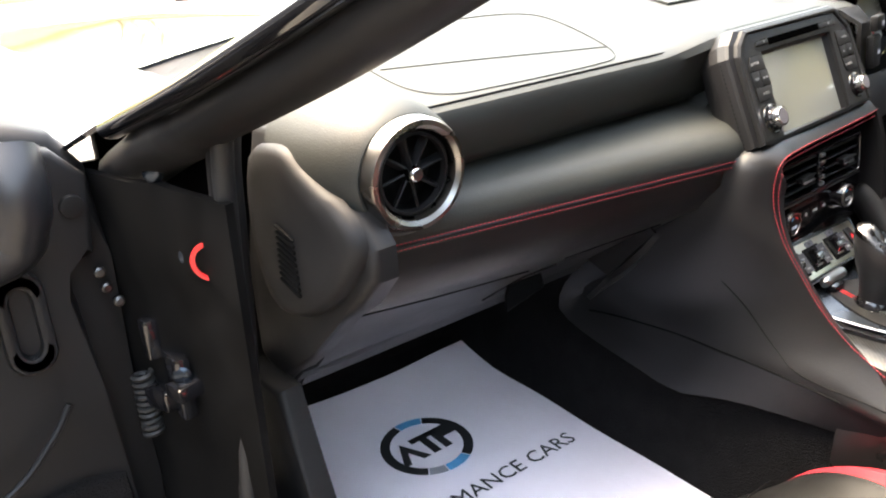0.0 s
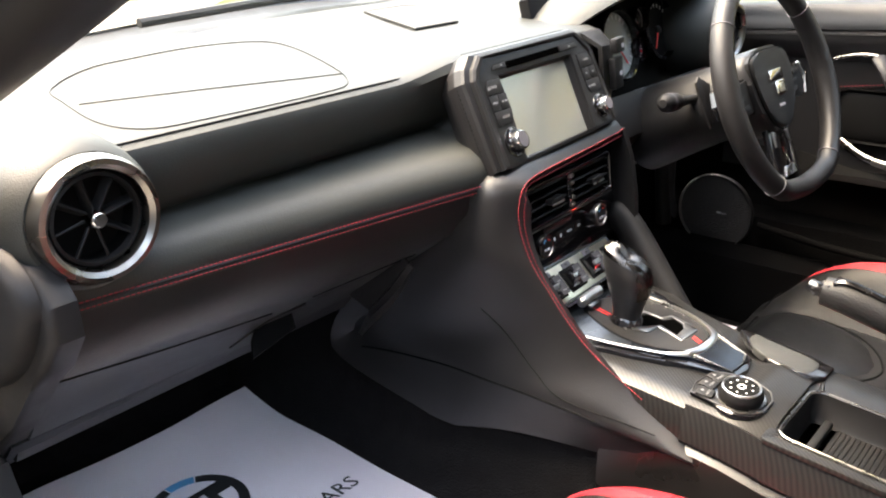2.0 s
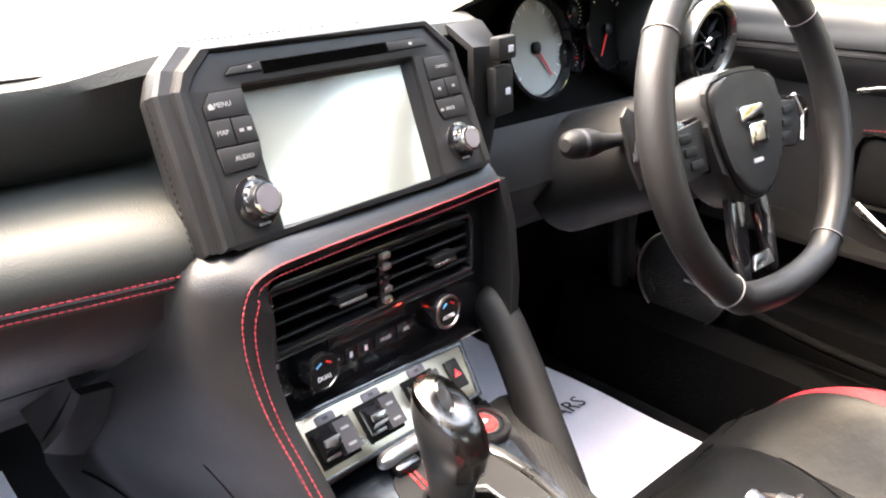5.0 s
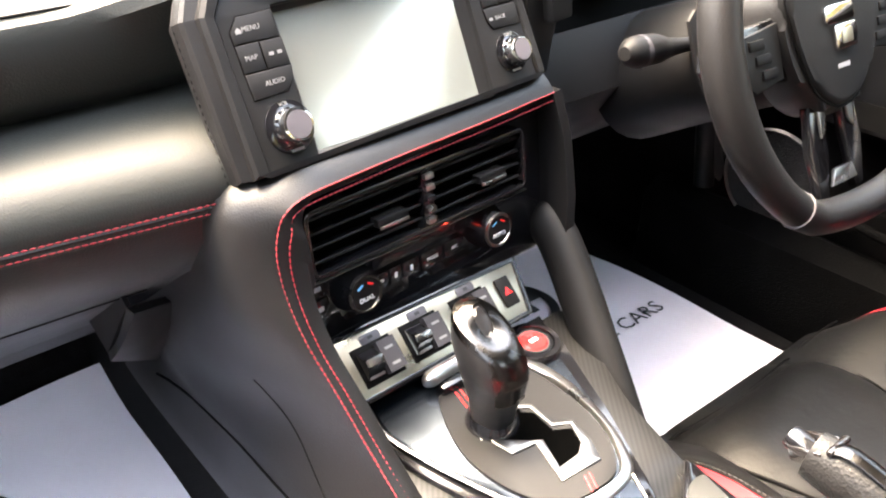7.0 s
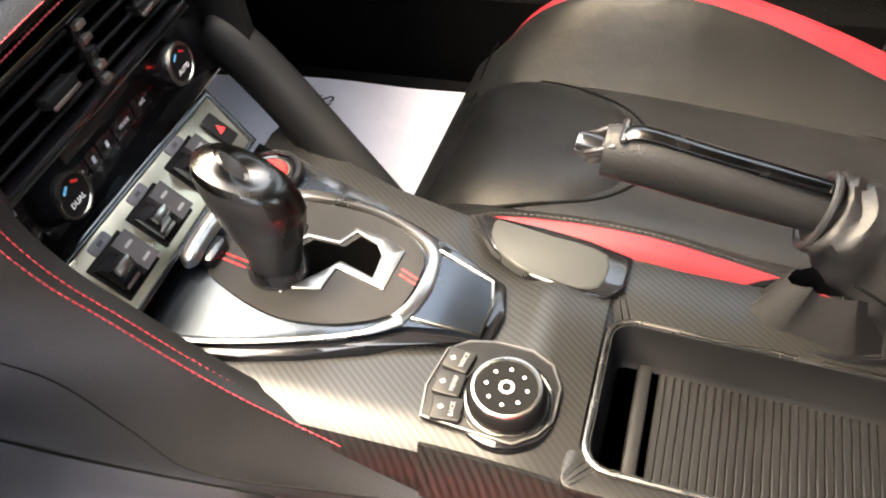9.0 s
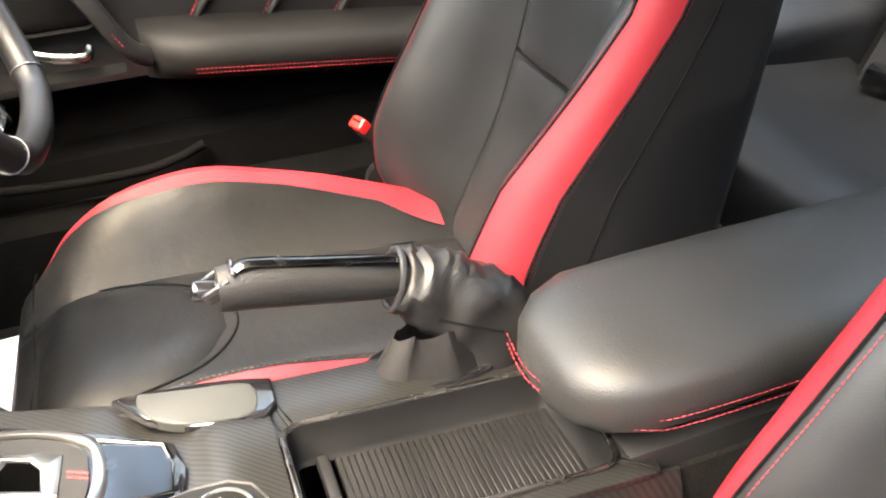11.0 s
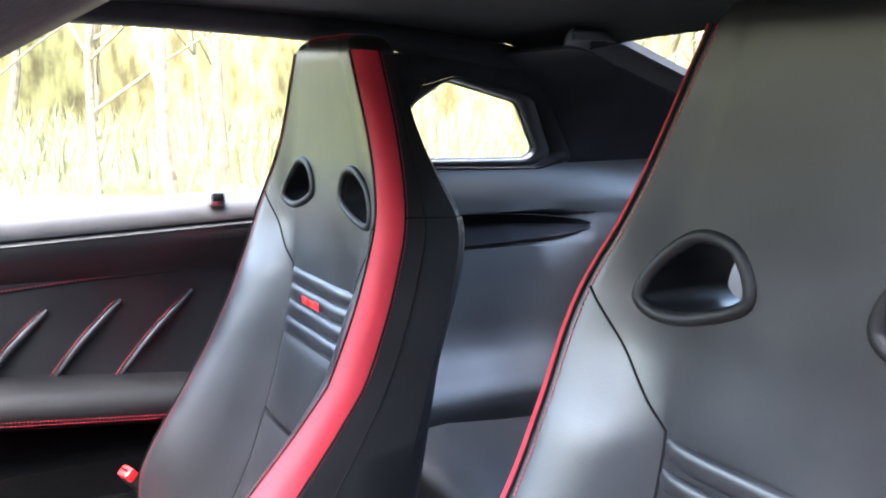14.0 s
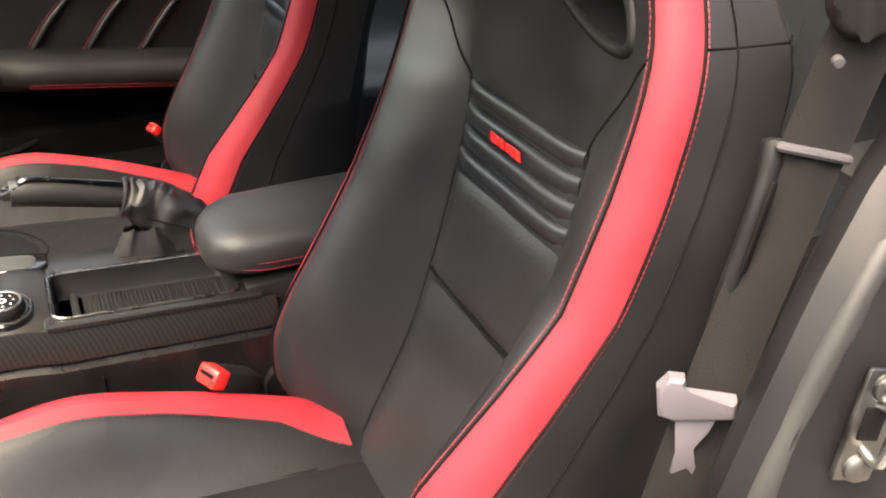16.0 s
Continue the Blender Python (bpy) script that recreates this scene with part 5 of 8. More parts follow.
gate_out = [(0.0265, -0.0372), (-0.0134, -0.0335), (-0.0035, 0.0050), (-0.0250, 0.0075), (-0.0300, 0.0270), (-0.0150, 0.0640), (0.0135, 0.0455), (0.0235, 0.0385), (0.0232, 0.0130), (0.0385, 0.0052), (0.0345, -0.0200)]
# flat black sheet in place of the gate's shaded depth
part("gate_slot", prism(gate_in, 0.0006, 0, pose(0, 0, 0.0018)), SLOTSHADE, shp, "dark stepped gate slot")
part("gate_trim", rim(gate_out, gate_in, 0.0022, 0.0007, pose(0, 0, 0.0016)), GATEM, shp, "satin stepped gate trim")
part("gate_wall", sheet([[(x, y, 0.0026) for x, y in gate_in[6:11]], [(x * 0.93, y * 0.96 - 0.003, 0.0024) for x, y in gate_in[6:11]]]), PLASTIC, shp, "dark inner wall of the gate")
part("release_bar", tube(smooth_path([(-0.0350, 0.0985, 0.0125), (-0.0300, 0.1035, 0.0140), (-0.0100, 0.1050, 0.0140), (0.0120, 0.1050, 0.0140)], 4), [0.0045, 0.0066, 0.0074, 0.0076] + [0.0076] * 9, 12), METAL, shp, "pale satin release bar")
part("release_foot", box(0.026, 0.014, 0.012, 0.003, pose(-0.016, 0.0960, 0.005)), GLOSSB, shp)
for dx in (0, 0.0052):
    part("accent_line", box(0.0013, 0.0150, 0.0004, 0, pose(0.0015 + dx, -0.0470, 0.0022, 0, 0, -24)), REDPL, shp, "thin red accent line")
    part("accent_line", box(0.0013, 0.0200, 0.0004, 0, pose(-0.0190 + dx, 0.0780, 0.0022, 0, 0, -10)), REDPL, shp)
for k, (x, y) in enumerate(((-0.0330, 0.0360), (-0.0215, 0.0200))):
    part("print", box(0.0035, 0.0040, 0.0003, 0, pose(x, y, 0.0022)), WHITEINK, shp)
start = thing("start_button", "red engine start button in a dark ring", "start button", pose(0.0790, -0.1170, 0.4365, 6, 0, 0))
part("ring", lathe([(0.026, -0.008), (0.026, 0.002), (0.024, 0.005), (0.0195, 0.005), (0.0175, 0.0)], 40), GLOSSB, start, "gloss black ring")
part("chrome_ring", lathe([(0.0180, 0.0), (0.0178, 0.0035), (0.0140, 0.0030), (0.0130, 0.0)], 40), GLOSSB, start)
part("pale_ring", lathe([(0.0150, 0.0031), (0.0148, 0.0040), (0.0136, 0.0040), (0.0134, 0.0031)], 40), STEEL, start, "satin ring round the cap")
part("cap", lathe([(0.0132, 0.0), (0.0130, 0.004), (0.0112, 0.0055), (0.0, 0.0045)], 36), REDPL, start, "bright red cap")
part("print", box(0.009, 0.004, 0.0004, 0, pose(0, 0, 0.0052)), WHITEINK, start)

lever = thing("gear_lever", "black leather gear lever with bright top", "gear lever")
LEV = ((0.426, -0.1655, 0.0155, 0.0170), (0.445, -0.1670, 0.0165, 0.0180), (0.462, -0.1685, 0.0185, 0.0215), (0.478, -0.1690, 0.0215, 0.0260), (0.492, -0.1680, 0.0235, 0.0300), (0.505, -0.1655, 0.0240, 0.0312), (0.515, -0.1630, 0.0232, 0.0308), (0.523, -0.1615, 0.0220, 0.0292), (0.5275, -0.1605, 0.0195, 0.0262), (0.5305, -0.1600, 0.0125, 0.0180), (0.5315, -0.1595, 0.004, 0.006))


def lever_ring(z):
    zs = [r[0] for r in LEV]
    cy, rx, ry = (float(np.interp(z, zs, [r[k] for r in LEV])) for k in (1, 2, 3))
    cx = lerp(-0.014, -0.020, (z - 0.426) / 0.103)
    return [(cx + rx * math.copysign(abs(math.cos(a)) ** 0.8, math.cos(a)), cy + ry * math.sin(a), z + 0.010 * math.sin(a) * min(max((z - 0.485) / 0.04, 0), 1)) for a in np.linspace(0, 2 * math.pi, 32, endpoint=False)]


part("grip", capped([lever_ring(z) for z in np.linspace(0.426, 0.5315, 30)]), SEATL, lever, "black leather grip")
# polished spine running over the top and down the back
rows = []
for z in np.linspace(0.470, 0.5255, 16):
    r = lever_ring(z)
    rows.append([Vector(r[k]) + Vector((0, -0.0016, 0.0010)) for k in range(20, 29)])
part("spine", sheet(rows), LEVCHROME, lever, "smoked chrome spine")
rows = []
for z in (0.5215, 0.5245, 0.5275, 0.5293, 0.5305, 0.5312):
    r = lever_ring(z)
    rows.append([Vector(p) + Vector((0, 0, 0.0014)) for p in r])
part("top_cap", sheet(rows, 0, True), LEVCHROME, lever, "smoked chrome cap")
part("collar", lathe([(0.024, -0.004), (0.022, 0.006), (0.018, 0.012)], 24, pose(-0.014, -0.1655, 0.430)), GLOSSB, lever)
part("trigger", box(0.012, 0.007, 0.014, 0.0025, pose(-0.012, -0.1905, 0.478, -14)), GUN, lever, "bright lever button")

# rotary controller with its buttons
dialm = pose(-0.0730, -0.3470, 0.4085, 3, -3, 0)
ctl = thing("rotary_controller", "black rotary controller with chrome ring and buttons", "rotary controller", dialm)
part("base", lathe([(0.034, -0.004), (0.033, 0.002), (0.029, 0.004), (0.026, 0.003)], 48), GLOSSB, ctl)
part("knob", lathe([(0.0245, 0.003), (0.0250, 0.010), (0.0235, 0.017), (0.0222, 0.0185)], 48), PLASTIC, ctl, "black knob")
part("knurl", lathe([(0.0251, 0.006), (0.0255, 0.008), (0.0255, 0.012), (0.0247, 0.014)], 60), PLASTIC, ctl, "knurled grip band")
part("ring", lathe([(0.0224, 0.018), (0.0219, 0.0200), (0.0205, 0.0204), (0.0196, 0.0190)], 48), METAL, ctl, "bright ring")
part("foot_ring", lathe([(0.0268, 0.0030), (0.0266, 0.0048), (0.0252, 0.0050)], 48), GUN, ctl, "thin chrome foot ring")
top = part("cap", lathe([(0.0198, 0.0190), (0.0, 0.0192)], 36), DARKG, ctl, "black cap with white symbols")
for k in range(8):
    a = k * math.pi / 4
    part("symbol", box(0.0019, 0.0019, 0.0003, 0, pose(0.0130 * math.cos(a), 0.0130 * math.sin(a), 0.0193, 0, 0, 45)), WHITEINK, top)
part("symbol", rim(rounded(0.0095, 0.0095, 0.0045, 4), rounded(0.0064, 0.0064, 0.0030, 4), 0.0003, 0, pose(0, 0, 0.0192)), WHITEINK, top)
kp = [(0.0286, 0.0470), (-0.0015, 0.0525), (-0.0245, 0.0495), (-0.0272, 0.0195), (-0.0296, -0.0098), (-0.0200, -0.0230), (-0.0080, -0.0310), (0.0174, -0.0310), (0.0330, -0.0230), (0.0410, -0.0080), (0.0420, 0.0184), (0.0380, 0.0350)]
bp = thing("controller_buttons", "group of three charcoal console buttons", "button group", pose(-0.0730, -0.3470, 0.4085, 3, -2, 0))
part("panel", prism(kp, 0.0035, 0.001, pose(0, 0, 0.0)), PLASTIC, bp, "black button panel")
part("panel_rim", tube([(x, y, 0.0032) for x, y in kp], 0.0012, 6, True), STEEL, bp, "fine satin rim")
for k, (x, y, w, h, a, words) in enumerate(((0.0205, 0.0370, 0.0175, 0.0185, -10, "VOICE"), (0.0015, 0.0385, 0.0180, 0.0190, -3, "MENU"), (-0.0170, 0.0345, 0.0170, 0.0200, 4, "BACK"))):
    b = part("button", prism(rounded(w, h, 0.002, 3), 0.004, 0.0012, pose(x, y, 0.0030, 0, 0, a)), TRIMGREY, bp, "charcoal button")
    lettering(words, 0.0042, pose(x, y - 0.0035, 0.0071, 0, 0, a), DIMINK, b)
    part("symbol", box(0.003, 0.003, 0.0003, 0, pose(x, y + 0.004, 0.0071, 0, 0, a + 45)), DIMINK, b)

# driver's leg cushion beside the stack
legp = thing("knee_cushion", "black padded knee cushion beside the stack", "knee cushion")
part("pad", tube(smooth_path([(0.158, -0.035, 0.510), (0.159, -0.060, 0.500), (0.153, -0.095, 0.466), (0.140, -0.145, 0.412), (0.124, -0.200, 0.354), (0.116, -0.235, 0.312)], 6), [0.008, 0.013, 0.016] + [0.0175] * 26 + [0.015, 0.012], 16, flat=1.35), PLASTIC, legp)
part("seam", tube(smooth_path([(0.174, -0.050, 0.506), (0.171, -0.095, 0.474), (0.158, -0.150, 0.416), (0.141, -0.205, 0.356)], 6), 0.0012, 6), DARKG, legp)

# armrest
arm = thing("console_armrest", "black leather armrest with red double stitching", "armrest")
rows = []
ys_a = [-0.600, -0.603, -0.612, -0.63, -0.66, -0.72, -0.80, -0.90, -1.0, -1.06, -1.08]
for y in ys_a:
    t = min(1.0, max(0.0, (-0.600 - y) / 0.075))
    k = math.sqrt(max(0.0, 1 - (1 - t) ** 2))
    if y < -1.04:
        k *= 0.9
    cx = -0.022
    hw = 0.020 + 0.066 * k
    zt = 0.425 + 0.040 * k - 0.006 * max(0, -0.8 - y)
    zb = 0.405 - 0.020 * k
    ring = []
    for a in np.linspace(0, 2 * math.pi, 28, endpoint=False):
        ca, sa = math.cos(a), math.sin(a)
        px = cx + hw * math.copysign(abs(ca) ** 0.62, ca)
        pz = (zt + zb) / 2 + (zt - zb) / 2 * math.copysign(abs(sa) ** 0.7, sa)
        ring.append((px, y, pz))
    rows.append(ring)
part("pad", capped(rows), ARMPAD, arm, "soft black leather lid")
for dz in (0.4185, 0.4085):
    part("stitching", stitches(smooth_path([(0.03, -0.600, dz + 0.002), (-0.02, -0.597, dz), (-0.075, -0.620, dz), (-0.103, -0.655, dz), (-0.1095, -0.70, dz - 0.001), (-0.1098, -0.85, dz - 0.003), (-0.1098, -1.0, dz - 0.004)], 8), 0.0044, 0.0016, 0.0006), THREAD, arm, "red stitching")
part("box_body", box(0.165, 0.44, 0.30, 0.01, pose(-0.022, -0.86, 0.235)), PLASTIC, arm, "black console box")

# handbrake
hb = thing("handbrake", "leather handbrake lever with bright end and gaiter", "handbrake")
hp = smooth_path([(0.074, -0.380, 0.503), (0.075, -0.41, 0.499), (0.077, -0.45, 0.489), (0.080, -0.49, 0.476), (0.083, -0.53, 0.463)], 5)
part("grip", tube(hp, [0.013 + 0.004 * math.sin(math.pi * min(1, (k + 3) / 22)) for k in range(len(hp))], 16, flat=1.2), PERF, hb, "perforated black leather grip")
part("top_strip", tube(smooth_path([(0.072, -0.392, 0.515), (0.073, -0.405, 0.5205), (0.075, -0.45, 0.5085), (0.079, -0.50, 0.494), (0.083, -0.53, 0.484)], 4), 0.0075, 10, flat=0.55), LEVCHROME, hb, "smoked chrome strip")
part("button", lathe([(0.0085, -0.014), (0.0085, 0.006), (0.007, 0.009), (0, 0.0095)], 18, look((0.076, -0.370, 0.5035), (0.079, -0.5, 0.467))), GLOSSB, hb, "gloss black release button")
part("end_fork", join(box(0.004, 0.024, 0.011, 0.0018, pose(0.0645, -0.380, 0.5065, -24)), box(0.004, 0.024, 0.011, 0.0018, pose(0.0865, -0.380, 0.5065, -24)), box(0.024, 0.005, 0.005, 0.0018, pose(0.0750, -0.3935, 0.5190, -20))), SPINE, hb, "polished dark fork at the lever end")
gp = smooth_path([(0.082, -0.520, 0.466), (0.083, -0.535, 0.459), (0.081, -0.560, 0.443), (0.077, -0.585, 0.422), (0.069, -0.602, 0.392), (0.067, -0.600, 0.35)], 6)
gr = [float(np.interp(k / (len(gp) - 1), [0, 0.08, 0.3, 0.55, 0.75, 1.0], [0.0205, 0.023, 0.029, 0.034, 0.036, 0.030])) for k in range(len(gp))]
bm = tube(gp, gr, 30, flat=1.25)
for v in bm.verts:
    v.co += Vector((noise.noise(v.co * 38) * 0.008, noise.noise(v.co * 36 + Vector((3, 1, 0))) * 0.007, noise.noise(v.co * 34 + Vector((9, 4, 2))) * 0.009 + 0.0022 * math.sin(v.co.y * 420 + v.co.x * 160)))
part("gaiter", bm, LEATHER, hb, "creased black leather gaiter")
part("gaiter_seam", tube([(0.0405, -0.545, 0.445), (0.0375, -0.57, 0.432), (0.0365, -0.60, 0.418)], 0.0012, 6), DARKG, hb)
part("gaiter_collar", tube([(0.082 + 0.0215 * math.cos(a), -0.520 - 0.008 * math.sin(a), 0.466 + 0.026 * math.sin(a)) for a in np.linspace(0, 2 * math.pi, 24, endpoint=False)], 0.003, 8, True), SEATL, hb, "rolled gaiter collar")
skirt = []
for k, (sc, z) in enumerate(((0.55, 0.425), (0.75, 0.405), (0.92, 0.388), (1.0, 0.378))):
    skirt.append([(0.062 + 0.030 * sc * math.cos(a) + 0.003 * math.sin(5 * a), -0.545 + 0.058 * sc * math.sin(a) + 0.004 * math.cos(7 * a), z + 0.004 * math.sin(6 * a + k)) for a in np.linspace(0, 2 * math.pi, 36, endpoint=False)])
part("gaiter_skirt", sheet(skirt, 0.0, True), LEATHER, hb, "folded gaiter skirt")
part("slot_rim", tube([(0.062 + 0.034 * math.cos(a), -0.545 + 0.066 * math.sin(a), 0.384 + 0.0) for a in np.linspace(0, 2 * math.pi, 32, endpoint=False)], 0.004, 8, True), GLOSSB, hb, "gloss black slot rim")

# paper mats
def paper_mat(name, x0, y0, label, wide=0.0):
    m = thing(name, label, "floor mat", pose(x0, y0, 0), "paper floor mats")
    rows = []
    for v in np.linspace(0, 1, 26):
        row = []
        for u in np.linspace(0, 1, 20):
            y = -0.09 + 0.62 * v + 0.006 * math.sin(u * 7)
            w = 0.225 + 0.02 * (1 - v) - 0.012 * math.sin(v * 9) * v
            x = lerp(-w, w + wide * (0.4 + 0.6 * v), u)
            z = 0.120 + 0.016 * max(0, (v - 0.82) / 0.18) ** 1.5 + 0.003 * noise.noise(Vector((u * 4, v * 5, x0))) + 0.006 * max(0, (v - 0.55)) * math.sin(u * 9 + 1)
            row.append((x, y, z))
        rows.append(row)
    part("sheet", sheet(rows, 0.0012), PAPER, m, "white paper sheet")

    def zz(y):
        return 0.1240 + 0.016 * max(0, ((y + 0.09) / 0.62 - 0.82) / 0.18) ** 1.5
    cy = 0.323
    for a0, a1, ink in ((100, 235, INK), (300, 420, INK), (62, 98, BLUEINK), (262, 298, BLUEINK), (237, 260, GREYINK)):
        arc_rows = []
        for a in np.linspace(radians(a0), radians(a1), 14):
            arc_rows.append([(r * math.cos(a), cy + r * math.sin(a), zz(cy) ) for r in (0.060, 0.076)])
        part("ring_print", sheet(arc_rows, 0.0003), ink, m, "printed ring segment")
    for k, (x, w) in enumerate(((-0.036, 0.044), (0.004, 0.030), (0.040, 0.036))):
        o = ([(-0.026, -0.026), (0.0, 0.028), (0.026, -0.026), (0.012, -0.026), (0.0, 0.002), (-0.012, -0.026)], [(-0.022, 0.028), (0.022, 0.028), (0.022, 0.016), (0.007, 0.016), (0.007, -0.026), (-0.007, -0.026), (-0.007, 0.016), (-0.022, 0.016)], [(-0.02, -0.026), (-0.02, 0.028), (0.018, 0.028), (0.026, 0.014), (0.018, 0.0), (-0.006, 0.0), (-0.006, -0.026)])[k]
        part("logo_shape", prism(o, 0.0004, 0, pose(x, cy, zz(cy) + 0.0004)), INK, m, "black printed mark")
    lettering("PERFORMANCE CARS", 0.040, pose(0.0, 0.185, 0.1238), INK, m, "lettering", 0.0002)
    return m


paper_mat("paper_mat", -0.395, 0.0, "white printed paper mat on the passenger carpet", 0.046)
paper_mat("paper_mat", 0.411, -0.072, "white printed paper mat on the driver's carpet")

# ---- steering wheel and column ----
wheel_m = pose(0.367, -0.196, 0.683, 68, 0, -2.0)
sw = thing("steering_wheel", "black leather three-spoke steering wheel", "steering wheel", wheel_m)
ring = []
for k in range(72):
    a = 2 * math.pi * k / 72
    r = 0.167
    y = r * math.sin(a)
    if y < -0.145:
        y = -0.145 - (abs(y) - 0.145) * 0.45
    ring.append((r * math.cos(a), y, 0.0))
bm = tube(ring, [0.0155 + 0.002 * (abs(math.cos(2 * math.pi * k / 72)) ** 6) for k in range(72)], 16, True, up=(0, 0, 1))
part("rim", bm, LEATHER, sw, "black leather rim")
for a in (38, 142, 232, 308):
    c, s_ = math.cos(radians(a)), math.sin(radians(a))
    y = 0.167 * s_
    part("rim_joint", tube([(0.167 * c - 0.0006 * s_, y + 0.0006 * c, 0), (0.167 * c + 0.0006 * s_, y - 0.0006 * c, 0)], 0.0172, 16), GREYP, sw)
hubo = [(-0.058, 0.040), (-0.030, 0.056), (0.030, 0.056), (0.058, 0.040), (0.060, 0.0), (0.045, -0.040), (0.015, -0.062), (-0.015, -0.062), (-0.045, -0.040), (-0.060, 0.0)]
hub_s = [(p.x * 1.12, p.y * 1.10) for p in smooth_path([(a, b, 0) for a, b in hubo], 3, True)]
hub = part("hub", prism(hub_s, 0.040, 0.014, pose(0, 0, -0.050), 4), LEATHER, sw, "black padded hub")
inner = [(-0.040, 0.042), (0.040, 0.042), (0.046, 0.010), (0.030, -0.034), (0.0, -0.050), (-0.030, -0.034), (-0.046, 0.010)]
in_s = [(p.x * 1.32, p.y * 1.26) for p in smooth_path([(a, b, 0) for a, b in inner], 4, True)]
part("cap", prism(in_s, 0.012, 0.006, pose(0, 0, -0.016), 3), TRIMGREY, hub, "charcoal airbag cap")
part("cap_seam", tube([(x, y, -0.0085) for x, y in [(a * 1.02, b * 1.02) for a, b in in_s]], 0.0012, 6, True), DARKG, hub)
part("emblem", join(prism(rounded(0.044, 0.016, 0.004, 2), 0.004, 0.0012, pose(-0.001, 0.018, -0.0045)), prism(rounded(0.034, 0.022, 0.004, 2), 0.004, 0.0012, pose(0.006, -0.003, -0.0045))), CHROME, hub, "bright plain emblem")
part("emblem_red", prism(rounded(0.016, 0.013, 0.002, 2), 0.0008, 0.0002, pose(0.005, -0.003, -0.0002)), CHAMP, hub)
part("emblem_mark", box(0.018, 0.004, 0.0005, 0, pose(0, -0.028, -0.0038)), GREYINK, hub)
for s in (-1, 1):
    sp = part("spoke", prism([(s * 0.045, 0.030), (s * 0.150, 0.022), (s * 0.158, 0.002), (s * 0.150, -0.018), (s * 0.050, -0.030)], 0.014, 0.004, pose(0, 0, -0.034)), GLOSSB, sw, "gloss black side spoke")
    part("switch_pod", prism([(s * 0.066, 0.024), (s * 0.122, 0.018), (s * 0.128, -0.010), (s * 0.108, -0.030), (s * 0.068, -0.024)], 0.006, 0.002, pose(0, 0, -0.023)), TRIMGREY, sp, "charcoal switch pod")
    for k in range(3):
        part("switch", box(0.020, 0.0085, 0.003, 0.001, pose(s * (0.100 - 0.006 * k), 0.010 - 0.013 * k, -0.0165)), PLASTIC, sp)
    part("spoke_trim", tube([(s * 0.122, 0.024, -0.018), (s * 0.133, 0.0, -0.018), (s * 0.122, -0.026, -0.018)], 0.0025, 8), METAL, sp, "bright spoke edge")
    lo = part("lower_spoke", prism([(s * 0.012, -0.050), (s * 0.034, -0.046), (s * 0.040, -0.10), (s * 0.034, -0.146), (s * 0.022, -0.146), (s * 0.016, -0.10)], 0.010, 0.003, pose(0, 0, -0.030)), GLOSSB, sw, "gloss black lower spoke")
    part("insert", prism([(s * 0.016, -0.055), (s * 0.028, -0.052), (s * 0.026, -0.088), (s * 0.018, -0.078)], 0.003, 0.001, pose(0, 0, -0.0205)), METAL, lo, "bright metal insert")
part("foot_insert", prism([(-0.020, -0.135), (0.020, -0.135), (0.014, -0.120), (-0.014, -0.120)], 0.004, 0.0015, pose(0, 0, -0.021)), METAL, sw, "bright metal foot insert")
part("stitching", stitches([(0.167 * 0.915 * math.cos(a), 0.167 * 0.915 * math.sin(a), 0.004) for a in np.linspace(-0.6, 0.6, 20)], 0.006, 0.003, 0.0008), GTHREAD, sw, "grey seam thread")
part("stitching", stitches([(-0.167 * 0.915 * math.cos(a), 0.167 * 0.915 * math.sin(a), 0.004) for a in np.linspace(-0.6, 0.6, 20)], 0.006, 0.003, 0.0008), GTHREAD, sw, "grey seam thread")
for s in (-1, 1):
    part("paddle", prism([(s * 0.075, 0.034), (s * 0.104, 0.050), (s * 0.114, 0.042), (s * 0.114, 0.0), (s * 0.106, -0.030), (s * 0.098, -0.02), (s * 0.085, 0.014)], 0.004, 0.0015, pose(0, 0, -0.072)), PLASTIC, sw, "dark shift paddle")

col = thing("steering_column", "black steering column shroud with control stalks", "steering column", wheel_m)
part("shroud", capped([[(rx * math.cos(a), cy + ry * math.sin(a), z) for a in np.linspace(0, 2 * math.pi, 24, endpoint=False)] for z, rx, ry, cy in ((-0.058, 0.052, 0.050, 0), (-0.075, 0.066, 0.058, 0), (-0.14, 0.072, 0.062, -0.004), (-0.24, 0.078, 0.07, -0.01))]), PLASTIC, col, "black shroud")
stk = part("stalk", tube(smooth_path([(-0.05, 0.018, -0.105), (-0.10, 0.022, -0.108), (-0.135, 0.026, -0.105), (-0.165, 0.028, -0.100)], 5), [0.007] * 4 + [0.008, 0.009, 0.011, 0.013] + [0.014] * 5 + [0.013, 0.010, 0.006], 16), PLASTIC, col, "black indicator stalk")
part("stalk_ring", lathe([(0.0146, -0.003), (0.0146, 0.003)], 24, pose(-0.142, 0.026, -0.104, 0, 90, 0)), GREYD, stk)
part("stalk", tube(smooth_path([(0.05, 0.018, -0.105), (0.12, 0.024, -0.108), (0.165, 0.028, -0.100)], 5), 0.013, 14), PLASTIC, col, "black wiper stalk")

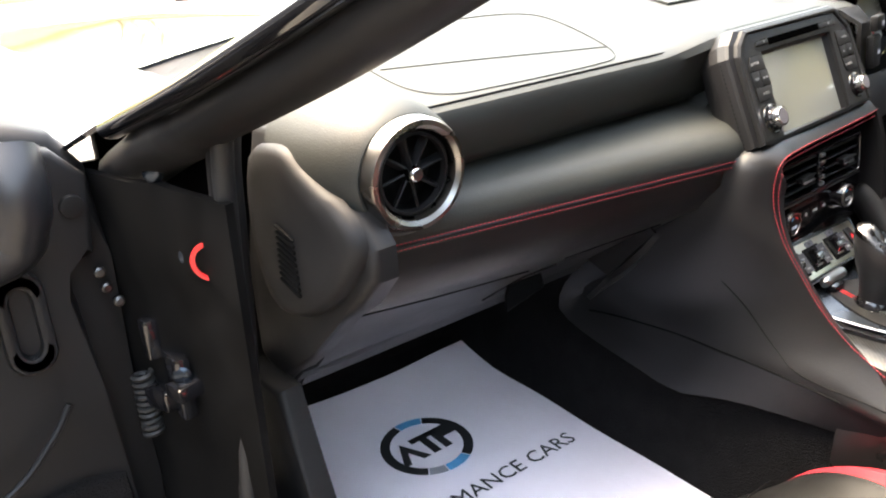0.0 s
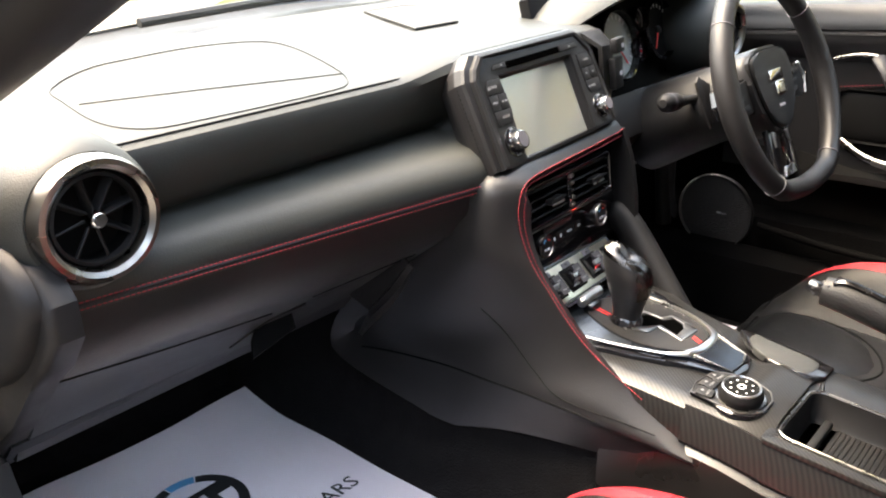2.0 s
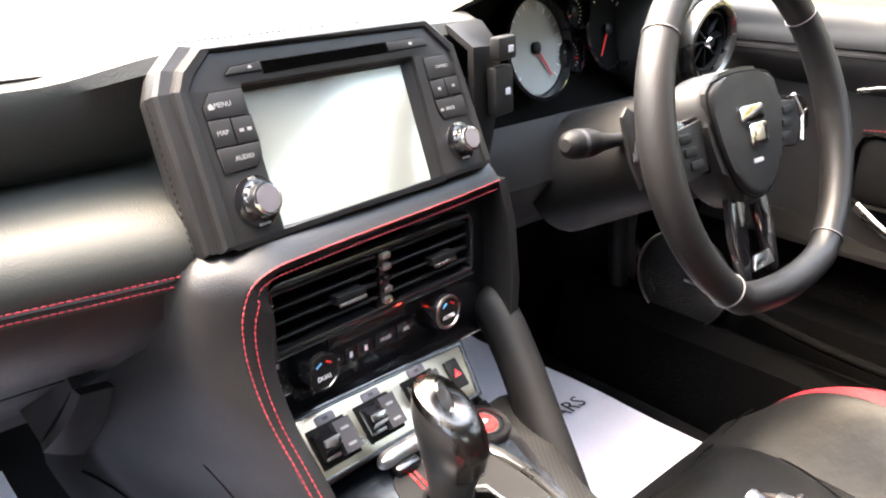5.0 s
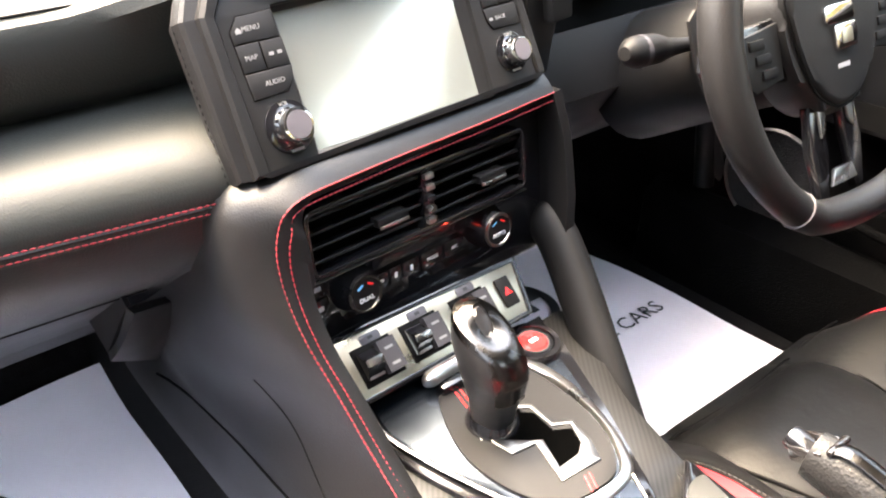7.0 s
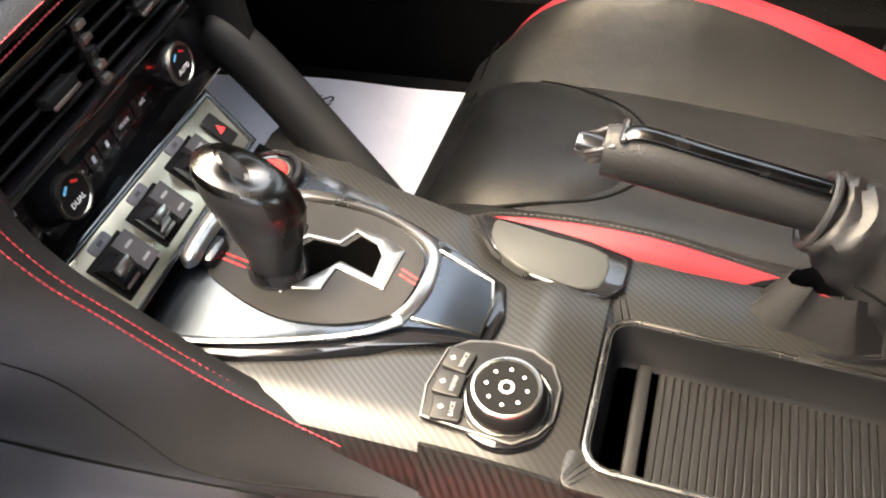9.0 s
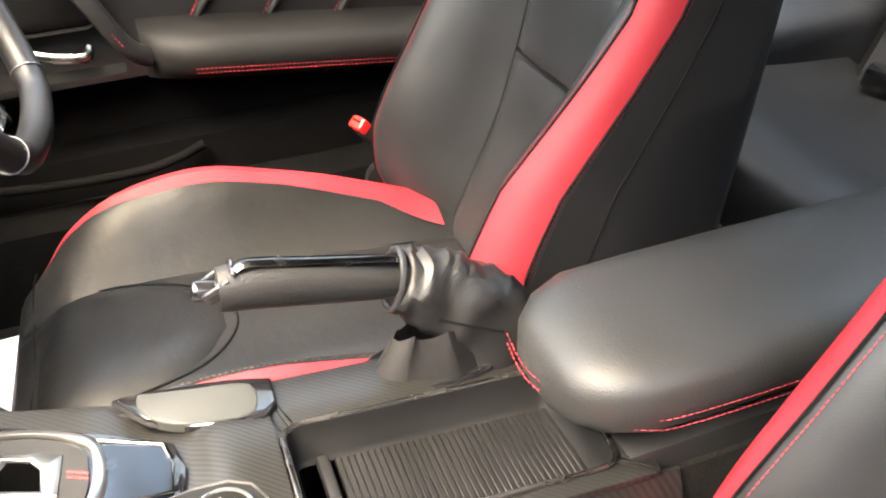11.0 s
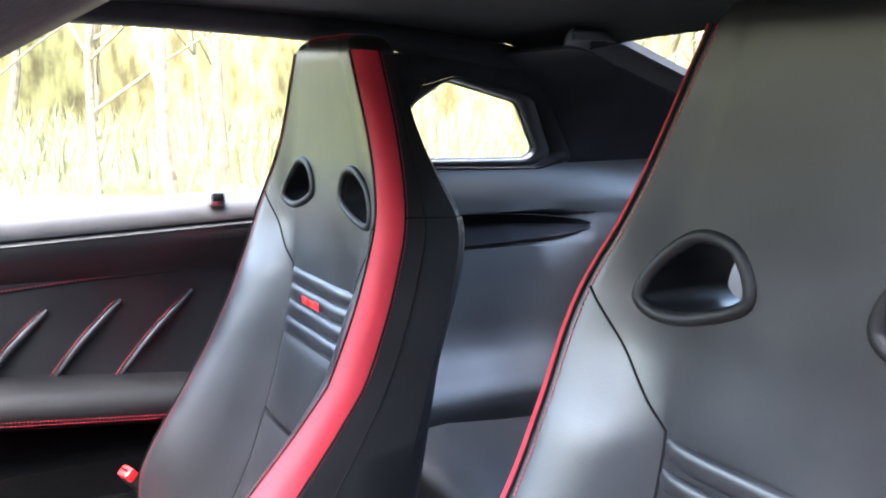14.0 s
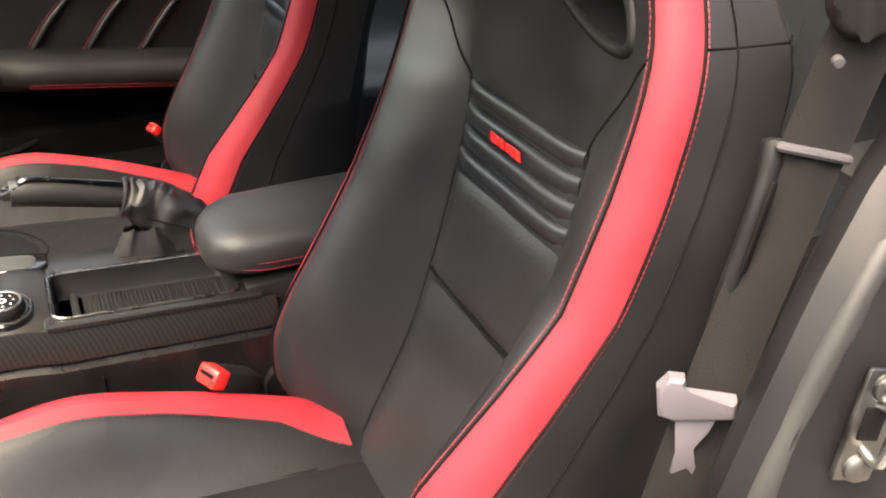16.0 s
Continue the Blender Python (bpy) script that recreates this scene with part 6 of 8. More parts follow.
# ---- front seats ----
SEAT = ((0.120, -0.700, 0.215, -0.745, 0.235, -0.785, 0.238, -0.850),
        (0.160, -0.705, 0.228, -0.715, 0.248, -0.752, 0.252, -0.862),
        (0.200, -0.718, 0.236, -0.685, 0.258, -0.724, 0.262, -0.870),
        (0.270, -0.750, 0.240, -0.650, 0.266, -0.692, 0.272, -0.880),
        (0.345, -0.787, 0.239, -0.652, 0.266, -0.694, 0.274, -0.888),
        (0.400, -0.810, 0.235, -0.676, 0.263, -0.712, 0.273, -0.896),
        (0.480, -0.834, 0.229, -0.722, 0.258, -0.755, 0.272, -0.910),
        (0.560, -0.853, 0.224, -0.766, 0.253, -0.800, 0.270, -0.923),
        (0.650, -0.871, 0.219, -0.806, 0.248, -0.842, 0.267, -0.937),
        (0.720, -0.880, 0.218, -0.832, 0.245, -0.866, 0.262, -0.962),
        (0.790, -0.885, 0.215, -0.852, 0.239, -0.885, 0.250, -0.982),
        (0.830, -0.886, 0.207, -0.864, 0.228, -0.896, 0.240, -0.986),
        (0.880, -0.885, 0.180, -0.874, 0.199, -0.906, 0.206, -0.964),
        (0.940, -0.882, 0.150, -0.877, 0.168, -0.911, 0.172, -0.948),
        (1.000, -0.877, 0.120, -0.875, 0.138, -0.911, 0.143, -0.938),
        (1.045, -0.874, 0.098, -0.874, 0.115, -0.910, 0.119, -0.936),
        (1.062, -0.880, 0.080, -0.880, 0.097, -0.912, 0.100, -0.934),
        (1.068, -0.898, 0.060, -0.898, 0.070, -0.914, 0.073, -0.928))
SA = np.array(SEAT)


def seat_at(z):
    """Depths and half widths of the backrest at a height, smoothed."""
    zs = SA[:, 0]
    out = []
    for c in range(1, 8):
        v = sum(np.interp(z + d, zs, SA[:, c]) * w for d, w in ((-0.02, 0.25), (0.0, 0.5), (0.02, 0.25))) if 0.14 < z < 1.03 else np.interp(z, zs, SA[:, c])
        out.append(float(v))
    return out


def half_ring(z, side):
    yc, uk, yk, uo, yo, ub, yb = seat_at(z)
    if side < 0:
        # the outer bolster stands further forward low down
        w = min(max((0.62 - z) / 0.16, 0), 1) * min(max((z - 0.10) / 0.18, 0.4), 1)
        uk, yk, uo, yo = uk - 0.026 * w, yk + 0.040 * w, uo - 0.012 * w, yo + 0.028 * w
    flat = min(max((z - 0.70) / 0.08, 0), 1)
    p = min(lerp(0.126, 0.117, min(max((z - 0.45) / 0.2, 0), 1)), 0.62 * uk)
    dip = 0.004 * min(max((0.73 - z) / 0.03, 0), 1)
    half = [(0.0, yc), (p * 0.55, yc + 0.001), (p * 0.90, yc + 0.001), (p, yc - dip + 0.001), (p * 1.04, yc + 0.001)]
    for t, s, s2 in ((0.2, 0.34, 0.05), (0.4, 0.60, 0.20), (0.62, 0.82, 0.48), (0.82, 0.955, 0.80)):
        s = lerp(s, s2, flat)
        half.append((lerp(p * 1.04, uk, t), lerp(yc, yk, s)))
    half.append((uk, yk))
    half.append((lerp(uk, uo, 0.35) + 0.002, lerp(yk, yo, 0.18) + 0.001))
    half.append((lerp(uk, uo, 0.75) + 0.003, lerp(yk, yo, 0.58) + 0.001))
    half.append((uo, yo))
    half += [(lerp(uo, ub, 0.4) + 0.002, lerp(yo, yb, 0.35)), (ub, lerp(yo, yb, 0.8)), (ub - 0.014, yb), (ub * 0.6, yb - 0.012), (0.0, yb - 0.016)]
    return half


def seat_ring(z, side=1):
    """Points round the backrest at a height, beginning with the given side."""
    a, b = half_ring(z, side), half_ring(z, -side)
    return [(u, y, z) for u, y in a] + [(-u, y, z) for u, y in b[-2:0:-1]]


CREST, OUTER = 9, 12
BELT_HOLE = ((0.053, 0.857), (0.070, 0.878), (0.103, 0.881), (0.137, 0.860), (0.155, 0.837), (0.159, 0.818), (0.139, 0.808), (0.102, 0.813), (0.055, 0.833))


def belt_holes(me):
    """Cuts the two belt openings through the backrest."""
    body = bpy.data.objects.new("tmp_body", me)
    scene.collection.objects.link(body)
    cut = bmesh.new()
    for s in (-1, 1):
        o = [(s * a, b) for a, b in BELT_HOLE]
        o = [(p.x, p.z) for p in smooth_path([(a, 0, b) for a, b in o], 3, True)]
        lo = [cut.verts.new((x, -1.05, z)) for x, z in o]
        hi = [cut.verts.new((x, -0.75, z)) for x, z in o]
        n = len(o)
        cut.faces.new(lo)
        cut.faces.new(hi[::-1])
        for i in range(n):
            cut.faces.new((lo[i], hi[i], hi[(i + 1) % n], lo[(i + 1) % n]))
    bmesh.ops.recalc_face_normals(cut, faces=cut.faces[:])
    cme = bpy.data.meshes.new("tmp_cut")
    cut.to_mesh(cme)
    cob = bpy.data.objects.new("tmp_cut", cme)
    scene.collection.objects.link(cob)
    mod = body.modifiers.new("holes", "BOOLEAN")
    mod.operation, mod.object, mod.solver = "DIFFERENCE", cob, "EXACT"
    bpy.context.view_layer.update()
    done = bpy.data.meshes.new_from_object(body.evaluated_get(bpy.context.evaluated_depsgraph_get()))
    bpy.data.objects.remove(body)
    bpy.data.objects.remove(cob)
    return done


def face_y(u, z):
    """The depth of the backrest's front at an offset and height."""
    r = half_ring(z, 1 if u >= 0 else -1)[:10]
    return float(np.interp(abs(u), [a[0] for a in r], [a[1] for a in r]))


def build_seat():
    seat = thing("sports_seat", "black leather sports seat with red side bands", "car seat", None, "front seats")
    zs = list(np.linspace(0.12, 1.04, 62)) + [1.050, 1.058, 1.064, 1.068]
    me = mesh_of(capped([seat_ring(z) for z in zs]), "backrest")
    me = belt_holes(me)
    for p in me.polygons:
        p.use_smooth = True
    me.set_sharp_from_angle(angle=radians(50))
    back = part("backrest", me, SEATL, seat, "black leather backrest")
    zb = np.linspace(0.15, 1.045, 56)
    for s in (-1, 1):
        rows = []
        for z in zb:
            r = seat_ring(z, s)
            seg = r[CREST:OUTER + 1]
            row = []
            for k, (u, y, zz) in enumerate(seg):
                push = 0.0022 if 0 < k < len(seg) - 1 else 0.0004
                row.append((s * (u + push * 0.8), y + push * 0.6, zz))
            rows.append(row)
        part("side_band", sheet(rows), REDL, back, "red leather side band")
        for idx, rr, m_ in ((CREST, 0.0016, DARKG), (OUTER, 0.0015, DARKG)):
            part("piping", tube([(s * (seat_ring(z, s)[idx][0] + 0.0008), seat_ring(z, s)[idx][1] + 0.0008, z) for z in zb], rr, 6), m_, back)
        for idx, off in ((CREST, -0.006), (OUTER, 0.0028)):
            pts = []
            for z in zb:
                r = seat_ring(z, s)
                a = Vector(r[idx]); b = Vector(r[idx - 1] if off < 0 else r[idx + 1])
                q = a + (b - a).normalized() * abs(off)
                pts.append((s * (q.x + 0.0004), q.y + 0.0006, q.z))
            part("stitching", stitches(pts, 0.0040, 0.0014, 0.0007), THREAD, back, "red stitching")
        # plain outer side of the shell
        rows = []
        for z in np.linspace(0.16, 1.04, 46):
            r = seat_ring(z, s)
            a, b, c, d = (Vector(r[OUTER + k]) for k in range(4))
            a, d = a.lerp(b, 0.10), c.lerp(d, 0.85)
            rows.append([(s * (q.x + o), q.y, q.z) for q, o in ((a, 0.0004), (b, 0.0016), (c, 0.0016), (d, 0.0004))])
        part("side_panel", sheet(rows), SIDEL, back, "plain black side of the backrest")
        # seam between panel and bolster
        part("seam", tube([(s * (seat_ring(z, s)[3][0]), seat_ring(z, s)[3][1] + 0.0002, z) for z in np.linspace(0.16, 0.715, 40)], 0.0016, 6), DARKG, back)
        sh = [(0.116, 0.712), (0.135, 0.735), (0.160, 0.768), (0.186, 0.800), (0.203, 0.822)]
        part("seam", tube([(s * p.x, face_y(s * p.x, p.z) + 0.0004, p.z) for p in smooth_path([(a, 0, b) for a, b in sh], 5)], 0.0013, 6), DARKG, back)
        # side seams
        pts = []
        for z in np.linspace(0.25, 1.0, 40):
            r = seat_ring(z, s)
            q = Vector(r[OUTER]).lerp(Vector(r[OUTER + 1]), 0.80)
            pts.append((s * (q.x + 0.0022), q.y, z))
        part("seam", tube(pts, 0.0010, 6), DARKG, back)
        part("seam", tube([(s * (a[0] + 0.0006), a[1], a[2]) for a in seat_ring(0.832, s)[OUTER:OUTER + 4]], 0.0012, 6), DARKG, back)
        # rim of the belt opening
        loop = smooth_path([(s * a, 0, b) for a, b in BELT_HOLE], 6, True)
        part("belt_guide", tube([(p.x, face_y(p.x, p.z) - 0.001, p.z) for p in loop], 0.0062, 10, True, up=(0, 1, 0)), PLASTIC, back, "moulded black belt opening rim")
    # red edging over the crown
    rows = []
    for z in (1.0615, 1.0635, 1.0655, 1.0672, 1.0682, 1.0688):
        rows.append([(u * 1.004, y + 0.0016, zz + 0.0010) for u, y, zz in [(-a, b, c) for a, b, c in seat_ring(z, -1)[CREST:0:-1]] + list(seat_ring(z, 1)[:CREST + 1])])
    part("crown_band", sheet(rows), REDL, back, "red leather edging over the headrest")
    # ribs across the upper back
    for k in range(4):
        z = 0.699 - 0.0265 * k
        p = [(u, face_y(u, z) + 0.002 - 0.006 * (abs(u) / 0.112) ** 6, z) for u in np.linspace(-0.112, 0.112, 15)]
        part("rib", tube(p, 0.0118, 12, flat=0.5, up=(0, 1, 0)), SEATL, back, "padded horizontal rib")
    # embroidered mark: six upright red bars of uneven width
    lx = 0.034
    mark_m = pose(0, face_y(0, 0.6725) + 0.0125, 0.6725, 90 + 6, 0, 180)
    for w, h in ((0.009, 0.0125), (0.008, 0.0110), (0.010, 0.0120), (0.009, 0.0105), (0.008, 0.0120), (0.011, 0.0125)):
        part("mark_bar", box(w, h, 0.0012, 0.0003, mark_m @ pose(-lx + w / 2, 0, 0), 1), REDPL, back, "small red embroidered bar")
        lx -= w + 0.0016
    p = [(u, face_y(u, 0.470) + 0.0003, 0.470 + 0.004 * abs(u) / 0.11) for u in np.linspace(-0.114, 0.114, 9)]
    part("seam", tube(p, 0.0030, 6), DARKG, back)
    # perforated centre inserts
    for z0, z1 in ((0.474, 0.604), (0.165, 0.466)):
        rows = [[(u, face_y(u, z) + 0.0020 + 0.0055 * (1 - abs(2 * (z - z0) / (z1 - z0) - 1) ** 7) * (1 - (abs(u) / 0.118) ** 6) - 0.002 * (abs(u) / 0.116) ** 8, z) for u in np.linspace(-0.118, 0.118, 17)] for z in np.linspace(z0, z1, 22)]
        part("insert", sheet(rows), PERF, back, "finely perforated centre insert")

    # cushion
    def soft_interp(t, xs, ys):
        return float(np.mean([np.interp(t + d, xs, ys) for d in (-0.06, -0.03, 0.0, 0.03, 0.06)]))

    def cz(u, y):
        t = (-0.145 - y) / 0.575
        mid = soft_interp(t, [0, 0.04, 0.12, 0.3, 0.6, 0.85, 1.0], [0.215, 0.246, 0.262, 0.262, 0.246, 0.232, 0.222])
        bol = soft_interp(t, [0, 0.06, 0.2, 0.45, 0.7, 0.9, 1.0], [0.0, 0.010, 0.040, 0.072, 0.062, 0.035, 0.020])
        a = abs(u)
        k = min(max((a - 0.115) / 0.095, 0), 1)
        z = mid + bol * (k * k * (3 - 2 * k))
        if a > 0.215:
            z -= 0.35 * (a - 0.215) ** 1.4 * 6
        z -= 0.006 * math.exp(-((a - 0.122) / 0.008) ** 2)
        if u < 0:
            z += k * soft_interp(t, [0, 0.06, 0.2, 0.5, 0.8, 1.0], [0, 0.012, 0.030, 0.016, 0, 0])
        else:
            z += k * soft_interp(t, [0, 0.08, 0.18, 0.28, 0.38, 0.5, 0.7, 0.88, 1.0], [0, 0.009, 0.026, 0.033, 0.031, 0.024, 0.009, 0.002, 0])
        return z
    slide = Matrix.Translation((-0.024, 0, 0))
    us = list(np.linspace(-0.262, 0.262, 41))
    rows = []
    for y in np.linspace(-0.142, -0.735, 34):
        wn_ = float(np.interp(-y, [0.142, 0.16, 0.22, 0.4, 0.735], [0.84, 0.90, 0.97, 1.0, 0.96]))
        row = [(us[0] * wn_, y, 0.11)] + [(us[0] * wn_ * 1.01, y, 0.17)] + [(u * wn_, y + 0.012 * (abs(u) / 0.26) ** 2 * 0, cz(u, y)) for u in us] + [(us[-1] * wn_ * 1.01, y, 0.17), (us[-1] * wn_, y, 0.11)]
        rows.append(row)
    front = [(a[0] * 0.98, -0.128, min(a[2], 0.20) if i not in (0, len(rows[0]) - 1) else 0.11) for i, a in enumerate(rows[0])]
    low = [(a[0] * 0.97, -0.135, 0.11) for a in rows[0]]
    cush = part("cushion", sheet([low, front] + rows), CUSHL, seat, "black leather cushion")
    cush.matrix_basis = slide
    for s in (-1, 1):
        rows = []
        for y in np.linspace(-0.165, -0.715, 40):
            t = (-0.165 - y) / 0.55
            wn_ = float(np.interp(-y, [0.142, 0.16, 0.22, 0.4, 0.735], [0.84, 0.90, 0.97, 1.0, 0.96]))
            u0 = float(np.interp(t, [0, 0.1, 0.3, 0.6, 0.85, 1.0], [0.238, 0.212, 0.196, 0.194, 0.182, 0.142]))
            u1 = float(np.interp(t, [0, 0.1, 0.3, 1.0], [0.246, 0.252, 0.256, 0.252]))
            if s < 0:
                u0, u1 = 0.212, 0.234
            rows.append([(s * u * wn_, y, cz(s * u, y) + (0.0036 if 0 < i < 5 else 0.0002)) for i, u in enumerate(np.linspace(u0, u1, 6))])
        part("side_band", sheet(rows), REDL, cush, "red leather cushion band")
        part("stitching", stitches([(r[0][0] - s * 0.004, r[0][1], r[0][2] + 0.0006) for r in rows], 0.0040, 0.0020, 0.0007), RUBBER, cush, "dark seam thread")
        sm = [(0.118, -0.22), (0.122, -0.35), (0.122, -0.5), (0.116, -0.66)]
        part("seam", tube([(s * p.x, p.y, cz(p.x, p.y) + 0.0004) for p in smooth_path([(a, b, 0) for a, b in sm], 8)], 0.0014, 6), DARKG, cush)
    arcp = [(-0.128, -0.172), (-0.112, -0.27), (-0.075, -0.36), (0.0, -0.40), (0.075, -0.36), (0.112, -0.27), (0.128, -0.172)]
    part("seam", tube([(p.x, p.y, cz(p.x, p.y) + 0.0006) for p in smooth_path([(a, b, 0) for a, b in arcp], 7)], 0.0018, 6), DARKG, cush)
    part("seam", tube([(u, -0.160 - 0.004 * math.cos(u * 20), cz(u, -0.160) + 0.0004) for u in np.linspace(-0.22, 0.22, 24)], 0.0015, 6), DARKG, cush)
    pad = []
    for v in np.linspace(0, 1, 10):
        row = []
        for w in np.linspace(-1, 1, 13):
            y = lerp(-0.170, -0.385, v)
            hw = 0.120 * math.sqrt(max(0.02, 1 - v ** 2.6))
            u = w * hw
            row.append((u, y, cz(u, y) + 0.0135 * max(0.0, (1 - w ** 4)) * max(0.0, 1 - (2 * v - 1) ** 6)))
        pad.append(row)
    part("thigh_pad", sheet(pad), CUSHL, cush, "padded front thigh panel")
    part("base", box(0.44, 0.50, 0.06, 0.01, pose(0, -0.43, 0.118)), PLASTIC, seat, "black plastic seat base")
    part("recliner_cover", prism(rounded(0.12, 0.14, 0.03, 4), 0.02, 0.006, Matrix(((0, 0, -1, -0.258), (-1, 0, 0, -0.70), (0, 1, 0, 0.20), (0, 0, 0, 1)))), PLASTIC, seat)
    part("recliner_cover", prism(rounded(0.12, 0.14, 0.03, 4), 0.02, 0.006, Matrix(((0, 0, 1, 0.258), (1, 0, 0, -0.70), (0, 1, 0, 0.20), (0, 0, 0, 1)))), PLASTIC, seat)
    return seat


seat_p = build_seat()
turn = Matrix.Translation((0, -0.86, 0)) @ Matrix.Rotation(radians(-1.0), 4, "Z") @ Matrix.Translation((0, 0.86, 0))
seat_p.matrix_world = pose(-0.412, 0, 0) @ turn
seat_d = copy_thing(seat_p, pose(0.394, 0, 0) @ turn)
tagged(seat_d, "black leather sports seat with red bands behind the wheel")
tagged(seat_p, "black leather sports seat with red bands, passenger side")


def buckle(m, label):
    b = thing("belt_buckle", label, "belt buckle", m, "front belt buckles")
    part("body", box(0.030, 0.052, 0.022, 0.005, pose(0, -0.014, 0)), PLASTIC, b, "black buckle body")
    bt = part("release", box(0.028, 0.020, 0.020, 0.004, pose(0, 0.018, 0.001)), REDPL, b, "red release button")
    part("slot", box(0.019, 0.001, 0.004, 0, pose(0, 0.0285, 0.003)), DARKG, bt)
    part("stem", tube([(0, -0.035, 0), (0, -0.10, -0.05), (0, -0.14, -0.14)], 0.009, 8), PLASTIC, b)
    return b


buckle(pose(-0.186, -0.585, 0.306, 35, 0, 25) @ Matrix.Diagonal((1.35, 1.25, 1.35, 1)), "red and black buckle between seat and console")
buckle(pose(0.668, -0.655, 0.322, 50, 0, 20), "red and black buckle beside the closed door")
# height lever on the seat's side
lev = thing("seat_tilt_lever", "black seat tilt lever on the backrest side", "seat lever")
part("lever", tube(smooth_path([(-0.694, -0.893, 0.595), (-0.701, -0.893, 0.65), (-0.702, -0.905, 0.715), (-0.696, -0.918, 0.76), (-0.690, -0.922, 0.776)], 5), [0.005] * 5 + [0.006] * 10 + [0.007] * 4 + [0.007, 0.005], 12, flat=1.3), PLASTIC, lev)
part("slot", box(0.004, 0.006, 0.075, 0.0015, pose(-0.7105, -0.903, 0.715, 10)), DARKG, lev)

# ---- front passenger belt and lock pillar ----
belt = thing("seat_belt", "black seat belt with grey tongue and guide", "seat belt")
path = smooth_path([(-0.715, -1.01, 1.0), (-0.715, -0.965, 0.88), (-0.712, -0.940, 0.775), (-0.716, -0.905, 0.655), (-0.724, -0.872, 0.555), (-0.730, -0.845, 0.45), (-0.735, -0.83, 0.30)], 6)
part("webbing", sheet([[(p.x + 0.014 * k - 0.003 * (k == 0), p.y + 0.020 * k, p.z) for k in (1, 0.5, 0, -0.5, -1)] for p in path], 0.0014), BELT, belt, "black ribbed webbing")
part("guide", box(0.010, 0.056, 0.0075, 0.004, pose(-0.716, -0.936, 0.772, 8, 0, -35)), GREYD, belt, "dark grey belt guide")
# frame of the tongue: along the webbing, up, towards the cabin side
def tongue_m(x, y, z):
    return Matrix(((0.57, 0, -0.82, x), (0.82, 0, 0.57, y), (0, 1, 0, z), (0, 0, 0, 1)))


tg = part("tongue", prism([(-0.030, -0.012), (0.018, -0.020), (0.030, -0.016), (0.034, 0.010), (0.026, 0.022), (0.014, 0.022), (0.012, 0.008), (-0.028, 0.006)], 0.012, 0.004, tongue_m(-0.724, -0.862, 0.580), 3), GREYP, belt, "grey plastic belt tongue")
bl = [(-0.006, -0.058), (0.006, -0.062), (0.012, -0.056), (0.010, -0.034), (0.014, -0.012), (0.016, 0.006), (-0.016, 0.006), (-0.012, -0.010), (-0.002, -0.028), (-0.008, -0.048)]
part("blade", prism(bl, 0.003, 0.0008, tongue_m(-0.728, -0.859, 0.560)), GREYP, tg, "pale grey blade")
part("upper_stop", lathe([(0.004, -0.003), (0.004, 0.003), (0.0034, 0.0045), (0.0, 0.005)], 18, tongue_m(-0.722, -0.930, 0.842)), GREYD, belt, "small round belt stop")

for s, nm in ((-1, "left"), (1, "right")):
    rows = []
    for z, y0, x in ((1.02, -1.10, 0.655), (0.92, -1.06, 0.70), (0.82, -1.02, 0.735), (0.76, -0.945, 0.755), (0.70, -0.905, 0.765), (0.60, -0.865, 0.772), (0.50, -0.835, 0.775), (0.40, -0.81, 0.78), (0.25, -0.79, 0.785)):
        rows.append([(s * (x - 0.045), y0 - 0.085, z), (s * (x - 0.02), y0 - 0.03, z), (s * (x - 0.004), y0 - 0.008, z), (s * (x + 0.01), y0, z), (s * (x + 0.03), y0 - 0.012, z), (s * (x + 0.04), y0 - 0.05, z), (s * (x + 0.06), y0 - 0.12, z)])
    structure("trim_lock_pillar_" + nm, sheet(rows, 0.008), PLASTIC, "charcoal lock pillar trim", "trim")
    structure("trim_door_seal_" + nm, tube(smooth_path([(s * 0.66, -1.11, 1.03), (s * 0.755, -1.03, 0.82), (s * 0.79, -0.93, 0.72), (s * 0.80, -0.87, 0.58), (s * 0.81, -0.82, 0.40), (s * 0.81, -0.76, 0.28), (s * 0.80, -0.5, 0.262), (s * 0.79, 0.06, 0.262), (s * 0.768, 0.148, 0.30), (s * 0.752, 0.156, 0.42), (s * 0.746, 0.151, 0.55), (s * 0.745, 0.141, 0.655), (s * 0.745, 0.129, 0.735), (s * 0.744, 0.100, 0.792), (s * 0.728, 0.00, 0.842)], 6), 0.011, 10), RUBBER, "black rubber door seal", "trim")
    structure("trim_door_frame_" + nm, tube(smooth_path([(s * 0.758, 0.166, 0.27), (s * 0.744, 0.172, 0.42), (s * 0.738, 0.166, 0.55), (s * 0.737, 0.156, 0.655), (s * 0.737, 0.144, 0.735), (s * 0.736, 0.112, 0.790), (s * 0.722, 0.02, 0.835)], 6), 0.017, 12), TRIMGREY, "charcoal trim along the front edge of the door opening", "trim")
    structure("wall_rear_side_" + nm, sheet([[(s * 0.80, -1.06, z), (s * 0.86, -1.2, z), (s * 0.90, -2.3, z)] for z in (-0.1, 0.4, 0.80)], 0.01), PAINT, "glossy black rear body side", "wall")
part("anchor_loop", prism(rounded(0.052, 0.10, 0.024, 5), 0.02, 0.007, tongue_m(-0.712, -0.955, 0.905), 3), PLASTIC, belt, "black shoulder anchor loop")

